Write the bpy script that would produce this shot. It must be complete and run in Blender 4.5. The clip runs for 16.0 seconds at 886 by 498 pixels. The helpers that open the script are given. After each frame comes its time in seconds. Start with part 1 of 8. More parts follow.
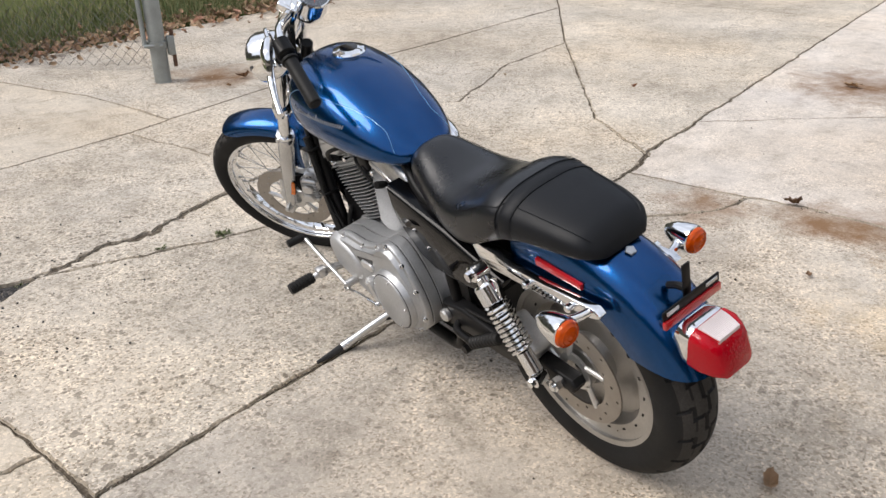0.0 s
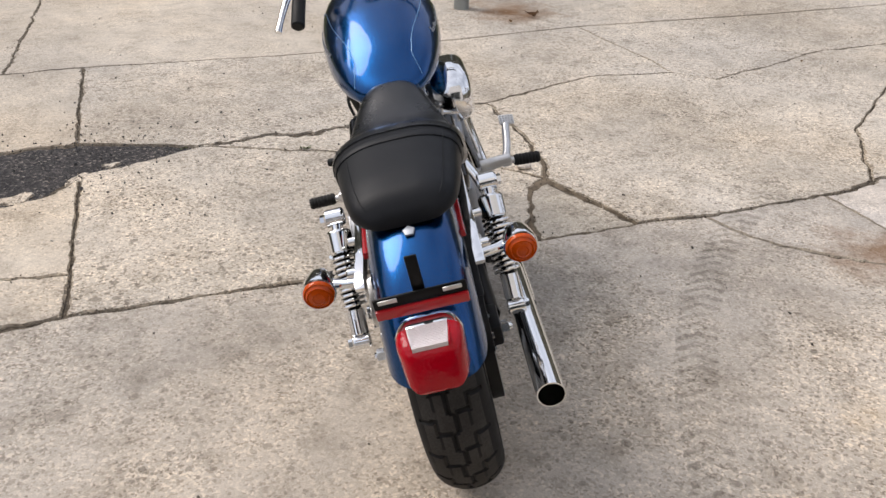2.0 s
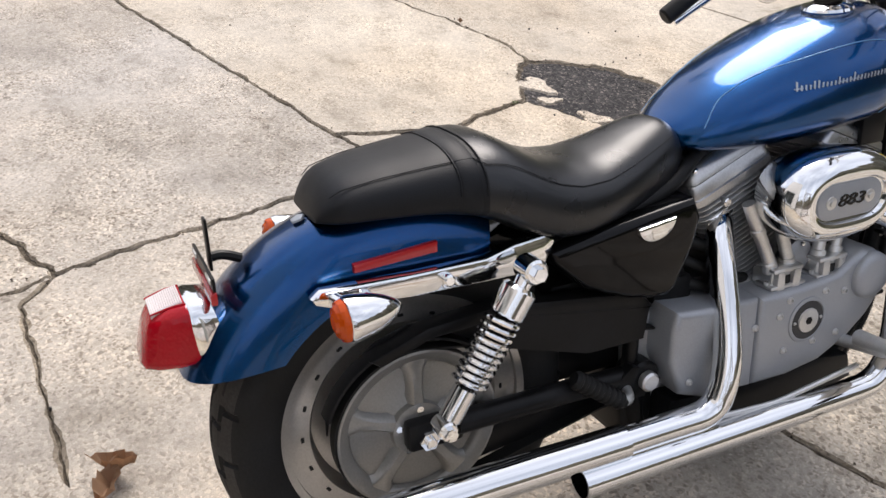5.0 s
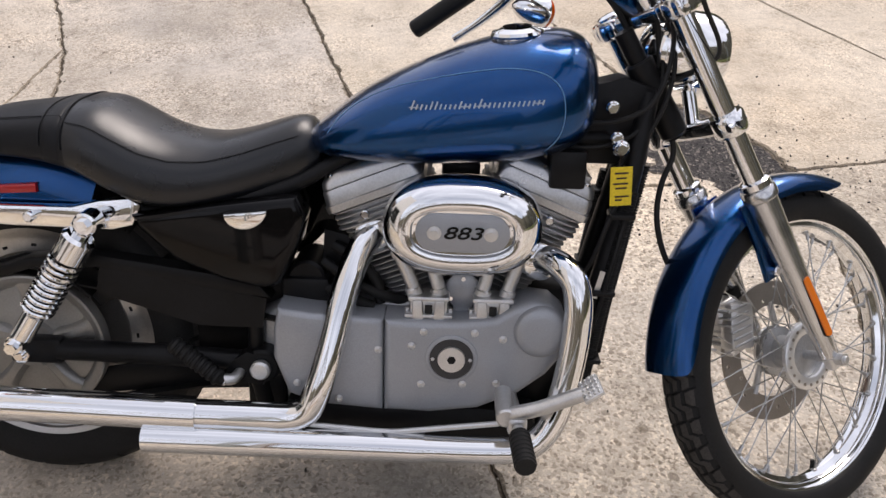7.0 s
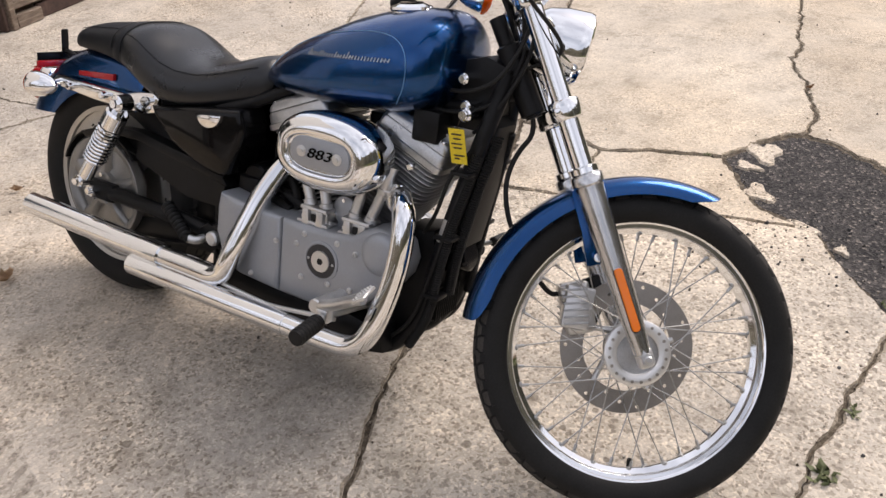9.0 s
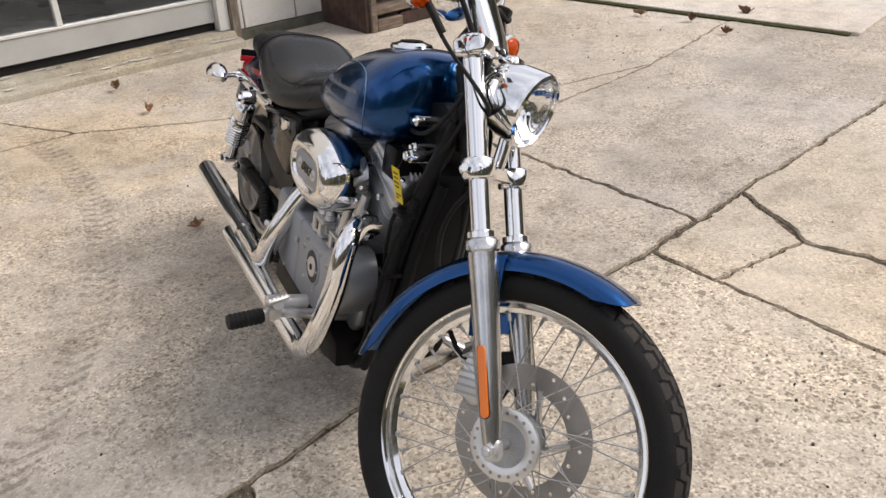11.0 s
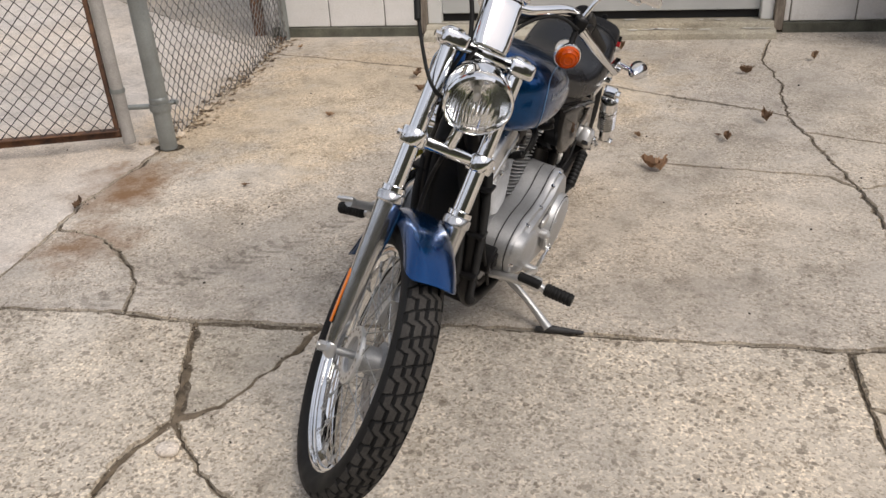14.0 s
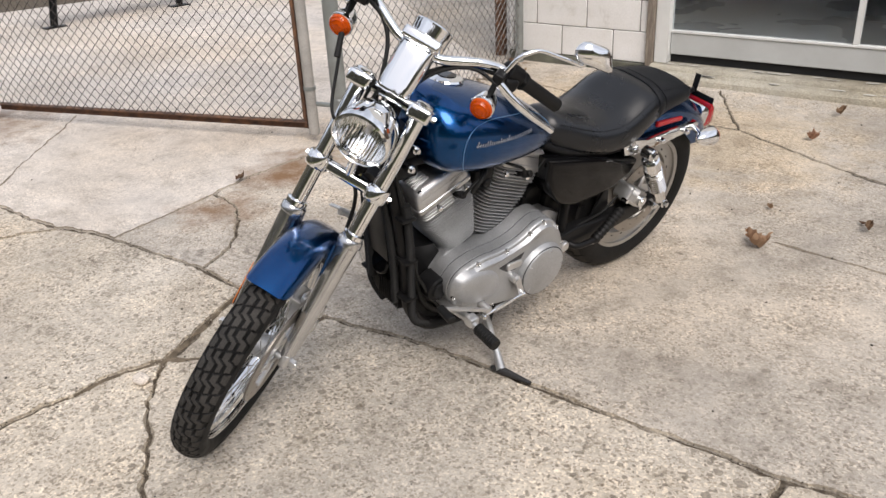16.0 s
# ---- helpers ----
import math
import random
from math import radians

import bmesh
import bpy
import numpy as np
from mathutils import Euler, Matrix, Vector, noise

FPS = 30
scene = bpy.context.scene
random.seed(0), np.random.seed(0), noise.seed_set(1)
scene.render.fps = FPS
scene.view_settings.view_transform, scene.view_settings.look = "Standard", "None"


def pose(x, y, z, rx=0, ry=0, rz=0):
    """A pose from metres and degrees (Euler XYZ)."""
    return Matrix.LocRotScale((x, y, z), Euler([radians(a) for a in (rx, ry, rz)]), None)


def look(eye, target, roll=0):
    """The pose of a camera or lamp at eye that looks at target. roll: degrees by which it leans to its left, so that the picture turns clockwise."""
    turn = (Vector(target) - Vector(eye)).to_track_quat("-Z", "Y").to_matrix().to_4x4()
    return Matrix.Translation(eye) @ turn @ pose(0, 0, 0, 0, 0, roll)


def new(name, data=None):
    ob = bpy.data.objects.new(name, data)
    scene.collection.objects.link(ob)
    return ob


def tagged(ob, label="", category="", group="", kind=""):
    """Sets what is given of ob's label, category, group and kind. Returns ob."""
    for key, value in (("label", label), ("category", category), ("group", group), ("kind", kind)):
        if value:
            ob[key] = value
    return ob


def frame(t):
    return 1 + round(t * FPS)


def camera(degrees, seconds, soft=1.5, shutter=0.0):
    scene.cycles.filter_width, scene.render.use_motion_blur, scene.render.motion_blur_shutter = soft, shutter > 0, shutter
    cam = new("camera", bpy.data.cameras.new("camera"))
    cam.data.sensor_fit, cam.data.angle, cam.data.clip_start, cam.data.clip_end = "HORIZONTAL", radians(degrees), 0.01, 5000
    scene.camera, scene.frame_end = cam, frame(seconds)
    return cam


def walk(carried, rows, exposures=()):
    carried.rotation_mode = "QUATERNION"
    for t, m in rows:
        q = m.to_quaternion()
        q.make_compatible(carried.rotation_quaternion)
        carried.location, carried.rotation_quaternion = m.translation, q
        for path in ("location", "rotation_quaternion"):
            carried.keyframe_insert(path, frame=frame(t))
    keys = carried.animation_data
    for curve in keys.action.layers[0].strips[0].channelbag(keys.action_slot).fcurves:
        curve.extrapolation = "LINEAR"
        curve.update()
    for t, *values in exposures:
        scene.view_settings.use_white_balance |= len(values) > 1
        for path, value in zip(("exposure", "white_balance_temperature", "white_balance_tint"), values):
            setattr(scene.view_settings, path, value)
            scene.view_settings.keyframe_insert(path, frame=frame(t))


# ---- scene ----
cam = camera(56.1, 16.0)
PATH = [
    (0, (-1.124, -1.862, 1.41), (-0.134, -0.35, 0.553), -1.1),
    (0.5, (-0.872, -2.023, 1.41), (-0.071, -0.43, 0.503), -1.1),
    (1, (-0.618, -2.05, 1.389), (0.011, -0.404, 0.443), -0.9),
    (1.5, (-0.288, -2.131, 1.378), (0.088, -0.416, 0.42), -0.8),
    (2, (0.04, -2.165, 1.387), (0.124, -0.413, 0.427), 1.4),
    (2.5, (0.28, -2.032, 1.384), (0.055, -0.309, 0.393), 4.4),
    (3, (0.619, -1.908, 1.39), (0.015, -0.301, 0.364), 3.9),
    (3.5, (0.86, -1.708, 1.37), (-0.026, -0.265, 0.305), 4.4),
    (3.7, (0.917, -1.601, 1.359), (-0.071, -0.236, 0.281), 4.6),
    (5.8, (1.283, -0.547, 1.353), (-0.337, -0.337, 0.2), 2.3),
    (6, (1.334, -0.392, 1.382), (-0.287, -0.275, 0.216), 1.7),
    (6.5, (1.371, -0.08, 1.374), (-0.284, -0.062, 0.251), 1.6),
    (7, (1.399, 0.234, 1.387), (-0.275, 0.122, 0.299), 1.6),
    (7.5, (1.487, 0.537, 1.374), (-0.171, 0.191, 0.309), 1.3),
    (8, (1.417, 0.781, 1.369), (-0.187, 0.303, 0.274), 0.6),
    (8.5, (1.427, 1.054, 1.391), (-0.096, 0.36, 0.295), -0.1),
    (9, (1.403, 1.316, 1.403), (-0.008, 0.358, 0.359), -0.3),
    (9.2, (1.327, 1.385, 1.395), (-0.048, 0.36, 0.365), -0.4),
    (11.3, (0.469, 2.09, 1.412), (-0.043, 0.42, 0.438), -3.6),
    (11.5, (0.367, 2.184, 1.421), (-0.038, 0.484, 0.449), -4.3),
    (11.6, (0.295, 2.224, 1.421), (-0.031, 0.502, 0.458), -4.5),
    (12, (0.107, 2.291, 1.422), (-0.031, 0.543, 0.46), -4.4),
    (12.5, (-0.175, 2.283, 1.43), (-0.005, 0.534, 0.475), -4.6),
    (13, (-0.5, 2.349, 1.426), (-0.053, 0.642, 0.485), -3.7),
    (13.5, (-0.729, 2.304, 1.414), (-0.085, 0.667, 0.462), -3.3),
    (14, (-0.921, 2.168, 1.437), (-0.063, 0.63, 0.49), -3.4),
    (14.5, (-1.204, 2.077, 1.453), (-0.12, 0.662, 0.547), -3.3),
    (15, (-1.399, 1.921, 1.44), (-0.134, 0.646, 0.559), -3.5),
    (15.5, (-1.56, 1.704, 1.465), (-0.19, 0.539, 0.59), -3.4),
    (16, (-1.824, 1.55, 1.472), (-0.351, 0.515, 0.602), -2.9),
]
walk(cam, [(t, look(eye, target, roll)) for t, eye, target, roll in PATH],
     exposures=[(0, 0.07, 6500, 12), (1, -0.01, 6500, 13), (2, -0.08, 6550, 14), (3, 0.07, 6550, 13), (3.5, 0.2, 6550, 13), (6, 0.26, 6600, 16), (7, 0.12, 6750, 17), (8, 0.14, 6750, 17),
                (9, 0.16, 6880, 17), (11.5, -0.05, 6900, 14), (12.5, -0.25, 6900, 14), (13.5, -0.27, 6800, 14), (14.5, -0.20, 6780, 13), (15.3, -0.08, 6750, 13), (16, 0.0, 6600, 13)])

# ---------- world, sun, exposure ----------
SUN_DIR = Vector((-0.62, 0.24, 0.74)).normalized()      # towards the sun
world = bpy.data.worlds.new("sky")
scene.world = world
world.use_nodes = True
wn, wl = world.node_tree.nodes, world.node_tree.links
sky = wn.new("ShaderNodeTexSky")
sky.sky_type = 'NISHITA'
sky.sun_disc = False
sky.sun_elevation = math.asin(SUN_DIR.z)
sky.sun_rotation = math.atan2(SUN_DIR.x, SUN_DIR.y)
sky.air_density, sky.dust_density, sky.ozone_density = 1.0, 4.0, 1.0
haze = wn.new("ShaderNodeMixRGB")                        # thin bright cloud over the blue
haze.blend_type = 'MIX'
cloud_noise = wn.new("ShaderNodeTexNoise")
cloud_noise.inputs["Scale"].default_value = 2.2
cloud_noise.inputs["Detail"].default_value = 6
cloud_ramp = wn.new("ShaderNodeValToRGB")
cloud_ramp.color_ramp.elements[0].position, cloud_ramp.color_ramp.elements[0].color = 0.35, (0.45, 0.45, 0.45, 1)
cloud_ramp.color_ramp.elements[1].position, cloud_ramp.color_ramp.elements[1].color = 0.65, (0.95, 0.95, 0.95, 1)
wl.new(cloud_noise.outputs[0], cloud_ramp.inputs[0])
wl.new(cloud_ramp.outputs[0], haze.inputs[0])
wl.new(sky.outputs[0], haze.inputs[1])
haze.inputs[2].default_value = (7.7, 8.2, 9.1, 1)
wl.new(haze.outputs[0], wn["Background"].inputs[0])
wn["Background"].inputs[1].default_value = 0.122
sun = new("sun", bpy.data.lights.new("sun", 'SUN'))
sun.data.energy = 2.5
sun.data.angle = radians(34)
sun.data.color = (1.0, 0.955, 0.89)
sun.matrix_world = look(SUN_DIR * 30, (0, 0, 0))


# ---------- materials ----------
def mat(name, color, rough=0.5, metal=0.0, coat=0.0, spec=0.5):
    m = bpy.data.materials.new(name)
    m.use_nodes = True
    b = m.node_tree.nodes["Principled BSDF"]
    b.inputs["Base Color"].default_value = (*color, 1)
    b.inputs["Roughness"].default_value = rough
    b.inputs["Metallic"].default_value = metal
    b.inputs["Coat Weight"].default_value = coat
    b.inputs["Coat Roughness"].default_value = 0.03
    b.inputs["Specular IOR Level"].default_value = spec
    return m


def nodes_of(m):
    return m.node_tree.nodes, m.node_tree.links, m.node_tree.nodes["Principled BSDF"]


def noise_tex(m, scale, detail=4, rough=0.6, world_space=False):
    n, l, b = nodes_of(m)
    t = n.new("ShaderNodeTexNoise")
    t.inputs["Scale"].default_value, t.inputs["Detail"].default_value, t.inputs["Roughness"].default_value = scale, detail, rough
    if world_space:
        l.new(n.new("ShaderNodeNewGeometry").outputs["Position"], t.inputs["Vector"])
    else:
        l.new(n.new("ShaderNodeTexCoord").outputs["Object"], t.inputs["Vector"])
    return t


def ramp(m, source, stops):
    n, l, b = nodes_of(m)
    r = n.new("ShaderNodeValToRGB")
    while len(r.color_ramp.elements) < len(stops):
        r.color_ramp.elements.new(0.5)
    for e, (p, c) in zip(r.color_ramp.elements, stops):
        e.position, e.color = p, (*c, 1) if len(c) == 3 else c
    l.new(source, r.inputs[0])
    return r.outputs[0]


def mix(m, kind, fac, a, b_):
    n, l, b = nodes_of(m)
    x = n.new("ShaderNodeMixRGB")
    x.blend_type = kind
    for i, v in enumerate((fac, a, b_)):
        if isinstance(v, (int, float)):
            x.inputs[i].default_value = v if i == 0 else (v, v, v, 1)
        elif isinstance(v, tuple):
            x.inputs[i].default_value = (*v, 1)
        else:
            l.new(v, x.inputs[i])
    return x.outputs[0]


def bump(m, source, strength, distance=0.002):
    n, l, b = nodes_of(m)
    u = n.new("ShaderNodeBump")
    u.inputs["Strength"].default_value, u.inputs["Distance"].default_value = strength, distance
    l.new(source, u.inputs["Height"])
    l.new(u.outputs[0], b.inputs["Normal"])
    return u


def to_color(m, out):
    n, l, b = nodes_of(m)
    l.new(out, b.inputs["Base Color"])


def to_rough(m, out):
    n, l, b = nodes_of(m)
    l.new(out, b.inputs["Roughness"])


def worn(m, low, high, scale=30.0, blotch=6.0, fine=0.25):
    """Colour and gloss that vary at two scales."""
    n, l, b = nodes_of(m)
    base = tuple(b.inputs["Base Color"].default_value)[:3]
    a, c = noise_tex(m, blotch, 3), noise_tex(m, scale * 6, 4)
    lo, hi = tuple(v * low for v in base), tuple(min(1, v * high) for v in base)
    big = ramp(m, a.outputs[0], [(0.3, lo), (0.7, hi)])
    fine_r = ramp(m, c.outputs[0], [(0.3, (1 - fine,) * 3), (0.7, (1, 1, 1))])
    to_color(m, mix(m, 'MULTIPLY', 1.0, big, fine_r))
    r0 = b.inputs["Roughness"].default_value
    to_rough(m, ramp(m, a.outputs[0], [(0.3, (r0 * 0.8,) * 3), (0.7, (min(1, r0 * 1.25),) * 3)]))
    return m


PAINT = mat("blue_metallic_paint", (0.008, 0.075, 0.25), 0.26, 0.96, 0.75, 0.3)
PAINT.node_tree.nodes["Principled BSDF"].inputs["Coat IOR"].default_value = 1.42
PAINT.node_tree.nodes["Principled BSDF"].inputs["Coat Roughness"].default_value = 0.015
_f = noise_tex(PAINT, 1400, 2)
to_color(PAINT, ramp(PAINT, _f.outputs[0], [(0.35, (0.0003, 0.036, 0.135)), (0.7, (0.0008, 0.078, 0.255))]))
STRIPE = mat("pale_blue_pinstripe", (0.13, 0.30, 0.52), 0.3, 0.2, 0.6)
LOGO = mat("dulled_silver_emblem", (0.36, 0.385, 0.42), 0.4, 0.5)
CHROME = mat("chrome", (0.83, 0.84, 0.85), 0.06, 1.0)
_f = noise_tex(CHROME, 9, 4)
to_rough(CHROME, ramp(CHROME, _f.outputs[0], [(0.35, (0.035,) * 3), (0.75, (0.11,) * 3)]))
ALU = worn(mat("cast_aluminium_silver", (0.50, 0.51, 0.52), 0.46, 0.72), 0.85, 1.1, 40, 9, 0.2)
POLCAST = worn(mat("polished_cast_aluminium", (0.60, 0.605, 0.61), 0.32, 0.88), 0.8, 1.1, 40, 9, 0.2)
FORKALU = worn(mat("polished_fork_alloy", (0.66, 0.665, 0.67), 0.20, 0.96), 0.85, 1.06, 60, 14, 0.15)
BRUSHED = worn(mat("brushed_aluminium", (0.70, 0.70, 0.695), 0.34, 0.85), 0.88, 1.08, 60, 14, 0.15)
GREYCAST = worn(mat("grey_powder_coat", (0.375, 0.395, 0.425), 0.40, 0.4), 0.92, 1.06, 80, 7, 0.18)
GLOSSBLACK = mat("gloss_black", (0.003, 0.003, 0.0035), 0.06, 0.0, 0.0, 0.3)
GLOSSBLACK.node_tree.nodes["Principled BSDF"].inputs["IOR"].default_value = 1.40
SATINBLACK = worn(mat("satin_black", (0.0085, 0.0085, 0.009), 0.36, 0, 0, 0.16), 0.7, 1.6, 20, 8, 0.2)
FINBLACK = worn(mat("dark_metal_and_fin_shade", (0.05, 0.05, 0.052), 0.5, 0.4), 0.8, 1.3)
RUBBER = worn(mat("tyre_rubber", (0.0125, 0.0125, 0.0125), 0.66, 0, 0, 0.2), 0.75, 1.7, 40, 11, 0.3)
DUSTY = worn(mat("dusty_tread_rubber", (0.050, 0.047, 0.044), 0.8, 0, 0, 0.15), 0.7, 1.5, 40, 11, 0.35)
GRIP = worn(mat("black_rubber", (0.008, 0.008, 0.008), 0.6, 0, 0, 0.3), 0.8, 1.4)
def vinyl(name, low, high, spec):
    """Grained black vinyl, its gloss between two roughnesses."""
    m = mat(name, (0.006, 0.007, 0.009), high, 0, 0, spec)
    m.node_tree.nodes["Principled BSDF"].inputs["IOR"].default_value = 1.38
    v = m.node_tree.nodes.new("ShaderNodeTexVoronoi")
    v.inputs["Scale"].default_value = 420
    m.node_tree.links.new(m.node_tree.nodes.new("ShaderNodeTexCoord").outputs["Object"], v.inputs["Vector"])
    bump(m, v.outputs["Distance"], 0.30, 0.0006)
    to_rough(m, ramp(m, noise_tex(m, 14, 3).outputs[0], [(0.3, (low,) * 3), (0.7, (high,) * 3)]))
    return m


VINYL = vinyl("black_vinyl", 0.46, 0.54, 0.38)
SATVINYL = vinyl("sat_on_black_vinyl", 0.25, 0.33, 0.80)      # polished by the rider


def lens_mat(name, color, rough=0.12):
    m = mat(name, color, rough, 0.0, 0.0, 0.3)
    n, l, b = nodes_of(m)
    b.inputs["Transmission Weight"].default_value = 0.2
    v = n.new("ShaderNodeTexVoronoi")
    v.inputs["Scale"].default_value = 160
    l.new(n.new("ShaderNodeTexCoord").outputs["Object"], v.inputs["Vector"])
    bump(m, v.outputs["Distance"], 0.35, 0.002)
    return m


REDLENS = lens_mat("red_lens", (0.46, 0.001, 0.010), 0.04)
CLEARLENS = lens_mat("clear_ribbed_lens", (0.85, 0.78, 0.78), 0.2)
AMBER = lens_mat("amber_lens", (0.62, 0.080, 0.002), 0.06)
SPOKE = worn(mat("stainless_spoke", (0.50, 0.50, 0.49), 0.30, 0.9), 0.85, 1.1)
FLANGE = mat("bright_hub_flange", (0.74, 0.74, 0.73), 0.38, 0.8)
ORANGE = mat("orange_reflector", (0.78, 0.18, 0.01), 0.25, 0.0, 0.4)
REDREF = mat("red_reflector", (0.42, 0.012, 0.015), 0.22, 0.0, 0.4)
GLASS = mat("headlamp_glass", (1, 1, 1), 0.02)
GLASS.node_tree.nodes["Principled BSDF"].inputs["Transmission Weight"].default_value = 1.0
GLASS.node_tree.nodes["Principled BSDF"].inputs["IOR"].default_value = 1.12
BOWL = mat("bright_reflector", (0.90, 0.91, 0.91), 0.11, 1.0)
DIAL = mat("dial_face", (0.06, 0.07, 0.09), 0.3, 0.0, 0.5)
DARKHOLE = mat("soot_and_gap_shade_black", (0.006, 0.006, 0.006), 0.8)
ROTOR = worn(mat("steel_rotor", (0.40, 0.370, 0.335), 0.36, 0.85), 0.85, 1.1, 60, 10, 0.15)
TAGYELLOW = worn(mat("yellow_card", (0.86, 0.66, 0.03), 0.6), 0.92, 1.05)
INK = mat("dark_ink", (0.05, 0.03, 0.02), 0.7)
POLISHED = worn(mat("polished_wheel", (0.50, 0.49, 0.47), 0.34, 0.85), 0.85, 1.1, 40, 8, 0.15)
DISCWHEEL = worn(mat("silver_painted_wheel", (0.30, 0.294, 0.28), 0.36, 0.6), 0.88, 1.1, 40, 8, 0.15)


# ---------- mesh helpers ----------
def ring_faces(bm, a, b, closed=True):
    n = len(a)
    for i in range(n if closed else n - 1):
        j = (i + 1) % n
        bm.faces.new((a[i], a[j], b[j], b[i]))


def loft(rings, cap=True, closed=True):
    """Skin over rings of points (all of one length)."""
    bm = bmesh.new()
    rows = [[bm.verts.new(p) for p in r] for r in rings]
    for a, b in zip(rows, rows[1:]):
        ring_faces(bm, a, b, closed)
    if cap and closed:
        bm.faces.new(rows[0][::-1])
        bm.faces.new(rows[-1])
    bmesh.ops.recalc_face_normals(bm, faces=bm.faces)
    return bm


def frame_of(d):
    d = Vector(d).normalized()
    a = Vector((0, 0, 1)) if abs(d.z) < 0.9 else Vector((1, 0, 0))
    u = d.cross(a).normalized()
    return u, d.cross(u).normalized(), d


def lathe(profile, centre, axis, seg=48, closed_profile=False):
    """Turn a profile of (along the axis, radius) round the axis."""
    u, v, d = frame_of(axis)
    c = Vector(centre)
    bm = bmesh.new()
    rows = []
    for h, r in profile:
        rows.append([bm.verts.new(c + d * h + (u * math.cos(t) + v * math.sin(t)) * max(r, 1e-5)) for t in (2 * math.pi * k / seg for k in range(seg))])
    for a, b in zip(rows, rows[1:]):
        ring_faces(bm, a, b)
    if closed_profile:
        ring_faces(bm, rows[-1], rows[0])
    else:
        if profile[0][1] > 1e-4:
            bm.faces.new(rows[0][::-1])
        if profile[-1][1] > 1e-4:
            bm.faces.new(rows[-1])
    bmesh.ops.remove_doubles(bm, verts=bm.verts, dist=2e-5)
    bmesh.ops.recalc_face_normals(bm, faces=bm.faces)
    return bm


def rod(a, b, r, seg=16, r2=None, bev=0.0):
    a, b = Vector(a), Vector(b)
    n = (b - a).length
    r2 = r if r2 is None else r2
    if bev:
        return lathe([(0, r - bev), (bev, r), (n - bev, r2), (n, r2 - bev)], a, b - a, seg)
    return lathe([(0, r), (n, r2)], a, b - a, seg)


def smooth_line(pts, radius=0.03, steps=6):
    """Round the corners of a polyline."""
    pts = [Vector(p) for p in pts]
    out = [pts[0]]
    for p, q, s in zip(pts, pts[1:], pts[2:]):
        r1 = min(radius, (q - p).length * 0.48)
        r2 = min(radius, (s - q).length * 0.48)
        a, b = q + (p - q).normalized() * r1, q + (s - q).normalized() * r2
        for k in range(steps + 1):
            t = k / steps
            out.append(a * (1 - t) ** 2 + q * 2 * t * (1 - t) + b * t * t)
    return out + [pts[-1]]


def tube(pts, r, seg=12, corner=0.03, steps=6, hollow=False, radii=None):
    """A swept round tube. hollow: the last end is open with a wall."""
    line = smooth_line(pts, corner, steps)
    total = sum((b - a).length for a, b in zip(line, line[1:]))
    rings, done = [], 0.0
    u = None
    for i, p in enumerate(line):
        d = (line[min(i + 1, len(line) - 1)] - line[max(i - 1, 0)]).normalized()
        if i:
            done += (line[i] - line[i - 1]).length
        u = frame_of(d)[0] if u is None else (u - d * u.dot(d)).normalized()
        v = d.cross(u)
        f = done / total
        rr = r if radii is None else float(np.interp(f, [x for x, _ in radii], [y for _, y in radii]))
        rings.append([p + (u * math.cos(t) + v * math.sin(t)) * rr for t in (2 * math.pi * k / seg for k in range(seg))])
    if hollow:
        c, d = line[-1], (line[-1] - line[-2]).normalized()
        for back, k in ((0.0, 0.9), (0.12, 0.88)):
            rings.append([c + (p - c) * k - d * back for p in rings[len(line) - 1]])
    return loft(rings)


def corrugated(pts, r, corner=0.05, pitch=0.0055, seg=12):
    """A ribbed flexible sleeve along a line."""
    line = smooth_line(pts, corner, 8)
    far = [0.0]
    for a, b in zip(line, line[1:]):
        far.append(far[-1] + (b - a).length)
    n = int(far[-1] / pitch) * 4
    rings, u = [], None
    at = lambda f: Vector([float(np.interp(f, far, [p[i] for p in line])) for i in range(3)])
    for k in range(n + 1):
        f = far[-1] * k / n
        p = at(f)
        d = (at(min(far[-1], f + 0.004)) - at(max(0.0, f - 0.004))).normalized()
        u = frame_of(d)[0] if u is None else (u - d * u.dot(d)).normalized()
        v = d.cross(u)
        rr = r * (1.0 if k % 4 in (0, 1) else 0.84)
        rings.append([p + (u * math.cos(t) + v * math.sin(t)) * rr for t in (2 * math.pi * q / seg for q in range(seg))])
    return loft(rings)


def prism(outline, x0, x1, bev=0.004, seg=2, taper=1.0):
    """An outline in (y, z) carried from x0 to x1, with rounded edges; taper shrinks the far end."""
    bm = bmesh.new()
    cy, cz = sum(p[0] for p in outline) / len(outline), sum(p[1] for p in outline) / len(outline)
    a = [bm.verts.new((x0, y, z)) for y, z in outline]
    b = [bm.verts.new((x1, cy + (y - cy) * taper, cz + (z - cz) * taper)) for y, z in outline]
    ring_faces(bm, a, b)
    bm.faces.new(a[::-1])
    bm.faces.new(b)
    bmesh.ops.recalc_face_normals(bm, faces=bm.faces)
    if bev:
        edges = [e for e in bm.edges if abs(e.verts[0].co.x - x1) < 1e-6 and abs(e.verts[1].co.x - x1) < 1e-6]
        bmesh.ops.bevel(bm, geom=edges, offset=bev, segments=seg, profile=0.5, affect='EDGES')
    return bm


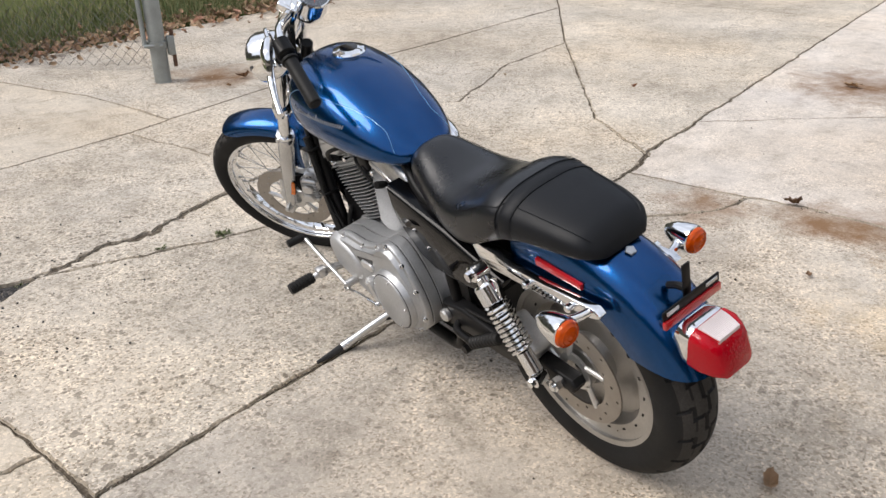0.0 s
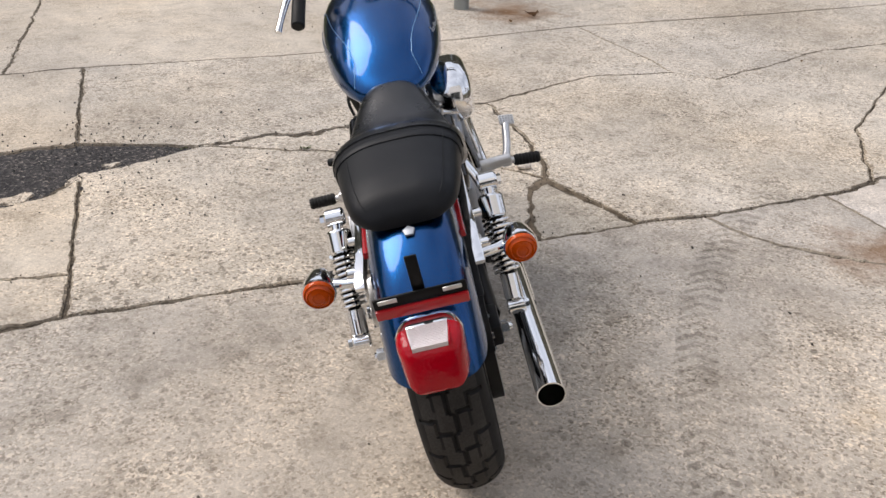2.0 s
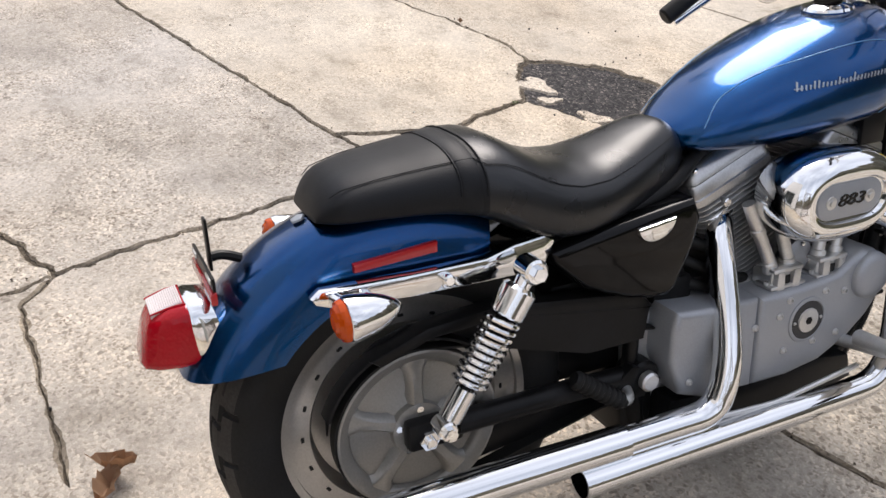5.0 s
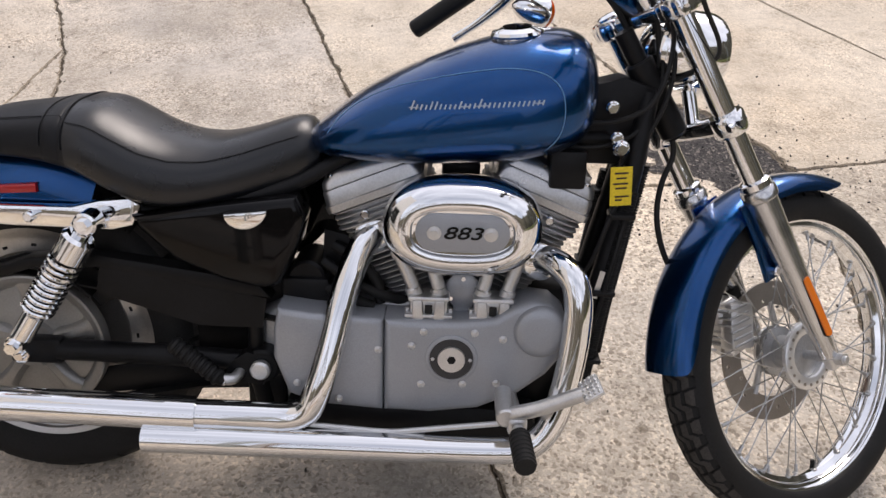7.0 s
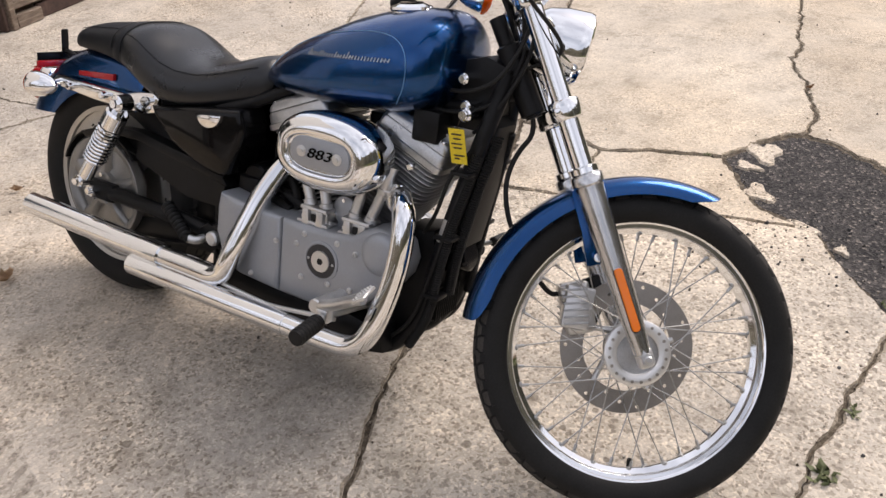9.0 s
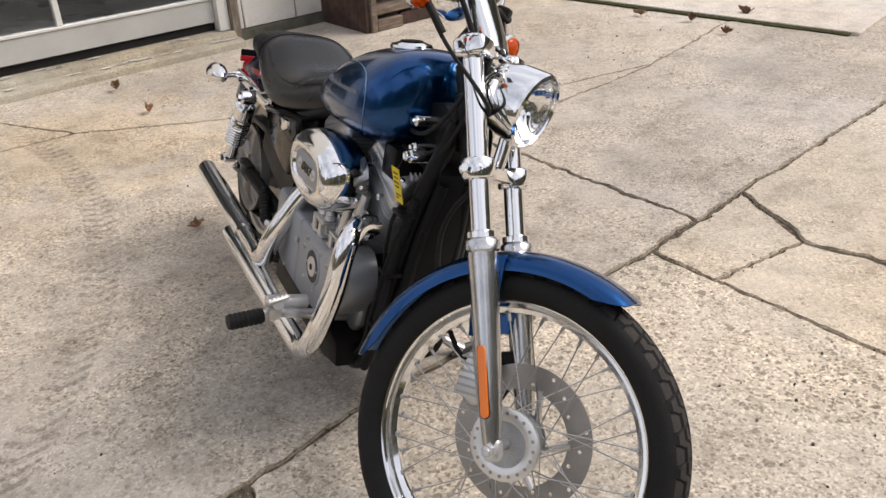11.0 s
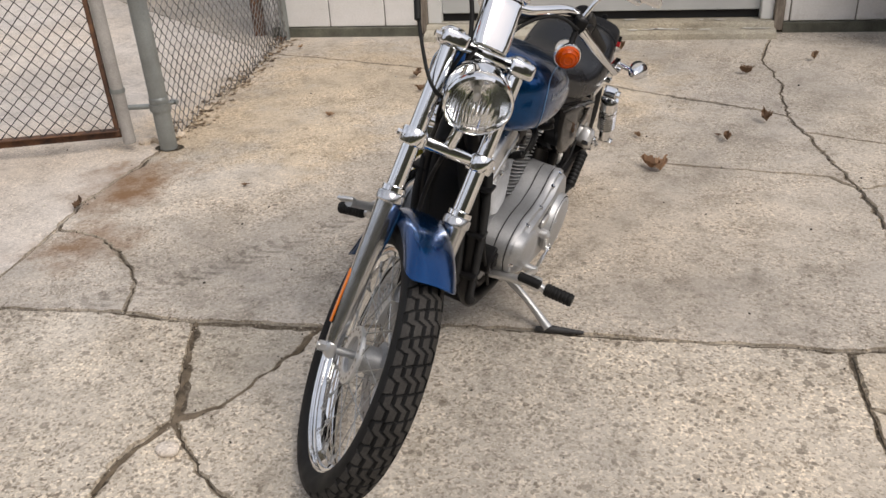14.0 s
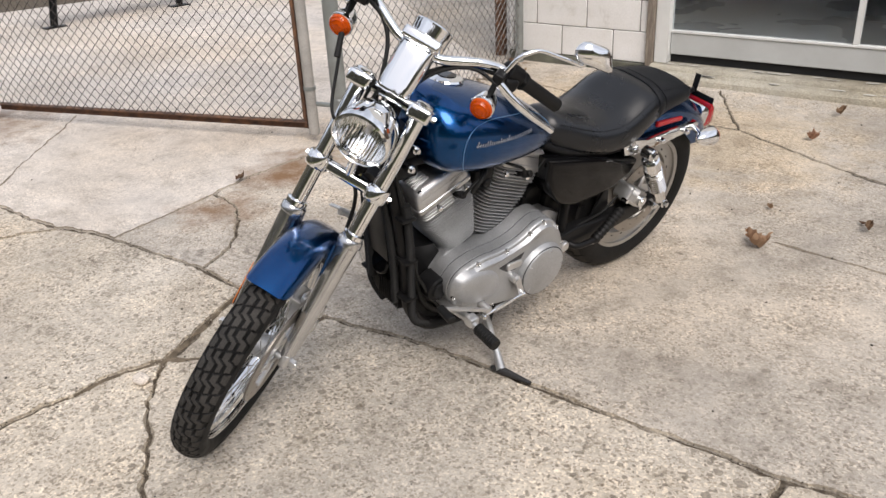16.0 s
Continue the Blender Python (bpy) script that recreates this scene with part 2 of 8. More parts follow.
def box(cx, cy, cz, sx, sy, sz, bev=0.003, seg=2, turn=None):
    bm = bmesh.new()
    bmesh.ops.create_cube(bm, size=1.0)
    bmesh.ops.scale(bm, vec=(sx, sy, sz), verts=bm.verts)
    if bev:
        bmesh.ops.bevel(bm, geom=bm.edges[:], offset=min(bev, min(sx, sy, sz) * 0.45), segments=seg, profile=0.5, affect='EDGES')
    m = Matrix.Translation((cx, cy, cz))
    bm.transform(m @ turn if turn is not None else m)
    return bm


def rounded(w, h, r, n=6):
    """Outline of a rounded rectangle about 0."""
    pts = []
    for sx, sy, a0 in ((1, 1, 0), (-1, 1, 90), (-1, -1, 180), (1, -1, 270)):
        for k in range(n + 1):
            a = radians(a0 + 90 * k / n)
            pts.append((sx * (w / 2 - r) + r * math.cos(a), sy * (h / 2 - r) + r * math.sin(a)))
    return pts


def join(*bms):
    out = bmesh.new()
    me = bpy.data.meshes.new("tmp")
    for b in bms:
        b.to_mesh(me)
        out.from_mesh(me)
        b.free()
    bpy.data.meshes.remove(me)
    return out


def mesh_of(name, bm, material, smooth=38):
    me = bpy.data.meshes.new(name)
    bm.to_mesh(me)
    bm.free()
    me.materials.append(material)
    if smooth:
        me.polygons.foreach_set("use_smooth", [True] * len(me.polygons))
        me.set_sharp_from_angle(angle=radians(smooth))
    return me


def part(name, bm, material, parent, label="", m=None, smooth=38):
    if m is not None:
        bm.transform(m)
    ob = new(name, mesh_of(name, bm, material, smooth))
    ob.parent = parent
    if label:
        ob["label"] = label
    return ob


def again(ob, m, parent=None):
    """Another piece on the same mesh."""
    o = new(ob.name.split(".")[0], ob.data)
    o.parent = parent or ob.parent
    o.matrix_basis = m
    for k in ob.keys():
        if k == "label":
            o[k] = ob[k]
    return o


def thing(name, label, category, m=None, group="", kind=""):
    e = new(name)
    e.empty_display_size = 0.1
    if m is not None:
        e.matrix_world = m
    return tagged(e, label, category, group, kind)


def solo(name, bm, material, label, category, group="", kind="", smooth=38, m=None):
    ob = new(name, mesh_of(name, bm, material, smooth))
    if m is not None:
        ob.matrix_world = m
    return tagged(ob, label, category, group, kind)

from mathutils.geometry import delaunay_2d_cdt

# ---------- the motorcycle (x right, y ahead, z up from under the rear axle) ----------
BIKE = pose(0.1951, -0.6352, 0.0023, 0, -13.6, 3.0)
RAKE, STEER, SLOPE = radians(32), radians(35), radians(29.3)
AXIS = Vector((0, -math.sin(RAKE), math.cos(RAKE)))
FORK = Vector((0, -math.sin(SLOPE), math.cos(SLOPE)))
PIVOT = Vector((0, 1.18, 0.80))
S = Matrix.Translation(PIVOT) @ Matrix.Rotation(STEER, 4, AXIS) @ Matrix.Translation(-PIVOT)
RA = Vector((0, 0, 0.323))            # rear axle
FA = Vector((0, 1.514, 0.311))        # front axle, wheel straight
FORK_X = 0.085


def fork_at(side, z, ahead=0.0):
    return Vector((side * FORK_X, 1.238 + (0.8 - z) * math.tan(SLOPE) + ahead, z))


bike = thing("motorcycle", "blue cruiser motorcycle with chrome pipes leaning on its side stand", "motorcycle", BIKE)


def tyre(centre, radius, width, bead, groove, seg, across):
    """A tyre whose tread is cut by groove(turn, side) -> depth in metres."""
    bm = bmesh.new()
    c = Vector(centre)
    tall = radius - bead
    prof = []
    for k in range(across + 1):                     # over the crown from bead to bead
        a = -1 + 2 * k / across
        ang = a * radians(128)
        x = math.sin(ang) * width / 2 * (1.0 if abs(ang) < math.pi / 2 else 1.0)
        e = math.cos(ang)
        z = radius - tall * 0.56 * (1 - e) if e > 0 else radius - tall * 0.56 + e * tall * 0.72
        prof.append((x, max(z, bead), a))
    prof = [(-width * 0.30, bead - 0.004, -1)] + prof + [(width * 0.30, bead - 0.004, 1)]
    rows = []
    for i in range(seg):
        t = 2 * math.pi * i / seg
        cs, sn = math.cos(t), math.sin(t)
        row = []
        for x, r, a in prof:
            g = groove(t, x / (width / 2)) if r > radius - tall * 0.62 else 0.0
            row.append(bm.verts.new(c + Vector((x, cs * (r - g), sn * (r - g)))))
        rows.append(row)
    for i in range(seg):
        a, b = rows[i], rows[(i + 1) % seg]
        for k in range(len(prof) - 1):
            f = bm.faces.new((a[k], a[k + 1], b[k + 1], b[k]))
            far = [math.hypot(v.co.y - c.y, v.co.z - c.z) for v in f.verts]
            f.material_index = 1 if min(far) > radius - tall * 0.30 and max(far) - min(far) < 0.0035 and abs(sum(v.co.x for v in f.verts) / 4 - c.x) < width * 0.44 and groove(2 * math.pi * (i + 0.5) / seg, ((prof[k][0] + prof[k + 1][0]) / width)) == 0 else 0
    bmesh.ops.recalc_face_normals(bm, faces=bm.faces)
    return bm


def zig(v):
    """A zigzag with flats, of period 1 and height 1."""
    v = v % 1.0
    return np.interp(v, [0, 0.30, 0.42, 0.78, 0.92, 1.0], [0, 0, 1, 1, 0, 0])


def rear_groove(t, x):
    v = t / (2 * math.pi) * 22
    mid = abs(x - (zig(v) - 0.5) * 0.22)
    if mid < 0.035:
        return 0.005
    for sgn in (-1, 1):
        s = x * sgn
        if 0.1 < s < 0.86:
            ph = (v + 0.25 + (0.5 if sgn > 0 else 0) + (0.35 if s > 0.45 else 0.0) - 0.12 * s) % 1.0
            if ph < 0.10:
                return 0.005
            if abs(s - 0.45) < 0.035 and ph < 0.45:
                return 0.005
    return 0.0


def front_groove(t, x):
    v = t / (2 * math.pi) * 36
    for off, ph in ((-0.63, 0.0), (-0.21, 0.12), (0.21, 0.24), (0.63, 0.36)):
        if abs(x - off - (zig(v + ph) - 0.5) * 0.34) < 0.056:
            return 0.0055
    return 0.0


# rear wheel: solid slotted disc
half_disc = [(0.060, 0.211), (0.064, 0.223), (0.058, 0.227), (0.052, 0.217), (0.050, 0.208), (0.0485, 0.203), (0.0475, 0.197), (0.047, 0.190), (0.048, 0.172), (0.042, 0.167), (0.012, 0.160), (0.012, 0.07), (0.06, 0.05), (0.06, 0.02)]
rear_wheel = part("rear_wheel", lathe([(-h, r) for h, r in half_disc] + half_disc[::-1], RA, (1, 0, 0), 96, True), POLISHED, bike, "silver solid disc rear wheel")
part("tyre", tyre(RA, 0.322, 0.152, 0.218, rear_groove, 660, 56), RUBBER, rear_wheel, "black treaded rear tyre", smooth=30).data.materials.append(DUSTY)
# black blocks on the uncut wheel paint the shade inside its vent slots
for k in range(20):
    t = 2 * math.pi * k / 20
    for sx in (-1, 1):
        if k == 0 and sx == -1:
            slot = part("vent_slot_shade", box(0, 0, 0, 0.006, 0.006, 0.011, 0.0015, 1), DARKHOLE, rear_wheel)
            slot.matrix_basis = Matrix.Translation((sx * 0.0458, math.cos(t) * 0.184, 0.323 + math.sin(t) * 0.184)) @ Matrix.Rotation(t, 4, 'X')
        else:
            again(slot, Matrix.Translation((sx * 0.0458, math.cos(t) * 0.184, 0.323 + math.sin(t) * 0.184)) @ Matrix.Rotation(t, 4, 'X'))


def rotor(centre, x, r, hole_r=0.0042, holes=21):
    """A drilled brake disc ring with real holes."""
    c = Vector(centre) + Vector((x - 0.0025, 0, 0))
    loops = [[(r * math.cos(2 * math.pi * k / 72), r * math.sin(2 * math.pi * k / 72)) for k in range(72)], [(r * 0.66 * math.cos(2 * math.pi * k / 60), r * 0.66 * math.sin(2 * math.pi * k / 60)) for k in range(60)]]
    spots = []
    for k in range(holes):
        a, q = 2 * math.pi * k / holes, r * (0.74 + 0.09 * (k % 3))
        spots.append((q * math.cos(a), q * math.sin(a)))
        loops.append([(spots[-1][0] + hole_r * math.cos(math.pi * j / 4), spots[-1][1] + hole_r * math.sin(math.pi * j / 4)) for j in range(8)])
    pts, edges = [], []
    for lp in loops:
        n0 = len(pts)
        pts += [Vector(p) for p in lp]
        edges += [(n0 + j, n0 + (j + 1) % len(lp)) for j in range(len(lp))]
    vs, _, tris, *_ = delaunay_2d_cdt(pts, edges, [], 0, 1e-6)
    bm = bmesh.new()
    bv = [bm.verts.new(c + Vector((0, p.x, p.y))) for p in vs]
    for t in tris:
        m = sum((vs[i] for i in t), Vector((0, 0))) / 3
        if m.length > r * 0.66 and all((m - Vector(s)).length > hole_r * 0.95 for s in spots):
            bm.faces.new([bv[i] for i in t])
    bmesh.ops.recalc_face_normals(bm, faces=bm.faces)
    up = bmesh.ops.extrude_face_region(bm, geom=bm.faces[:])
    bmesh.ops.translate(bm, verts=[v for v in up["geom"] if isinstance(v, bmesh.types.BMVert)], vec=(0.005, 0, 0))
    bmesh.ops.recalc_face_normals(bm, faces=bm.faces)
    return bm


def rotor_arms(centre, x, r, parent, m=None):
    c = Vector(centre) + Vector((x, 0, 0))
    part("disc_carrier", lathe([(-0.003, 0.03), (-0.003, 0.052), (0.003, 0.052), (0.003, 0.03)], c, (1, 0, 0), 32, True), BRUSHED, parent, "", m)
    for k in range(5):
        a = 2 * math.pi * k / 5
        d, e = Vector((0, math.cos(a), math.sin(a))), Vector((0, math.cos(a + 0.35), math.sin(a + 0.35)))
        part("disc_arm", rod(c + d * 0.048, c + e * r * 0.70, 0.007, 8), BRUSHED, parent, "", m)


part("brake_disc", rotor(RA, -0.078, 0.146), ROTOR, rear_wheel, "steel rear brake disc")
rotor_arms(RA, -0.078, 0.146, rear_wheel)
# belt pulley on the drive side
PULX = 0.092
part("pulley", lathe([(-0.014, 0.118), (-0.014, 0.143), (0.014, 0.143), (0.015, 0.139), (0.010, 0.128), (0.004, 0.120), (-0.006, 0.116)], RA + Vector((PULX, 0, 0)), (1, 0, 0), 72, True), DISCWHEEL, rear_wheel, "five-spoked silver belt pulley")
part("pulley_web", lathe([(-0.012, 0.03), (-0.012, 0.119), (-0.007, 0.119), (-0.004, 0.110), (-0.006, 0.06), (0.004, 0.045), (0.004, 0.03)], RA + Vector((PULX, 0, 0)), (1, 0, 0), 64, True), DISCWHEEL, rear_wheel)
part("pulley_hub", lathe([(-0.02, 0.02), (-0.02, 0.052), (0.013, 0.047), (0.015, 0.040), (0.015, 0.02)], RA + Vector((PULX, 0, 0)), (1, 0, 0), 32, True), DISCWHEEL, rear_wheel)
for k in range(5):
    a = 2 * math.pi * k / 5 + 0.3
    rings = []
    for r, w, h in ((0.040, 0.013, 0.013), (0.075, 0.011, 0.011), (0.105, 0.014, 0.009), (0.124, 0.024, 0.008), (0.130, 0.034, 0.007)):
        rings.append([Vector((PULX + x, math.cos(a) * r - math.sin(a) * y, RA.z + math.sin(a) * r + math.cos(a) * y)) for y, x in ((-w * 1.5, -0.008), (-w, h * 0.6), (-w * 0.6, h), (w * 0.6, h), (w, h * 0.6), (w * 1.5, -0.008))])
    part("pulley_spoke", loft(rings), DISCWHEEL, rear_wheel)
    part("pulley_bolt", rod(RA + Vector((PULX + 0.010, math.cos(a) * 0.040, math.sin(a) * 0.040)), RA + Vector((PULX + 0.021, math.cos(a) * 0.040, math.sin(a) * 0.040)), 0.0065, 6), CHROME, rear_wheel)
# belt
belt_pts = []
P1, R1, P2, R2 = RA, 0.147, Vector((0, 0.50, 0.335)), 0.055
for k in range(33):
    a = radians(90 + 180 * k / 32)
    belt_pts.append((P1.y + R1 * math.cos(a), P1.z + R1 * math.sin(a)))
for k in range(17):
    a = radians(-90 + 180 * k / 16)
    belt_pts.append((P2.y + R2 * math.cos(a), P2.z + R2 * math.sin(a)))
bm = bmesh.new()
ringset = []
for x, sc in ((0.079, 1.0), (0.105, 1.0), (0.105, 0.965), (0.079, 0.965)):
    cy = 0.2
    ringset.append([bm.verts.new((x, cy + (y - cy) * sc, 0.325 + (z - 0.325) * sc)) for y, z in belt_pts])
for a, b in zip(ringset, ringset[1:] + ringset[:1]):
    ring_faces(bm, a, b)
bmesh.ops.recalc_face_normals(bm, faces=bm.faces)
part("drive_belt", bm, GRIP, bike, "black toothed drive belt")


# swing arm, axle, shocks
for sx in (-1, 1):
    x = 0.118 * sx
    if sx > 0:
        sw = join(box(x, 0.02, 0.323, 0.03, 0.10, 0.052, 0.008), tube([(x, 0.06, 0.323), (x * 0.96, 0.25, 0.318), (x * 0.85, 0.45, 0.303)], 0.021, 14),
                  rod((x * 0.6, 0.448, 0.303), (x * 1.05, 0.448, 0.303), 0.034, 20, bev=0.005))
    else:
        sw = join(prism([(0.47, 0.335), (0.38, 0.350), (0.25, 0.338), (0.06, 0.348), (-0.035, 0.340), (-0.045, 0.323), (-0.035, 0.302), (0.06, 0.290), (0.22, 0.266), (0.38, 0.270), (0.47, 0.278)], x + 0.030, x - 0.008, 0.009, 3),
                  rod((x * 0.6, 0.448, 0.303), (x * 1.05, 0.448, 0.303), 0.034, 20, bev=0.005))
    part("swingarm", sw, SATINBLACK, bike)
    part("pivot_bolt", rod((x * 1.05, 0.448, 0.303), (x * 1.22, 0.448, 0.303), 0.019, 18, bev=0.004), BRUSHED, bike)
    part("axle_nut", join(rod((sx * 0.125, 0, 0.323), (sx * 0.150, 0, 0.323), 0.017, 6), rod((sx * 0.148, 0, 0.323), (sx * 0.158, 0, 0.323), 0.010, 16, bev=0.002)), CHROME, bike)
    # shock absorber
    xs = 0.176 * sx
    top, bot = Vector((xs, 0.171, 0.600)), Vector((xs, 0.014, 0.362))
    d = (bot - top).normalized()
    shock = part("shock_absorber", rod(top + d * 0.03, top + d * 0.085, 0.030, 24, bev=0.006), CHROME, bike, "chrome rear shock absorber with coil spring")
    part("shock_eye", join(rod(top + Vector((-0.022, 0, 0)), top + Vector((0.022, 0, 0)), 0.021, 20, bev=0.004), rod(top, top + d * 0.04, 0.015),
                           rod(top + Vector((sx * 0.02, 0, 0)), top + Vector((sx * 0.032, 0, 0)), 0.012, 6)), CHROME, shock)
    part("damper_tube", rod(top + d * 0.07, bot - d * 0.02, 0.015, 16), SATINBLACK, shock)
    part("shock_body", join(rod(bot - d * 0.075, bot - d * 0.015, 0.020, 20, bev=0.003)), CHROME, shock)
    part("lower_eye", join(rod(bot + Vector((-0.02, 0, 0)), bot + Vector((0.02, 0, 0)), 0.017, 20, bev=0.003), rod(bot + Vector((sx * 0.015, 0, 0)), bot + Vector((sx * 0.03, 0, 0)), 0.011, 6)), CHROME, shock)
    u, v, dd = frame_of(d)
    line, turns, L = [], 10, (bot - top).length
    for k in range(turns * 12 + 1):
        f = k / (turns * 12)
        a = 2 * math.pi * turns * f
        line.append(top + d * (0.085 + f * (L - 0.165)) + (u * math.cos(a) + v * math.sin(a)) * 0.0275)
    part("spring", tube(line, 0.0044, 8, 0.0, 1), CHROME, shock)

# rear fender: one curved shell round the wheel
def fender(centre, r_mid, half, a0, a1_of, skirt, crown, name, label, seg=40, m=None):
    c = Vector(centre)
    cols = []
    n = 32
    e = 2 / (3.0 if half > 0.08 else 2.5)
    for k in range(n + 1):
        q = -1 + 2 * k / n
        t = q * math.pi / 2
        x = math.copysign(half * abs(math.sin(t)) ** e, q)
        r = r_mid - skirt * (1 - abs(math.cos(t)) ** e)
        cols.append((x, r, min(1.0, (r_mid - r) / skirt)))
    bm = bmesh.new()
    grid = []
    for i in range(seg + 1):
        f = i / seg
        row = []
        for x, r, s in cols:
            a = a0(s) + (a1_of(r, s) - a0(s)) * f
            row.append(bm.verts.new(c + Vector((x, math.cos(a) * r, math.sin(a) * r))))
        grid.append(row)
    for a, b in zip(grid, grid[1:]):
        ring_faces(bm, a, b, False)
    bmesh.ops.recalc_face_normals(bm, faces=bm.faces)
    bm.normal_update()
    mid = grid[seg // 2][n // 2]
    if mid.normal.dot(mid.co - c) < 0:
        bmesh.ops.reverse_faces(bm, faces=bm.faces)
    bmesh.ops.solidify(bm, geom=bm.faces[:], thickness=0.003)
    return part(name, bm, PAINT, bike, label, m, 50)


rear_fender = fender(RA, 0.386, 0.097, lambda s: radians(66 - 4 * s), lambda r, s: math.pi - math.asin((0.158 + 0.012 * s) / r), 0.118, 0.02, "rear_fender", "blue metallic rear fender")
part("fender_badge", lathe([(0, 0.0), (0, 0.013), (0.003, 0.012), (0.005, 0.0)], (0, -0.142, 0.6855), (0, -0.36, 0.93), 5), LOGO, rear_fender, "small silver shield emblem")

for sx in (-1, 1):
    # chrome fender strut with its bolts
    out = [(-0.165, 0.602), (-0.150, 0.613), (0.0, 0.610), (0.12, 0.611), (0.17, 0.624), (0.225, 0.630), (0.246, 0.618), (0.228, 0.580), (0.19, 0.570), (0.0, 0.572), (-0.14, 0.584), (-0.16, 0.592)]
    st = part("fender_strut", prism(out, sx * 0.108, sx * 0.128, 0.005), CHROME, bike, "chrome fender strut")
    for y in (0.048, -0.085):
        part("bolt", rod((sx * 0.124, y, 0.594), (sx * 0.146, y, 0.594), 0.010, 16, bev=0.003), CHROME, st)
    part("reflector", prism([(-0.09, 0.612 + 0.008), (0.048, 0.628), (0.048, 0.646), (-0.09, 0.634)], sx * 0.094, sx * 0.1035, 0.003), REDREF, rear_fender, "red side reflector")
    # turn signal: chrome bullet, amber lens to the rear, short stalk
    sig = part("turn_signal", lathe([(-0.058, 0.0), (-0.056, 0.005), (-0.048, 0.013), (-0.034, 0.0215), (-0.016, 0.0285), (0.006, 0.0325), (0.020, 0.0345), (0.026, 0.0340), (0.028, 0.031), (0.028, 0.0)],
                                                (sx * 0.200, -0.112, 0.598), (0, -1, -0.06), 32), CHROME, bike, "chrome bullet turn signal with amber lens")
    part("lens", lathe([(0.026, 0.0315), (0.034, 0.0305), (0.037, 0.0285), (0.0355, 0.027), (0.042, 0.022), (0.0405, 0.020), (0.045, 0.012), (0.0435, 0.010), (0.047, 0.0)], (sx * 0.200, -0.112, 0.598), (0, -1, -0.06), 32), AMBER, sig, "amber lens")
    part("stalk", tube([(sx * 0.112, -0.135, 0.600), (sx * 0.150, -0.125, 0.596), (sx * 0.185, -0.108, 0.598)], 0.010, 12), CHROME, sig)

# tail lamp
def rr_ring(y, w, h, r, z, lean=0.0):
    return [(px, y + lean * pz, z + pz) for px, pz in rounded(w, h, r)]


tail = part("tail_lamp", loft([rr_ring(-0.285, 0.112, 0.092, 0.030, 0.553, -0.25), rr_ring(-0.318, 0.124, 0.104, 0.034, 0.551, -0.12), rr_ring(-0.326, 0.120, 0.100, 0.032, 0.551, -0.1)]),
            CHROME, bike, "chrome tail lamp base")
part("red_lens", loft([rr_ring(-0.322, 0.112, 0.092, 0.024, 0.551, -0.1), rr_ring(-0.326, 0.120, 0.098, 0.024, 0.551, -0.1), rr_ring(-0.352, 0.118, 0.096, 0.020, 0.549, -0.04), rr_ring(-0.376, 0.106, 0.086, 0.018, 0.546, 0.12),
                       rr_ring(-0.391, 0.092, 0.074, 0.018, 0.544, 0.24), rr_ring(-0.397, 0.072, 0.058, 0.016, 0.5435, 0.28)]), REDLENS, tail, "red ribbed lens", smooth=42)
part("clear_window", loft([[(x, -0.334, z) for x, z in ((-0.036, 0.588), (0.036, 0.588), (0.036, 0.6025), (-0.036, 0.6025))], [(x, -0.352, z) for x, z in ((-0.035, 0.588), (0.035, 0.588), (0.035, 0.5995), (-0.035, 0.5995))],
                           [(x, -0.380, z) for x, z in ((-0.031, 0.578), (0.031, 0.578), (0.031, 0.5910), (-0.031, 0.5910))]]), CLEARLENS, tail, "white ribbed window in the lamp top", smooth=20)
for k in range(14):
    f = k / 13
    y, z = -0.336 - 0.041 * f, (0.6036 - 0.0034 * f / 0.4 if f < 0.4 else 0.6002 - 0.0082 * (f - 0.4) / 0.6)
    part("rib", rod((-0.0345 + 0.004 * f, y, z - 0.0006), (0.0345 - 0.004 * f, y, z - 0.0006), 0.0011, 5), CLEARLENS, tail)
for sx in (-1, 1):
    part("lens_edge", tube([(sx * 0.0385, -0.330, 0.6005), (sx * 0.0375, -0.352, 0.5985), (sx * 0.0335, -0.382, 0.5900)], 0.0016, 6, 0.01, 3), REDLENS, tail)

# plate bracket
br = part("plate_bracket", join(box(0, -0.282, 0.672, 0.022, 0.005, 0.082, 0.002), tube([(0, -0.236, 0.640), (0, -0.262, 0.652), (0, -0.282, 0.65)], 0.008, 8),
                                box(0, -0.292, 0.637, 0.168, 0.005, 0.022, 0.002)), SATINBLACK, bike, "black licence plate bracket")
part("red_bar", box(0, -0.294, 0.6155, 0.168, 0.010, 0.020, 0.003), REDREF, br, "red reflector bar")
for sx in (-1, 1):
    part("slot", box(sx * 0.058, -0.2955, 0.640, 0.034, 0.003, 0.008, 0.001), BRUSHED, br)

# seat
SEAT = [(-0.130, 0.062, 0.708, 0.692), (-0.118, 0.086, 0.734, 0.690), (-0.095, 0.103, 0.754, 0.690), (-0.04, 0.116, 0.768, 0.690), (0.04, 0.126, 0.779, 0.686), (0.10, 0.134, 0.787, 0.676),
        (0.135, 0.143, 0.791, 0.664), (0.165, 0.147, 0.789, 0.648), (0.20, 0.150, 0.771, 0.628), (0.25, 0.150, 0.743, 0.611), (0.30, 0.145, 0.727, 0.607), (0.36, 0.132, 0.724, 0.612),
        (0.42, 0.115, 0.738, 0.622), (0.48, 0.096, 0.758, 0.637), (0.52, 0.082, 0.769, 0.650), (0.545, 0.072, 0.762, 0.662), (0.556, 0.058, 0.738, 0.675)]


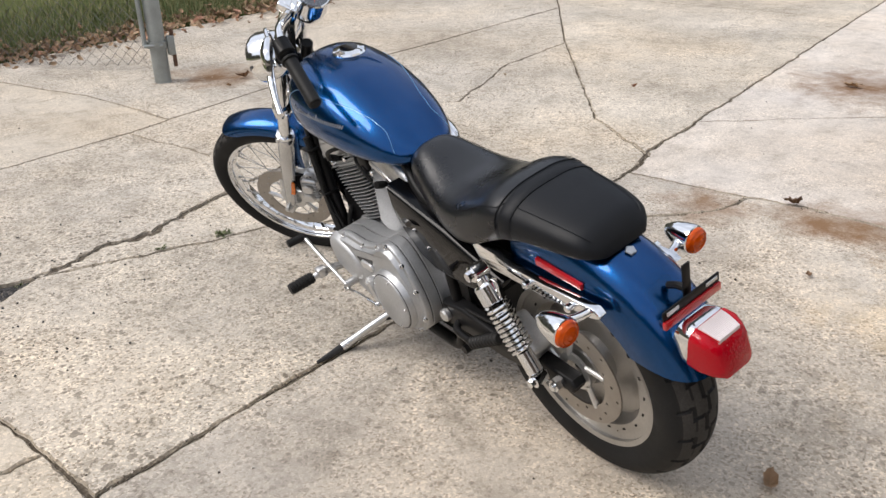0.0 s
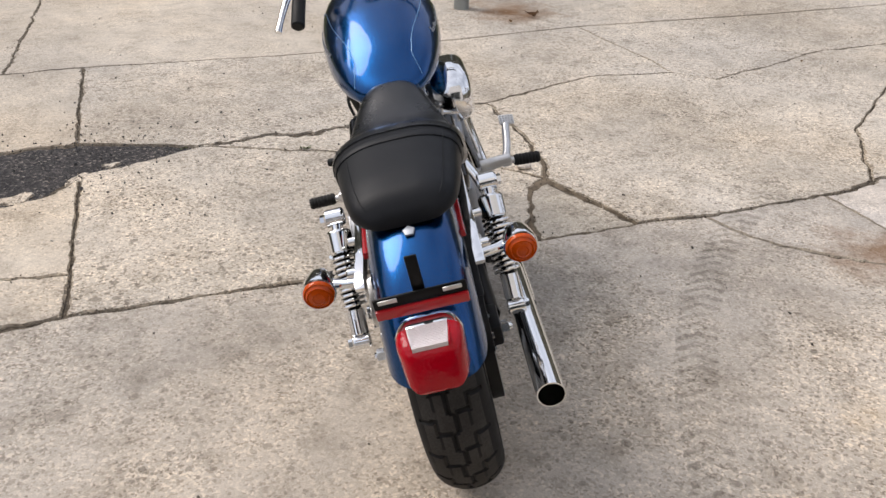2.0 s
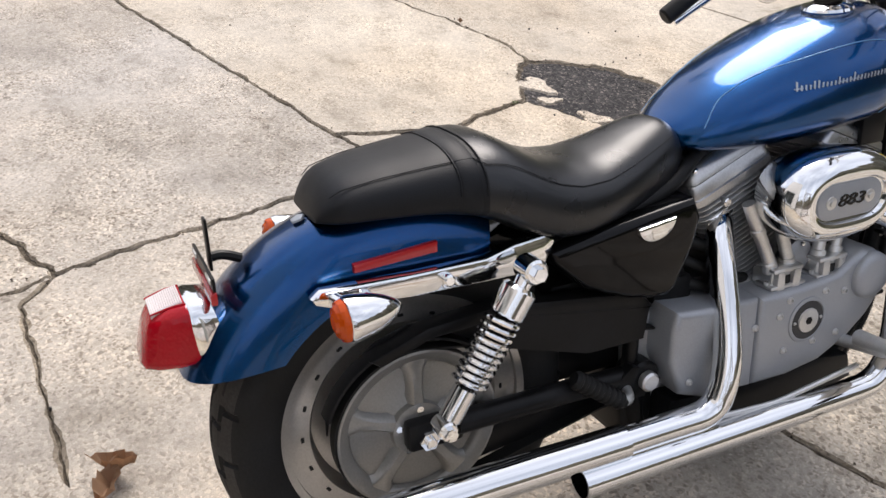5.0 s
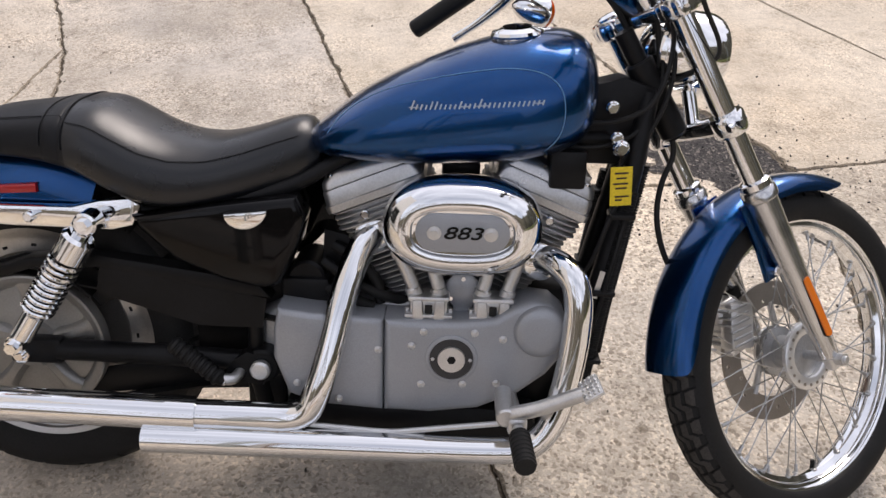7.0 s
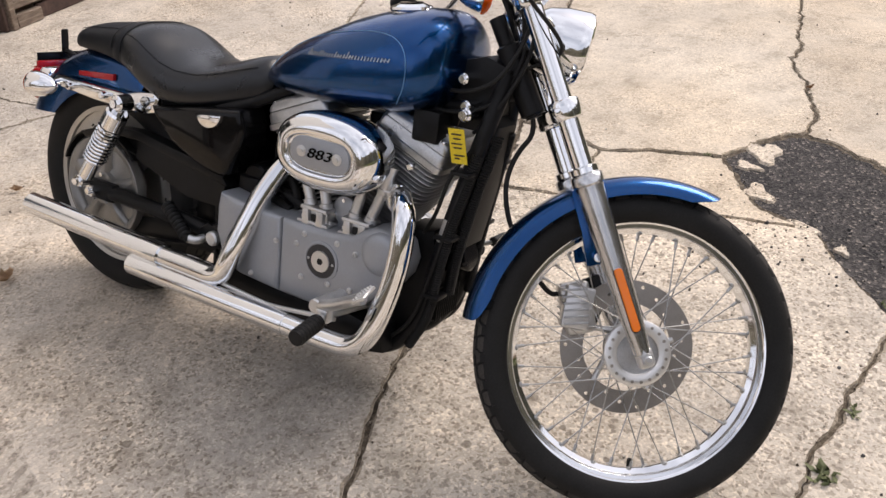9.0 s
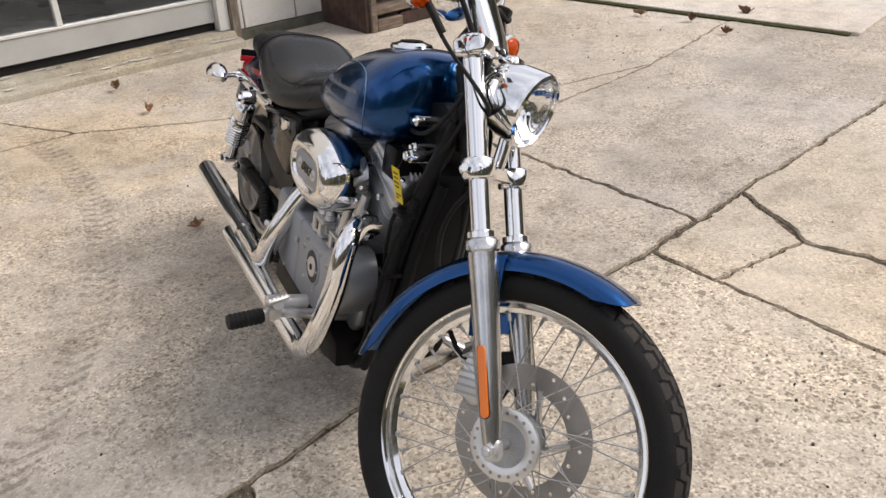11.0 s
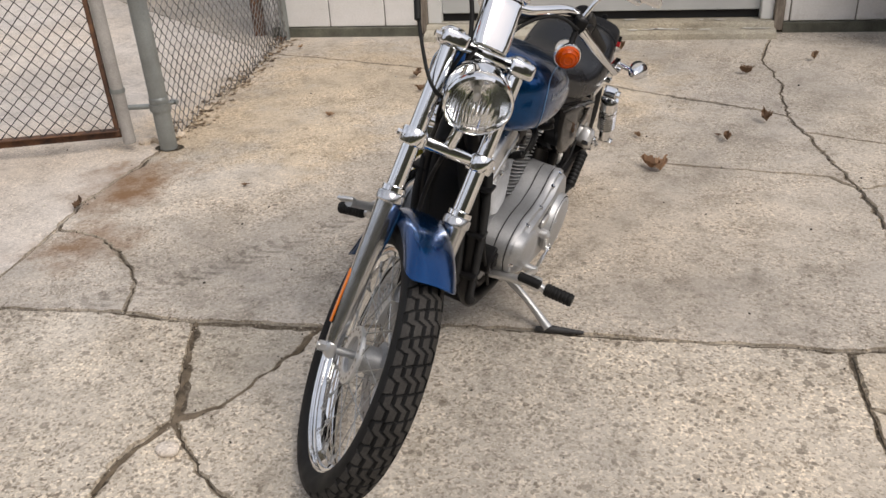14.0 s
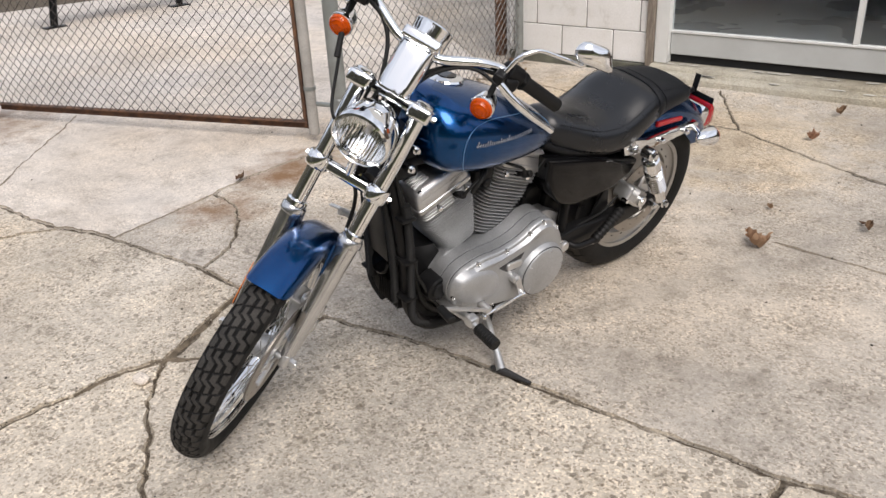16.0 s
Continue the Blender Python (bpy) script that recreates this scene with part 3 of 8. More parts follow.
def seat_ring(y, hw, zt, zb, n=36, grow=0.0):
    pts = []
    h = zt - zb
    for k in range(n):
        a = 2 * math.pi * k / n
        c, s = math.cos(a), math.sin(a)
        x = math.copysign(abs(c) ** 0.62, c) * (hw + grow)
        z = math.copysign(abs(s) ** (0.72 if s > 0 else 0.45), s)
        zz = zb + h * 0.40 + (z * h * 0.60 if z > 0 else z * h * 0.40)
        pts.append((x * (1.0 if s < 0 else 1 - 0.20 * s ** 2), y, zz + (grow if s > 0.3 else 0)))
    return pts


def seat_at(y, grow=0.0):
    ys = [s[0] for s in SEAT]
    return seat_ring(y, *(float(np.interp(y, ys, [s[i] for s in SEAT])) for i in (1, 2, 3)), grow=grow)


def fine(y0, y1, n):
    return [y0 + (y1 - y0) * k / n for k in range(n + 1)]


def smooth_rings(rings, times=3):
    a = np.array(rings)
    for _ in range(times):
        b = a.copy()
        b[1:-1] = a[1:-1] * 0.5 + (a[:-2] + a[2:]) * 0.25
        a = b
    return [[tuple(p) for p in r] for r in a]


part("rider_seat", loft(smooth_rings([seat_at(y) for y in fine(0.118, 0.556, 40)])), SATVINYL, bike, "black vinyl rider saddle")
pill = part("pillion_seat", loft(smooth_rings([seat_at(y) for y in fine(-0.130, 0.122, 26)])), VINYL, bike, "black vinyl pillion pad")
part("strap", loft([seat_at(0.080, 0.0), seat_at(0.083, 0.0016), seat_at(0.109, 0.0016), seat_at(0.112, 0.0)]), VINYL, pill, "black vinyl strap across the pad")
for yy, gg in ((0.119, 0.0015), (0.078, 0.001)):
    part("welt", tube([Vector(p) for p in seat_at(yy, gg)[:19]], 0.0014, 6, 0.0, 1), VINYL, pill)
# stitched seam along the sides of the saddle
for sx in (-1, 1):
    seam = []
    for y in fine(-0.11, 0.52, 40):
        r = seat_at(y, 0.0012)
        k = 4 if y < 0.12 else 3
        p = r[k] if sx > 0 else r[18 - k]
        seam.append(Vector(p))
    part("seam", tube(seam, 0.0009, 5, 0.0, 1), VINYL, pill)

# fuel tank
TANK = [(0.535, 0.040, 0.746, 0.716), (0.545, 0.066, 0.756, 0.708), (0.56, 0.085, 0.766, 0.702), (0.60, 0.112, 0.798, 0.698), (0.64, 0.130, 0.826, 0.696), (0.69, 0.145, 0.853, 0.695), (0.74, 0.156, 0.876, 0.695),
        (0.80, 0.164, 0.902, 0.698), (0.86, 0.168, 0.921, 0.702), (0.92, 0.168, 0.934, 0.708), (0.97, 0.162, 0.940, 0.718), (1.00, 0.152, 0.938, 0.728), (1.022, 0.136, 0.929, 0.742),
        (1.039, 0.112, 0.911, 0.762), (1.049, 0.081, 0.886, 0.785), (1.054, 0.045, 0.856, 0.806)]


def tank_dims(y):
    ys = [s[0] for s in TANK]
    return [float(np.interp(y, ys, [s[i] for s in TANK])) for i in (1, 2, 3)]


def tank_x(y, z):
    """Half width of the tank at a height."""
    hw, zt, zb = tank_dims(y)
    zc = zb + (zt - zb) * 0.42
    f = min(0.999, abs((z - zc) / ((zt - zc) if z > zc else (zc - zb))))
    n = 2.25 if z > zc else 2.6
    return hw * (1 - f ** n) ** (1 / n)


def tank_ring(y, n=48):
    hw, zt, zb = tank_dims(y)
    zc = zb + (zt - zb) * 0.42
    pts = []
    for k in range(n):
        a = 2 * math.pi * k / n
        c, s = math.cos(a), math.sin(a)
        e = 2.25 if s > 0 else 2.6
        pts.append((math.copysign(abs(c) ** (2 / e), c) * hw, y, zc + math.copysign(abs(s) ** (2 / e), s) * ((zt - zc) if s > 0 else (zc - zb))))
    return pts


tank = part("fuel_tank", loft(smooth_rings([tank_ring(y) for y in [TANK[0][0], 0.54] + fine(0.548, 1.0, 44) + fine(1.008, 1.054, 14)], 2)), PAINT, bike, "blue metallic fuel tank")
part("filler_cap", join(lathe([(0, 0.046), (0.004, 0.048), (0.009, 0.045), (0.011, 0.036), (0.014, 0.030), (0.015, 0.0)], (0.030, 0.905, 0.926), (0.08, -0.10, 1), 40),
                        lathe([(-0.02, 0.044), (0.002, 0.046)], (0.030, 0.905, 0.926), (0.08, -0.10, 1), 32)), CHROME, tank, "chrome filler cap")
part("cap_emblem", lathe([(0, 0.026), (0.0015, 0.026), (0.002, 0.0)], (0.0312, 0.9035, 0.9412), (0.08, -0.10, 1), 24), GLOSSBLACK, tank)
for sx in (-1, 1):
    ctrl = [(0.575, 0.752), (0.60, 0.786), (0.64, 0.815), (0.70, 0.842), (0.80, 0.868), (0.88, 0.882), (0.94, 0.880), (0.975, 0.858), (0.985, 0.82), (0.98, 0.775), (0.955, 0.742)]
    line = [Vector((sx * (tank_x(y, z) + 0.0004), y, z)) for y, z in [tuple(v) for v in smooth_line([Vector((a, b, 0)) for a, b in ctrl], 0.03, 5) for v in [(v[0], v[1])]]]
    part("pinstripe", tube(line, 0.0009, 5, 0.0, 1), STRIPE, tank, "pale blue pinstripe")
    # the maker's emblem as plain silver strokes
    rs = random.Random(4)

    def stroke(y0, z0, dy, dz, w):
        """A thin raised bar on the tank side from a place, by a step."""
        side = Vector((0, -dz, dy)).normalized() * w / 2
        quad = [Vector((0, y0, z0)) - side, Vector((0, y0 + dy, z0 + dz)) - side, Vector((0, y0 + dy, z0 + dz)) + side, Vector((0, y0, z0)) + side]
        quad = [Vector((sx * (tank_x(q.y, q.z) + 0.0005), q.y, q.z)) for q in quad]
        bm = bmesh.new()
        lo = [bm.verts.new(q) for q in quad]
        hi = [bm.verts.new(q + Vector((sx * 0.0010, 0, 0))) for q in quad]
        ring_faces(bm, lo, hi)
        bm.faces.new(hi)
        bmesh.ops.recalc_face_normals(bm, faces=bm.faces)
        part("emblem_stroke", bm, LOGO, tank)

    for k in range(28):
        f = (k + 0.5) / 28
        y0 = 0.722 + 0.226 * f if sx > 0 else 0.948 - 0.226 * f
        z0 = 0.808 + (y0 - 0.722) * 0.085
        h = 0.0150 if k in (0, 14) else rs.choice((0.0075, 0.0085, 0.0085, 0.0125))
        stroke(y0, z0, h * 0.34 * sx, h, 0.0028)
    for f0, f1 in ((0.0, 0.45), (0.49, 0.99)):
        y0, y1 = (0.722 + 0.226 * f0, 0.722 + 0.226 * f1) if sx > 0 else (0.948 - 0.226 * f1, 0.948 - 0.226 * f0)
        stroke(y0, 0.8115 + (y0 - 0.722) * 0.085, y1 - y0, (y1 - y0) * 0.085, 0.0016)

# frame
def mirror_tubes(name, pts, r, material=SATINBLACK, corner=0.05):
    for sx in (-1, 1):
        part(name, tube([(p[0] * sx, p[1], p[2]) for p in pts], r, 14, corner), material, bike)


mirror_tubes("frame_tube", [(0.020, 1.150, 0.83), (0.060, 1.125, 0.68), (0.075, 1.075, 0.45), (0.075, 1.046, 0.26), (0.075, 0.970, 0.156), (0.085, 0.80, 0.138), (0.095, 0.46, 0.150), (0.095, 0.43, 0.30)], 0.0185)
mirror_tubes("seat_rail", [(0.03, 1.10, 0.75), (0.035, 0.80, 0.735), (0.05, 0.60, 0.705), (0.085, 0.52, 0.655), (0.098, 0.30, 0.600), (0.100, 0.15, 0.600)], 0.014)
mirror_tubes("rear_tube", [(0.085, 0.50, 0.640), (0.095, 0.44, 0.50), (0.095, 0.43, 0.30)], 0.015)
part("steering_head", rod(PIVOT - AXIS * 0.055, PIVOT + AXIS * 0.10, 0.026, 24, bev=0.004), SATINBLACK, bike)
part("backbone", join(tube([(0, 1.16, 0.80), (0, 1.0, 0.735), (0, 0.6, 0.69)], 0.024, 14), prism([(1.03, 0.70), (1.03, 0.84), (1.10, 0.86), (1.16, 0.84), (1.14, 0.74), (1.10, 0.70)], -0.034, 0.034, 0.006)), SATINBLACK, bike)
for sx in (-1, 1):
    for y, z in ((1.076, 0.812), (1.088, 0.758)):
        part("frame_bolt", join(rod((sx * 0.030, y, z), (sx * 0.082, y, z), 0.012, 16, bev=0.003), rod((sx * 0.08, y, z), (sx * 0.088, y, z), 0.007, 6)), CHROME, bike)
part("ignition_coil", box(0.055, 1.005, 0.700, 0.075, 0.065, 0.07, 0.006), SATINBLACK, bike, "black plastic coil cover")
part("ignition_switch", join(rod((0.030, 1.095, 0.742), (0.092, 1.095, 0.742), 0.015, 20, bev=0.003), rod((0.088, 1.095, 0.742), (0.101, 1.095, 0.742), 0.011, 20, bev=0.002)), CHROME, bike, "key switch on the frame neck")

# side covers
right_cover = [(0.228, 0.602), (0.36, 0.624), (0.525, 0.646), (0.541, 0.61), (0.530, 0.560), (0.494, 0.482), (0.474, 0.470), (0.440, 0.472), (0.388, 0.484), (0.302, 0.521), (0.240, 0.578)]
oil = part("oil_tank", prism(right_cover, 0.055, 0.142, 0.016, 4), GLOSSBLACK, bike, "gloss black oil tank")
half = [(0.398 + 0.078 * (1 - math.cos(math.pi * k / 12)) / 2, 0.614 - 0.032 * math.sin(math.pi * k / 12)) for k in range(13)]
part("oil_cap", join(prism([(y, z + (y - 0.4) * 0.12) for y, z in half], 0.135, 0.150, 0.004)), CHROME, oil, "chrome half-round oil cap")
left_cover = [(0.150, 0.546), (0.36, 0.610), (0.600, 0.668), (0.596, 0.60), (0.565, 0.540), (0.505, 0.480), (0.44, 0.456), (0.33, 0.456), (0.25, 0.466), (0.175, 0.500)]
part("side_cover", prism(left_cover, -0.055, -0.134, 0.018, 4), GLOSSBLACK, bike, "gloss black side cover")
part("belt_guard", join(prism([(0.47, 0.44), (0.44, 0.475), (0.15, 0.515), (0.02, 0.505), (-0.08, 0.47), (-0.06, 0.455), (0.03, 0.485), (0.15, 0.490), (0.40, 0.448)], 0.075, 0.112, 0.005),
                        prism([(0.46, 0.44), (0.40, 0.450), (0.15, 0.492), (0.14, 0.44), (0.33, 0.38), (0.45, 0.38)], 0.105, 0.110, 0.0),
                        prism([(math.cos(radians(a)) * 0.150, 0.323 + math.sin(radians(a)) * 0.150) for a in range(30, 176, 8)] + [(math.cos(radians(a)) * r, 0.323 + math.sin(radians(a)) * r) for a, r in ((174, 0.152), (165, 0.156), (150, 0.160), (130, 0.165), (110, 0.172), (90, 0.180), (70, 0.188), (50, 0.20), (30, 0.21))], 0.074, 0.078, 0.0),
                        prism([(math.cos(radians(a)) * 0.160, 0.323 + math.sin(radians(a)) * 0.160) for a in range(40, 166, 8)] + [(math.cos(radians(a)) * 0.166, 0.323 + math.sin(radians(a)) * 0.166) for a in range(160, 39, -8)], 0.074, 0.108, 0.002)), SATINBLACK, bike, "black belt guard")

part("lower_belt_guard", prism([(0.06, 0.205), (0.25, 0.226), (0.44, 0.236), (0.455, 0.275), (0.43, 0.290), (0.22, 0.285), (0.10, 0.262)], 0.076, 0.082, 0.002), SATINBLACK, bike, "black lower belt guard")

# exhaust
pipe_r = tube([(0.060, 0.655, 0.560), (0.088, 0.630, 0.535), (0.138, 0.606, 0.458), (0.176, 0.590, 0.378), (0.200, 0.572, 0.310), (0.202, 0.545, 0.243), (0.199, 0.44, 0.243), (0.199, 0.33, 0.243)], 0.0268, 24, 0.07, 10)
up = part("upper_exhaust", pipe_r, CHROME, bike, "chrome rear-cylinder exhaust pipe")
part("muffler", tube([(0.199, 0.345, 0.243), (0.199, 0.33, 0.243), (0.200, -0.174, 0.252)], 0.0318, 28, 0.004, 2, True), CHROME, up, "long straight chrome muffler")
part("pipe_mouth", rod((0.200, -0.05, 0.250), (0.200, -0.06, 0.250), 0.0285, 24), DARKHOLE, up)
pipe_f = tube([(0.085, 0.965, 0.530), (0.135, 0.990, 0.545), (0.176, 1.032, 0.515), (0.188, 1.030, 0.390), (0.213, 1.000, 0.255), (0.217, 0.955, 0.203), (0.215, 0.87, 0.197), (0.214, 0.75, 0.197)], 0.0255, 24, 0.085, 10)
lo = part("lower_exhaust", pipe_f, CHROME, bike, "chrome front-cylinder exhaust pipe")
part("muffler", tube([(0.214, 0.765, 0.197), (0.214, 0.75, 0.197), (0.214, 0.247, 0.198)], 0.0280, 28, 0.004, 2, True), CHROME, lo, "long straight chrome muffler")
part("pipe_mouth", rod((0.214, 0.36, 0.197), (0.214, 0.35, 0.197), 0.0247, 24), DARKHOLE, lo)
for a, c in ((up, (0.055, 0.652, 0.560)), (lo, (0.09, 0.965, 0.530))):
    part("flange", lathe([(0, 0.033), (0.012, 0.035), (0.018, 0.027)], (c[0] + 0.005, c[1], c[2]), (1, 0, 0), 28), CHROME, a)

def oval(w, h, n=56, e=2.6):
    pts = []
    for k in range(n):
        a = 2 * math.pi * k / n
        c, s = math.cos(a), math.sin(a)
        pts.append((math.copysign(abs(c) ** (2 / e), c) * w / 2, math.copysign(abs(s) ** (2 / e), s) * h / 2))
    return pts


# engine
CRANK = Vector((0, 0.81, 0.33))
part("crankcase", prism([(0.44, 0.25), (0.50, 0.20), (0.90, 0.20), (0.955, 0.26), (0.965, 0.37), (0.92, 0.425), (0.72, 0.435), (0.50, 0.43), (0.44, 0.40)], -0.075, 0.085, 0.012, 3), ALU, bike, "silver cast crankcase")
gear_out = [(0.684, 0.238), (0.773, 0.236), (0.86, 0.248), (0.935, 0.283), (0.985, 0.325), (1.016, 0.368), (1.026, 0.405), (1.012, 0.443), (0.985, 0.466), (0.950, 0.470), (0.915, 0.456), (0.885, 0.434), (0.82, 0.427), (0.754, 0.425), (0.684, 0.426)]
gc = part("gearcase_cover", prism(gear_out, 0.08, 0.158, 0.014, 4), GREYCAST, bike, "grey ribbed gearcase cover")
part("sprocket_cover", prism([(0.6825, 0.426), (0.55, 0.432), (0.488, 0.440), (0.480, 0.40), (0.478, 0.340), (0.505, 0.266), (0.56, 0.246), (0.6825, 0.238)], 0.08, 0.157, 0.012, 3), GREYCAST, bike, "grey sprocket cover")
part("boss", lathe([(0, 0.050), (0.010, 0.048), (0.015, 0.043), (0.018, 0.030), (0.019, 0.0)], (0.155, 0.970, 0.415), (1, 0, 0), 32), GREYCAST, gc)
part("timer_cover", lathe([(0, 0.049), (0.003, 0.048), (0.0045, 0.044), (0.0045, 0.042), (0.003, 0.041), (0.003, 0.0)], (0.157, 0.809, 0.353), (1, 0, 0), 40), GREYCAST, gc, "grey round timer cover")
part("timer_ring", lathe([(0.003, 0.0405), (0.0042, 0.040), (0.0042, 0.0)], (0.157, 0.809, 0.353), (1, 0, 0), 40), FINBLACK, gc, "dark ring round the emblem plate")
part("timer_plate", lathe([(0.004, 0.026), (0.007, 0.025), (0.007, 0.0)], (0.157, 0.809, 0.353), (1, 0, 0), 32), BRUSHED, gc, "polished round emblem plate")
part("timer_mark", lathe([(0.007, 0.0085), (0.0085, 0.008), (0.0085, 0.0)], (0.157, 0.809, 0.353), (1, 0, 0), 6), SATINBLACK, gc)
bolts = [(0.757, 0.406), (0.850, 0.407), (0.902, 0.396), (0.735, 0.377), (0.674, 0.367), (0.754, 0.299), (0.831, 0.302), (0.894, 0.306), (0.60, 0.262), (0.522, 0.292)]
gb = None
for y, z in bolts:
    m = Matrix.Translation((0.1575, y, z)) @ Matrix.Scale(0.85, 4)
    if gb is None:
        gb = part("cover_bolt", join(lathe([(0, 0.0085), (0.003, 0.0085), (0.004, 0.006), (0.007, 0.006), (0.0075, 0.0045), (0.004, 0.004), (0.004, 0.0)], (0, 0, 0), (1, 0, 0), 12)), BRUSHED, gc)
        gb.matrix_basis = m
    else:
        again(gb, m)
for y in (0.7745, 0.8435):
    again(gb, Matrix.Translation((0.161, y, 0.353)) @ Matrix.Scale(0.40, 4))


def cylinder(lean, name, label, sx_fin=0.092):
    """A finned cylinder, its head and rocker box, along an axis that leans by that many degrees."""
    a = radians(lean)
    m = Matrix.Translation(CRANK) @ Matrix.Rotation(-a, 4, 'X')
    # dark barrel colour stands for the shade between the silver fins
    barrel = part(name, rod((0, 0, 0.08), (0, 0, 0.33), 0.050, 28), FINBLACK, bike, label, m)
    fin = None
    out = 1 if lean > 0 else -1
    for k in range(17):
        z = 0.118 + k * 0.0108
        g = min(1, k / 12)
        w, l = 0.150 + 0.010 * g, 0.136 + 0.048 * g
        pts = [(x, y + out * 0.012 * g) for x, y in rounded(w, l, 0.045 - 0.017 * g, 4)]
        bm = loft([[(x * 0.96, y * 0.96, z - 0.0017) for x, y in pts], [(x, y, z - 0.0006) for x, y in pts], [(x, y, z + 0.0006) for x, y in pts], [(x * 0.96, y * 0.96, z + 0.0017) for x, y in pts]])
        part("fin", bm, ALU, barrel, "", m)
    head = part("cylinder_head", loft([[(x, y + out * 0.014, z) for x, y in rounded(w, l, 0.03, 4)] for z, w, l in ((0.292, 0.138, 0.164), (0.336, 0.140, 0.168), (0.339, 0.138, 0.166))]), ALU, bike, "silver finned cylinder head", m)
    for k in range(4):
        z = 0.3016 + k * 0.0106
        pts = [(x, y + out * 0.015) for x, y in rounded(0.166, 0.196, 0.028, 4)]
        part("fin", loft([[(x * 0.98, y * 0.98, z - 0.0022) for x, y in pts], [(x, y, z - 0.0008) for x, y in pts], [(x, y, z + 0.0008) for x, y in pts], [(x * 0.98, y * 0.98, z + 0.0022) for x, y in pts]]), ALU, head, "", m)
    # rocker box: a base tray, a split line and a stepped ribbed lid
    def tray(*rows):
        return loft([[(x, y + out * 0.020, z) for x, y in rounded(w, l, r, 5)] for z, w, l, r in rows])
    rb = part("rocker_box", tray((0.337, 0.166, 0.180, 0.016), (0.339, 0.176, 0.194, 0.016), (0.352, 0.176, 0.194, 0.016), (0.354, 0.170, 0.188, 0.015), (0.376, 0.168, 0.184, 0.016), (0.380, 0.164, 0.178, 0.016)), POLCAST, bike, "silver rocker box", m)
    part("rocker_lid", tray((0.380, 0.156, 0.170, 0.016), (0.382, 0.166, 0.180, 0.016), (0.394, 0.164, 0.174, 0.018), (0.405, 0.150, 0.152, 0.022), (0.409, 0.126, 0.122, 0.024)), POLCAST, rb, "", m)
    for k in range(10):
        part("rib", box(-0.050 + k * 0.0112, out * 0.066, 0.406, 0.0045, 0.055, 0.020, 0.0015, 1), POLCAST, rb, "", m)
    for sx in (-1, 1):
        for dy in (-0.062, 0.0, 0.085):
            part("lid_bolt", rod((sx * 0.069, out * dy, 0.380), (sx * 0.069, out * dy, 0.406), 0.0075, 12, bev=0.002), CHROME, rb, "", m)
    for sx in (-1, 1):
        for dy in (-0.05, 0.05):
            part("head_bolt", rod((sx * 0.074, dy, 0.318), (sx * 0.094, dy, 0.318), 0.0085, 12, bev=0.002), CHROME, head, "", m)
    # plug lead on the left
    part("spark_plug", join(rod((-0.070, -0.01, 0.318), (-0.100, -0.012, 0.330), 0.008, 12), rod((-0.095, -0.012, 0.328), (-0.122, -0.014, 0.344), 0.011, 12, bev=0.002)), SATINBLACK, head, "black plug cap", m)
    return barrel


cylinder(22.5, "front_cylinder", "silver finned front cylinder")
cylinder(-22.5, "rear_cylinder", "silver finned rear cylinder")
part("plug_lead", tube([(-0.120, 0.93, 0.645), (-0.130, 0.91, 0.68), (-0.12, 0.86, 0.70), (-0.05, 0.84, 0.71)], 0.0045, 8), GRIP, bike)
part("plug_lead", tube([(-0.120, 0.69, 0.645), (-0.130, 0.71, 0.68), (-0.12, 0.76, 0.70), (-0.05, 0.80, 0.71)], 0.0045, 8), GRIP, bike)
part("plug_lead", tube([(-0.128, 0.905, 0.655), (-0.135, 0.885, 0.69), (-0.115, 0.845, 0.705), (-0.06, 0.82, 0.70)], 0.0062, 8), GRIP, bike)
part("coil_bracket", join(box(-0.055, 0.815, 0.655, 0.05, 0.075, 0.05, 0.008), rod((-0.06, 0.80, 0.63), (-0.085, 0.80, 0.63), 0.014, 14, bev=0.003)), SATINBLACK, bike)
part("intake", join(rod((0.04, 0.812, 0.585), (0.15, 0.812, 0.600), 0.045, 24), box(0.05, 0.81, 0.585, 0.08, 0.16, 0.06, 0.012)), ALU, bike, "carburettor and intake")
for (y0, y1, yb) in ((0.680, 0.66, 0.742), (0.744, 0.72, 0.786), (0.892, 0.91, 0.860), (0.948, 0.97, 0.904)):
    pr = part("pushrod_tube", join(rod((0.118, yb, 0.462), (0.105, y0, 0.60), 0.0125, 16), rod((0.118, yb, 0.455), (0.1165, yb + (y0 - yb) * 0.16, 0.478), 0.0155, 16, bev=0.003), rod((0.111, yb + (y0 - yb) * 0.55, 0.535), (0.110, yb + (y0 - yb) * 0.63, 0.548), 0.0145, 16, bev=0.002)), BRUSHED, bike, "bright pushrod tube")
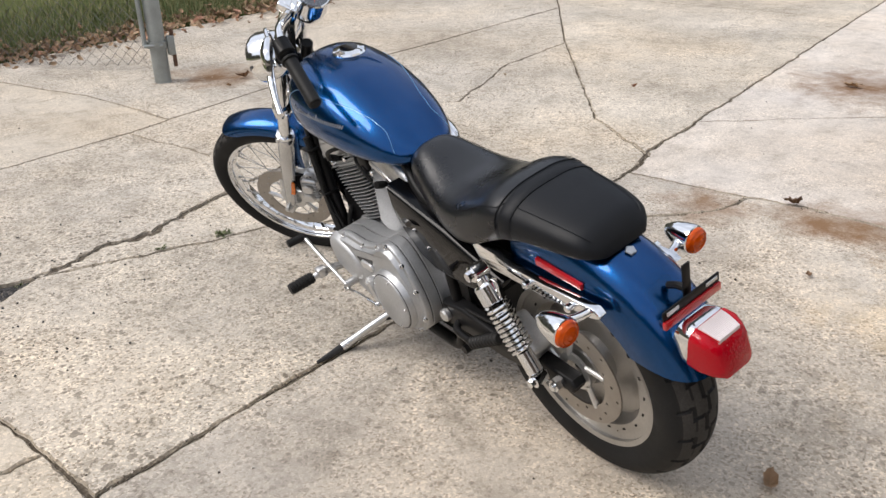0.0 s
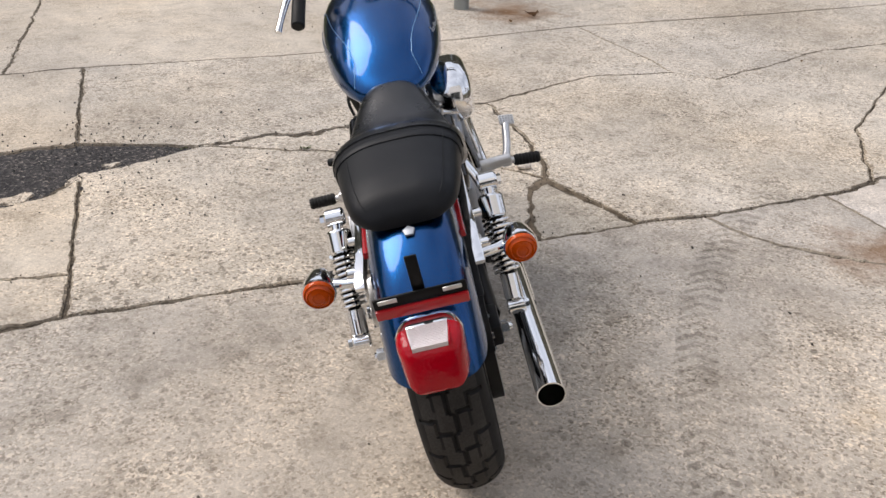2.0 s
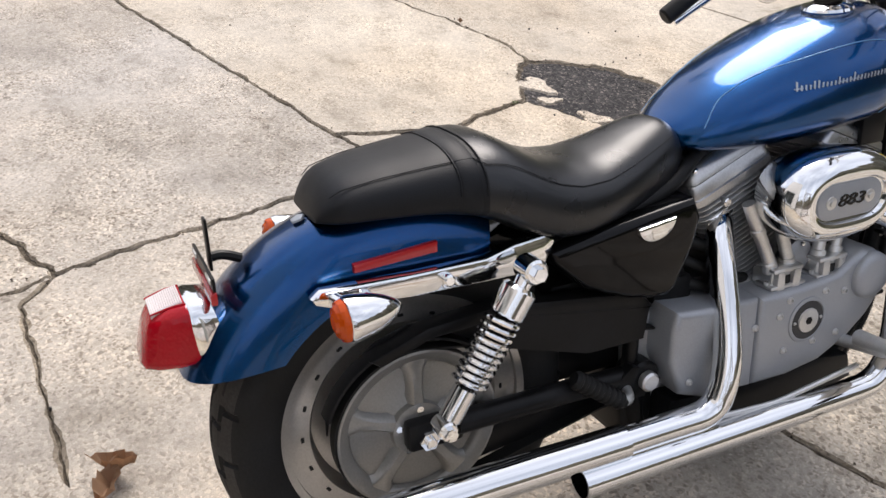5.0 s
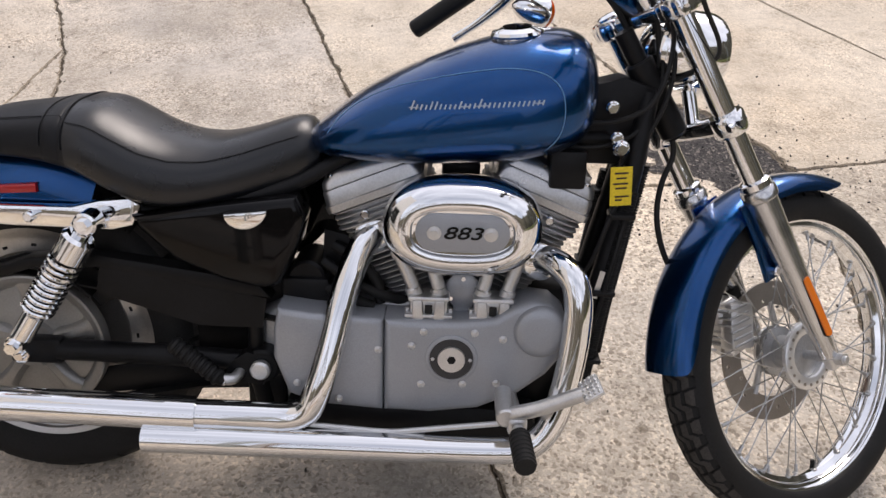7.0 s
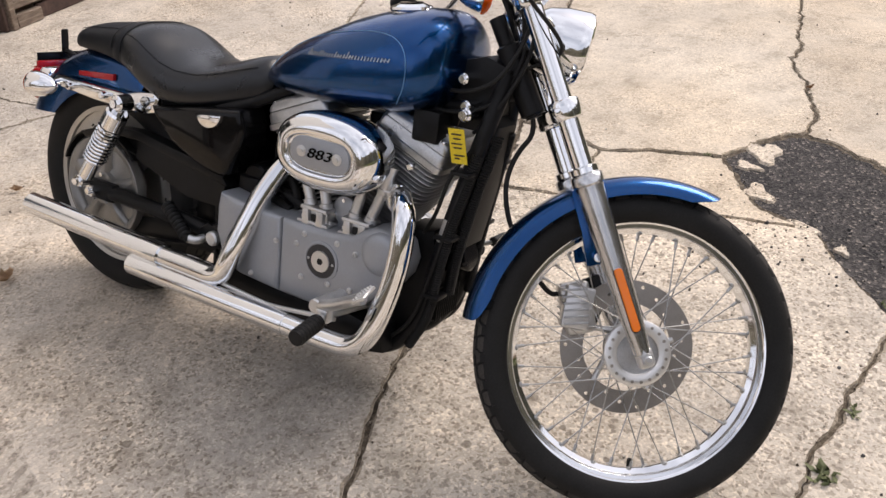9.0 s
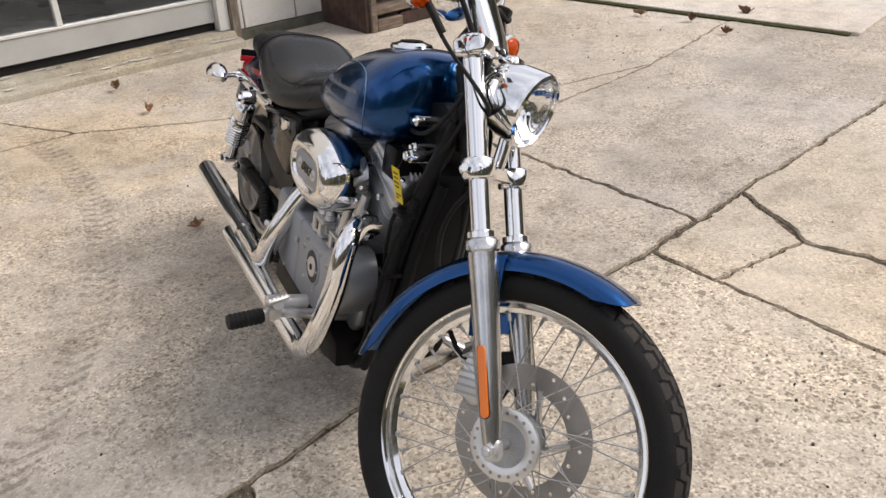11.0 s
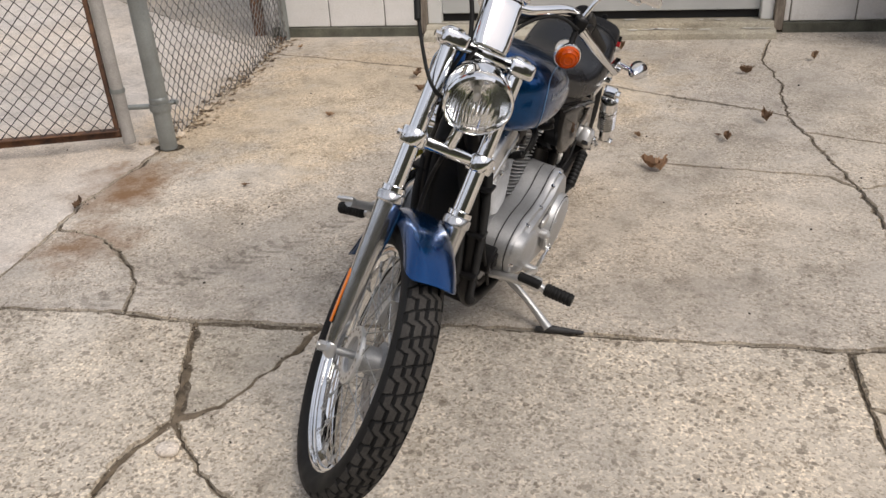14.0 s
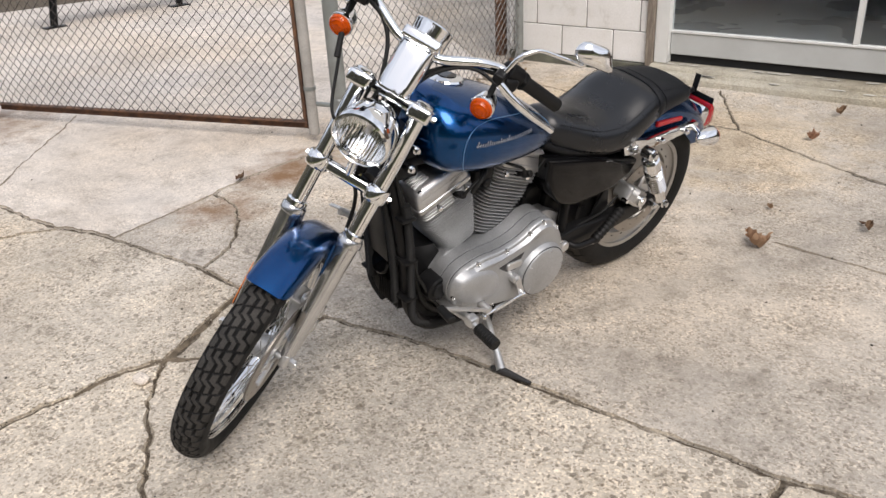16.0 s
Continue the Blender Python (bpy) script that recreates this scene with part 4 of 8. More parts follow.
for yb in (0.764, 0.882):
    tb = part("tappet_block", join(box(0.108, yb, 0.442, 0.052, 0.070, 0.036, 0.006), box(0.122, yb, 0.430, 0.046, 0.088, 0.008, 0.003), box(0.118, yb, 0.463, 0.050, 0.076, 0.010, 0.004), prism([(yb - 0.030, 0.420), (yb - 0.008, 0.420), (yb - 0.012, 0.462), (yb - 0.030, 0.462)], 0.10, 0.146, 0.004), prism([(yb + 0.030, 0.420), (yb + 0.008, 0.420), (yb + 0.012, 0.462), (yb + 0.030, 0.462)], 0.10, 0.146, 0.004)), BRUSHED, bike, "bright tappet block")
    # black slip between the two ribs, painting in the gap's shade
    part("tappet_gap_shade", box(0.1395, yb, 0.438, 0.003, 0.014, 0.026, 0.001, 1), DARKHOLE, tb)
    for dy in (-0.040, -0.020, 0.020, 0.040):
        part("block_bolt", rod((0.126, yb + dy, 0.4335), (0.126, yb + dy, 0.4405), 0.0048, 6), BRUSHED, tb)
part("crankcase_vent", join(lathe([(0, 0.034), (0.010, 0.034), (0.014, 0.028), (0.016, 0.0)], (0.095, 0.826, 0.468), (1, 0, 0), 28), box(0.08, 0.826, 0.440, 0.05, 0.040, 0.05, 0.008)), GREYCAST, bike, "round breather cover between the tappet blocks")
for k in range(3):
    a = radians(90 + 120 * k)
    part("cover_bolt", rod((0.108, 0.826 + 0.026 * math.cos(a), 0.468 + 0.026 * math.sin(a)), (0.114, 0.826 + 0.026 * math.cos(a), 0.468 + 0.026 * math.sin(a)), 0.0045, 6), CHROME, bike)

for pts in ([(0.06, 0.56, 0.50), (0.085, 0.62, 0.47), (0.09, 0.68, 0.445), (0.07, 0.72, 0.43)], [(0.05, 0.58, 0.53), (0.075, 0.63, 0.51), (0.085, 0.67, 0.47), (0.08, 0.67, 0.43)], [(0.07, 0.55, 0.46), (0.095, 0.60, 0.445), (0.095, 0.66, 0.425)]):
    part("breather_hose", tube(pts, 0.011, 10, 0.04), GRIP, bike)
part("dark_bracket", prism([(0.55, 0.44), (0.70, 0.44), (0.68, 0.50), (0.64, 0.54), (0.56, 0.56)], -0.02, 0.045, 0.004), SATINBLACK, bike)
# air cleaner
AC = (0.820, 0.613)
prof = [(0.105, 0.255, 0.155), (0.125, 0.268, 0.168), (0.150, 0.278, 0.176), (0.175, 0.276, 0.174), (0.192, 0.264, 0.164), (0.206, 0.240, 0.144), (0.213, 0.212, 0.118), (0.2145, 0.190, 0.098), (0.212, 0.178, 0.086), (0.206, 0.172, 0.080), (0.2055, 0.168, 0.076)]
ac = part("air_cleaner", loft([[(x, AC[0] + y, AC[1] + z) for y, z in oval(w, h, 64, 2.35 + 0.9 * (1 - w / 0.278))] for x, w, h in prof]), CHROME, bike, "chrome oval air cleaner cover")
part("insert_plate", prism([(AC[0] + y, AC[1] + z) for y, z in rounded(0.160, 0.068, 0.0335, 8)], 0.200, 0.2085, 0.002), GREYCAST, ac, "grey inset plate")
for y in (0.772, 0.868):
    part("cover_screw", lathe([(0, 0.013), (0.002, 0.012), (0.003, 0.006), (0.006, 0.006), (0.006, 0.0)], (0.208, y, AC[1]), (1, 0, 0), 20), BRUSHED, ac)


def lettering(text, size, depth, m, material, parent, shear=0.0, label=""):
    cu = bpy.data.curves.new("lettering", 'FONT')
    cu.body, cu.size, cu.extrude, cu.align_x, cu.align_y, cu.shear = text, size, depth, 'CENTER', 'CENTER', shear
    cu.offset = 0.0003
    tmp = bpy.data.objects.new("tmp", cu)
    me = bpy.data.meshes.new_from_object(tmp)
    bpy.data.objects.remove(tmp)
    bpy.data.curves.remove(cu)
    me.name = "lettering"
    me.transform(m)
    me.materials.clear()
    me.materials.append(material)
    ob = new("lettering", me)
    ob.parent = parent
    ob["label"] = label or "dark raised digits 883"
    return ob


lettering("883", 0.036, 0.0012, Matrix(((0, 0, 1, 0.2095), (1.25, 0, 0, AC[0]), (0, 0.85, 0, AC[1]), (0, 0, 0, 1))), GLOSSBLACK, ac, 0.25)

# primary cover on the left
PRIM = [(tuple(v)[0], tuple(v)[1]) for v in smooth_line([Vector(p + (0,)) for p in ((0.965, 0.330), (0.970, 0.372), (0.938, 0.412), (0.868, 0.433), (0.775, 0.431), (0.702, 0.448), (0.645, 0.487), (0.596, 0.488), (0.556, 0.456), (0.520, 0.400),
        (0.492, 0.325), (0.500, 0.250), (0.550, 0.207), (0.635, 0.198), (0.760, 0.218), (0.880, 0.250), (0.945, 0.290))], 0.03, 3)]


def grown(outline, d):
    n, out = len(outline), []
    for i, p in enumerate(outline):
        a, b = Vector(outline[i - 1]), Vector(outline[(i + 1) % n])
        t = (b - a).normalized()
        out.append((p[0] + t.y * d, p[1] - t.x * d))
    return out


ph = part("primary_housing", loft([[(x, y, z) for y, z in grown(PRIM, d)] for x, d in ((-0.07, 0.0), (-0.1075, 0.0), (-0.1090, -0.002))]), ALU, bike, "silver primary housing")
part("gasket", loft([[(x, y, z) for y, z in grown(PRIM, -0.004)] for x in (-0.105, -0.150)]), DARKHOLE, ph, "dark seam round the housing")
part("middle_case", loft([[(x, y, z) for y, z in grown(PRIM, d)] for x, d in ((-0.1120, -0.002), (-0.1135, 0.0), (-0.1435, 0.0), (-0.1450, -0.002))]), ALU, ph)
pc_rings = []
for x, d in ((-0.1480, -0.002), (-0.1500, 0.0), (-0.1640, 0.0), (-0.1675, -0.002), (-0.1690, -0.004), (-0.1695, -0.011), (-0.1715, -0.013), (-0.1800, -0.0155), (-0.1835, -0.0185)):
    pc_rings.append([(x, y, z) for y, z in grown(PRIM, d)])
pc = part("primary_cover", loft(pc_rings), ALU, bike, "silver cast primary cover")
part("clutch_cover", lathe([(-0.03, 0.098), (0, 0.094), (0.006, 0.090), (0.007, 0.086), (0.0105, 0.085), (0.0125, 0.080), (0.016, 0.060), (0.018, 0.0)], (-0.194, 0.614, 0.312), (-1, 0, 0), 56), ALU, pc, "round clutch cover")
bul = [(0.876 + y, 0.346 + z + y * 0.20) for y, z in oval(0.170, 0.120, 40, 2.3)]
part("alternator_bulge", loft([[(x, 0.876 + (y - 0.876) * s, 0.346 + (z - 0.346) * s) for y, z in bul] for x, s in ((-0.165, 1.10), (-0.182, 1.0), (-0.190, 0.92), (-0.1945, 0.78), (-0.196, 0.4))]), ALU, pc)
# raised dark plate; its colour paints in the shade of a shallow hollow
part("hollow_shade", prism([(0.800, 0.385), (0.700, 0.408), (0.728, 0.352), (0.765, 0.358)], -0.175, -0.1846, 0.0), FINBLACK, pc, "dark triangle that paints a hollow's shade on the cover")
part("clutch_seam", lathe([(0.0, 0.0895), (0.0074, 0.0885), (0.0074, 0.0855), (0.0, 0.085)], (-0.194, 0.614, 0.312), (-1, 0, 0), 56, True), DARKHOLE, pc, "dark seam round the clutch cover")
part("inspection_plate", prism([(0.738 + y, 0.376 + z) for y, z in rounded(0.064, 0.026, 0.0125, 5)], -0.184, -0.191, 0.002), BRUSHED, pc, "small oval inspection plate")
part("shift_boss", join(rod((-0.17, 0.733, 0.328), (-0.206, 0.733, 0.328), 0.0145, 18, bev=0.003), prism([(0.743, 0.335), (0.722, 0.337), (0.690, 0.268), (0.697, 0.256), (0.712, 0.260)], -0.197, -0.207, 0.003), rod((-0.205, 0.733, 0.328), (-0.212, 0.733, 0.328), 0.007, 6)), BRUSHED, pc, "splined shift arm")
pb = None
for k in range(12):
    y, z = grown(PRIM, -0.009)[int(k * len(PRIM) / 12)]
    m = Matrix.Translation((-0.1685, y, z)) @ Matrix.Rotation(math.pi, 4, 'Z') @ Matrix.Scale(1.05, 4)
    if pb is None:
        pb = part("cover_bolt", lathe([(-0.004, 0.0085), (0.003, 0.0085), (0.004, 0.006), (0.007, 0.006), (0.0075, 0.0045), (0.004, 0.004), (0.004, 0.0)], (0, 0, 0), (1, 0, 0), 12), CHROME, pc)
        pb.matrix_basis = m
    else:
        again(pb, m)
for k in range(5):
    a = radians(30 + 72 * k)
    again(pb, Matrix.Translation((-0.203, 0.614 + 0.076 * math.cos(a), 0.312 + 0.076 * math.sin(a))) @ Matrix.Rotation(math.pi, 4, 'Z') @ Matrix.Scale(0.8, 4))
part("front_boss", join(rod((-0.06, 0.975, 0.335), (-0.125, 0.975, 0.335), 0.040, 28, bev=0.004), rod((-0.120, 0.975, 0.335), (-0.130, 0.975, 0.335), 0.026, 24, bev=0.003)), SATINBLACK, bike)

# front of the engine: regulator, oil filter, caddy and looms between the down tubes
rg = part("regulator", box(0, 1.046, 0.285, 0.104, 0.022, 0.080, 0.006), SATINBLACK, bike, "black finned regulator")
for k in range(11):
    part("fin", box(-0.0475 + k * 0.0095, 1.060, 0.285, 0.003, 0.012, 0.074, 0.001, 1), SATINBLACK, rg)
part("oil_filter", rod((0.0, 1.0, 0.385), (0.0, 1.110, 0.415), 0.038, 28, bev=0.006), GLOSSBLACK, bike, "black oil filter canister")
part("engine_mount", prism([(0.90, 0.20), (0.99, 0.19), (1.035, 0.26), (1.050, 0.38), (1.045, 0.47), (0.95, 0.45), (0.92, 0.40)], -0.052, 0.066, 0.004), SATINBLACK, bike, "black front engine mount")
part("wiring_caddy", prism([(1.085, 0.43), (1.110, 0.44), (1.138, 0.60), (1.155, 0.72), (1.138, 0.74), (1.114, 0.62), (1.092, 0.50)], -0.042, 0.044, 0.006), SATINBLACK, bike, "black wiring caddy between the frame tubes")
for pts, r in (([(-0.092, 1.105, 0.66), (-0.100, 1.080, 0.50), (-0.100, 1.064, 0.36), (-0.094, 1.040, 0.22), (-0.080, 0.96, 0.165)], 0.0130),
               ([(0.072, 1.128, 0.66), (0.090, 1.100, 0.52), (0.092, 1.082, 0.40), (0.090, 1.066, 0.27), (0.080, 1.020, 0.185)], 0.0120),
               ([(0.030, 1.150, 0.70), (0.048, 1.122, 0.56), (0.052, 1.098, 0.42), (0.050, 1.090, 0.33)], 0.0140),
               ([(-0.030, 1.150, 0.70), (-0.050, 1.120, 0.56), (-0.056, 1.098, 0.42), (-0.060, 1.085, 0.30)], 0.0120)):
    part("corrugated_hose", corrugated(pts, r), GRIP, bike, "black corrugated cable sleeve")
for pts in ([(-0.07, 1.12, 0.72), (-0.105, 1.095, 0.60), (-0.108, 1.060, 0.42), (-0.115, 0.99, 0.30), (-0.11, 0.93, 0.22)], [(0.06, 1.14, 0.72), (0.098, 1.105, 0.56), (0.104, 1.072, 0.40), (0.098, 1.03, 0.25), (0.085, 0.95, 0.17)],
            [(0.05, 1.13, 0.70), (0.10, 1.085, 0.62), (0.094, 1.060, 0.52), (0.07, 1.02, 0.46)]):
    part("wire", tube(pts, 0.0048, 8, 0.05), GRIP, bike)
for z, y in ((0.62, 1.104), (0.47, 1.082), (0.33, 1.068)):
    part("cable_clip", box(-0.088, y, z, 0.050, 0.046, 0.010, 0.003), SATINBLACK, bike)
    part("cable_clip", box(0.084, y + 0.004, z, 0.044, 0.046, 0.010, 0.003), SATINBLACK, bike)
part("frame_sticker", box(0.0945, 1.078, 0.485, 0.001, 0.010, 0.055, 0.0, 1, Matrix.Rotation(radians(-12), 4, 'X')), BRUSHED, bike, "narrow silver sticker on the frame tube")
part("engine_belly", prism([(0.47, 0.165), (0.90, 0.150), (0.985, 0.170), (0.97, 0.225), (0.88, 0.240), (0.70, 0.234), (0.50, 0.246)], -0.070, 0.140, 0.006), SATINBLACK, bike, "black engine underside and oil lines")
part("bottom_bracket", rod((-0.085, 0.965, 0.168), (0.085, 0.965, 0.168), 0.0165, 16), SATINBLACK, bike)
part("oil_line", tube([(-0.05, 1.02, 0.42), (-0.075, 1.03, 0.36), (-0.085, 1.0, 0.27), (-0.08, 0.93, 0.20), (-0.07, 0.80, 0.175)], 0.009, 10, 0.04), GRIP, bike)
part("oil_line", tube([(0.03, 1.03, 0.36), (-0.03, 1.04, 0.31), (-0.06, 1.0, 0.22), (-0.06, 0.90, 0.175)], 0.008, 10, 0.04), GRIP, bike)
part("lower_plate", prism([(0.90, 0.20), (1.02, 0.20), (1.045, 0.27), (1.03, 0.33), (0.95, 0.34)], -0.07, -0.055, 0.003), SATINBLACK, bike)
part("battery_box", box(0, 0.385, 0.395, 0.10, 0.20, 0.20, 0.012), SATINBLACK, bike, "black battery box")
part("cross_member", join(box(0, 0.45, 0.235, 0.20, 0.075, 0.13, 0.01), rod((-0.11, 0.44, 0.16), (0.11, 0.44, 0.16), 0.014, 14)), SATINBLACK, bike, "black frame cross member")
part("starter", join(rod((-0.03, 0.53, 0.47), (0.08, 0.53, 0.47), 0.036, 24, bev=0.005), box(0.03, 0.53, 0.44, 0.12, 0.09, 0.07, 0.008)), SATINBLACK, bike, "black starter motor")

# foot controls
for sx in (-1, 1):
    L = 0.0 if sx > 0 else 0.036
    px = lambda x: sx * (x - 0.014 - L)
    Y = 0.925 if sx > 0 else 0.951
    mnt = part("peg_mount", join(rod((sx * 0.10, Y - 0.005, 0.270), (px(0.30), Y, 0.300), 0.013, 14, bev=0.002), box(px(0.30), Y, 0.300, 0.034, 0.034, 0.034, 0.008), rod((px(0.30), Y, 0.300), (px(0.335), Y + 0.004, 0.292), 0.011, 14)), BRUSHED, bike, "polished footpeg mount")
    p0, p1 = (Vector((px(0.325), 0.928, 0.293)), Vector((px(0.405), 0.934, 0.284))) if sx > 0 else (Vector((-0.280, 0.954, 0.296)), Vector((-0.370, 0.957, 0.294)))
    ribs = [(0.0, 0.014), (0.002, 0.017)]
    for k in range(7):
        ribs += [(0.006 + k * 0.0108, 0.0172), (0.008 + k * 0.0108, 0.0190), (0.0125 + k * 0.0108, 0.0190), (0.0145 + k * 0.0108, 0.0172)]
    rub = lathe(ribs + [(0.0835, 0.017), (0.085, 0.0)], p0, p1 - p0, 20)
    part("rubber", rub, GRIP, mnt, "black ribbed rubber peg")
ped = part("brake_pedal", join(tube([(0.285, 0.905, 0.315), (0.300, 0.955, 0.335), (0.312, 1.02, 0.372), (0.315, 1.035, 0.380)], 0.0130, 12, 0.03), rod((0.20, 0.905, 0.310), (0.30, 0.905, 0.315), 0.017, 16, bev=0.003)), BRUSHED, bike, "polished rear brake pedal")
pad = [box(0, 0, 0, 0.050, 0.036, 0.008, 0.003, 2)]
for k in range(20):
    pad.append(box(-0.019 + (k % 5) * 0.0095, -0.0125 + (k // 5) * 0.0083, 0.0055, 0.0055, 0.0045, 0.005, 0.001, 1))
part("pad", join(*pad), BRUSHED, ped, "ribbed metal pedal pad", Matrix.Translation((0.320, 1.040, 0.390)) @ Matrix.Rotation(radians(38), 4, 'X') @ Matrix.Rotation(radians(14), 4, 'Y'))
part("brake_rod", tube([(0.215, 0.90, 0.255), (0.205, 0.70, 0.222), (0.20, 0.47, 0.235)], 0.0055, 10), BRUSHED, bike)
sh = part("shift_lever", join(tube([(-0.222, 0.855, 0.275), (-0.226, 0.93, 0.315), (-0.228, 1.055, 0.375)], 0.007, 10), rod((-0.17, 0.855, 0.275), (-0.225, 0.855, 0.275), 0.013, 14, bev=0.002)), BRUSHED, bike, "polished shift lever")
part("shift_peg", rod((-0.222, 1.058, 0.377), (-0.285, 1.064, 0.378), 0.013, 16, bev=0.003), GRIP, sh, "black rubber shift peg")
part("shift_rod", join(tube([(-0.212, 0.700, 0.264), (-0.218, 0.868, 0.254)], 0.0050, 10), rod((-0.2135, 0.745, 0.2613), (-0.2165, 0.82, 0.2568), 0.0075, 6), rod((-0.205, 0.700, 0.264), (-0.220, 0.700, 0.264), 0.009, 12, bev=0.003), rod((-0.210, 0.868, 0.254), (-0.228, 0.868, 0.254), 0.009, 12, bev=0.003)), CHROME, bike, "chrome shift linkage rod with ball ends")
for sx in (-1, 1):
    q0, q1 = (Vector((0.150, 0.375, 0.290)), Vector((0.135, 0.285, 0.352))) if sx > 0 else (Vector((-0.152, 0.312, 0.288)), Vector((-0.146, 0.190, 0.366)))
    pp = part("pillion_peg", tube([(sx * 0.105, 0.41, 0.295), (sx * 0.145, 0.40, 0.285), q0], 0.011, 12), SATINBLACK if sx < 0 else BRUSHED, bike, "folded passenger footpeg")
    rows = [(-0.010, 0.0), (-0.010, 0.010), (0.0, 0.013)]
    long = (q1 - q0).length
    for k in range(9):
        rows += [(long * (k + 0.15) / 9, 0.0150), (long * (k + 0.35) / 9, 0.0178), (long * (k + 0.75) / 9, 0.0178), (long * (k + 0.95) / 9, 0.0150)]
    part("rubber", lathe(rows + [(long + 0.003, 0.013), (long + 0.004, 0.0)], q0, q1 - q0, 18), GRIP, pp, "black ribbed rubber sleeve")
    part("end_bolt", rod(q0 - (q1 - q0).normalized() * 0.014, q0 - (q1 - q0).normalized() * 0.004, 0.0085, 12, bev=0.002), CHROME, pp)
    part("bracket", prism([(0.37, 0.27), (0.45, 0.265), (0.47, 0.32), (0.42, 0.335), (0.385, 0.31)], sx * 0.10, sx * 0.125, 0.004), SATINBLACK, pp)

# side stand, down on the left
INV = BIKE.inverted()
foot_w, tip_w = Vector((-0.165, 0.188, 0.014)), Vector((-0.268, 0.160, 0.008))
foot, tip = INV @ foot_w, INV @ tip_w
hinge = Vector((-0.10, 0.76, 0.165))
side = part("side_stand", join(tube([hinge, hinge.lerp(foot, 0.5) + Vector((-0.008, 0.0, 0.004)), foot], 0.010, 12, 0.05, 6, False, [(0, 0.015), (0.5, 0.011), (0.8, 0.012), (1, 0.016)]),
                               rod(hinge + Vector((-0.02, 0, 0)), hinge + Vector((0.03, 0, 0)), 0.018, 16, bev=0.003)), BRUSHED, bike, "bright metal side stand")
inw = Vector((-0.128, 0.196, 0.009))
part("foot_pad", tube([INV @ inw, foot, tip], 0.009, 10, 0.01, 4, False, [(0, 0.008), (0.25, 0.013), (0.7, 0.011), (1, 0.006)]), FINBLACK, side, "flattened stand foot")
part("stand_spring", tube([Vector((-0.105, 0.70, 0.16)), hinge.lerp(foot, 0.35)], 0.006, 8), SATINBLACK, side)

# rear brake caliper
TC = Matrix.Translation((-0.118, 0.118, 0.392)) @ Matrix.Rotation(radians(32), 4, 'X')
cal = part("rear_caliper", loft([[(x, y, z) for y, z in rounded(l, h, 0.016, 5)] for x, l, h in ((0.034, 0.112, 0.060), (-0.010, 0.120, 0.066), (-0.026, 0.112, 0.058), (-0.030, 0.098, 0.046))]), BRUSHED, bike, "silver rear brake caliper", TC)
for k in range(4):
    part("rib", box(-0.030, 0.012 + k * 0.012, 0.004, 0.010, 0.005, 0.052, 0.002, 1), BRUSHED, cal, "", TC)
part("caliper_cap", join(rod((-0.024, -0.028, -0.002), (-0.042, -0.028, -0.002), 0.021, 24, bev=0.004), rod((-0.040, -0.028, -0.002), (-0.046, -0.028, -0.002), 0.008, 6)), CHROME, cal, "", TC)
for dy in (-0.052, 0.054):
    part("caliper_bolt", rod((-0.010, dy, -0.026), (-0.034, dy, -0.026), 0.008, 6), CHROME, cal, "", TC)
part("caliper_bracket", prism([(0.30, 0.34), (0.21, 0.345), (0.235, 0.445), (0.255, 0.45)], -0.096, -0.104, 0.002), SATINBLACK, cal, "black caliper anchor plate")
part("brake_hose", tube([(-0.10, 0.13, 0.42), (-0.115, 0.25, 0.36), (-0.11, 0.42, 0.34), (-0.10, 0.52, 0.30)], 0.0045, 8), GRIP, cal)

# ---------- front end, turned to the left ----------
front_wheel = part("front_wheel", lathe([(-0.033, 0.272), (-0.033, 0.281), (-0.029, 0.285), (-0.022, 0.279), (-0.018, 0.263), (0.0, 0.255), (0.018, 0.263), (0.022, 0.279), (0.029, 0.285), (0.033, 0.281), (0.033, 0.272), (0.0305, 0.2685), (0.0265, 0.2705), (0.0245, 0.2690), (0.0235, 0.2610), (0.0200, 0.2585), (0.0160, 0.2585), (0.0130, 0.2545), (0.0090, 0.2490), (0.0, 0.2470), (-0.0090, 0.2490), (-0.0130, 0.2545), (-0.0160, 0.2585), (-0.0200, 0.2585), (-0.0235, 0.2610), (-0.0245, 0.2690), (-0.0265, 0.2705), (-0.0305, 0.2685)], FA, (1, 0, 0), 128, True), CHROME, bike, "chrome wire-spoked front wheel", S)
part("tyre", tyre(FA, 0.3395, 0.094, 0.274, front_groove, 900, 44), RUBBER, front_wheel, "black treaded front tyre", S, 30).data.materials.append(DUSTY)
hub = part("hub", join(lathe([(-0.042, 0.020), (-0.042, 0.050), (-0.036, 0.052), (-0.030, 0.034), (0.018, 0.032), (0.024, 0.044), (0.026, 0.046), (0.028, 0.030), (0.028, 0.012)], FA, (1, 0, 0), 48), rod(FA + Vector((-0.098, 0, 0)), FA + Vector((0.098, 0, 0)), 0.010, 16)), ALU, front_wheel, "silver hub", S)
part("hub_flange", lathe([(0.026, 0.045), (0.026, 0.066), (0.028, 0.070), (0.036, 0.070), (0.038, 0.067), (0.038, 0.047), (0.036, 0.044)], FA, (1, 0, 0), 56, True), FLANGE, hub, "bright drilled hub flange", S)
for k in range(20):
    a = 2 * math.pi * k / 20
    part("flange_hole", lathe([(0, 0.0036), (0.001, 0.0036), (0.001, 0.0)], FA + Vector((0.0378, math.cos(a) * 0.060, math.sin(a) * 0.060)), (1, 0, 0), 8), ROTOR, hub, "", S)
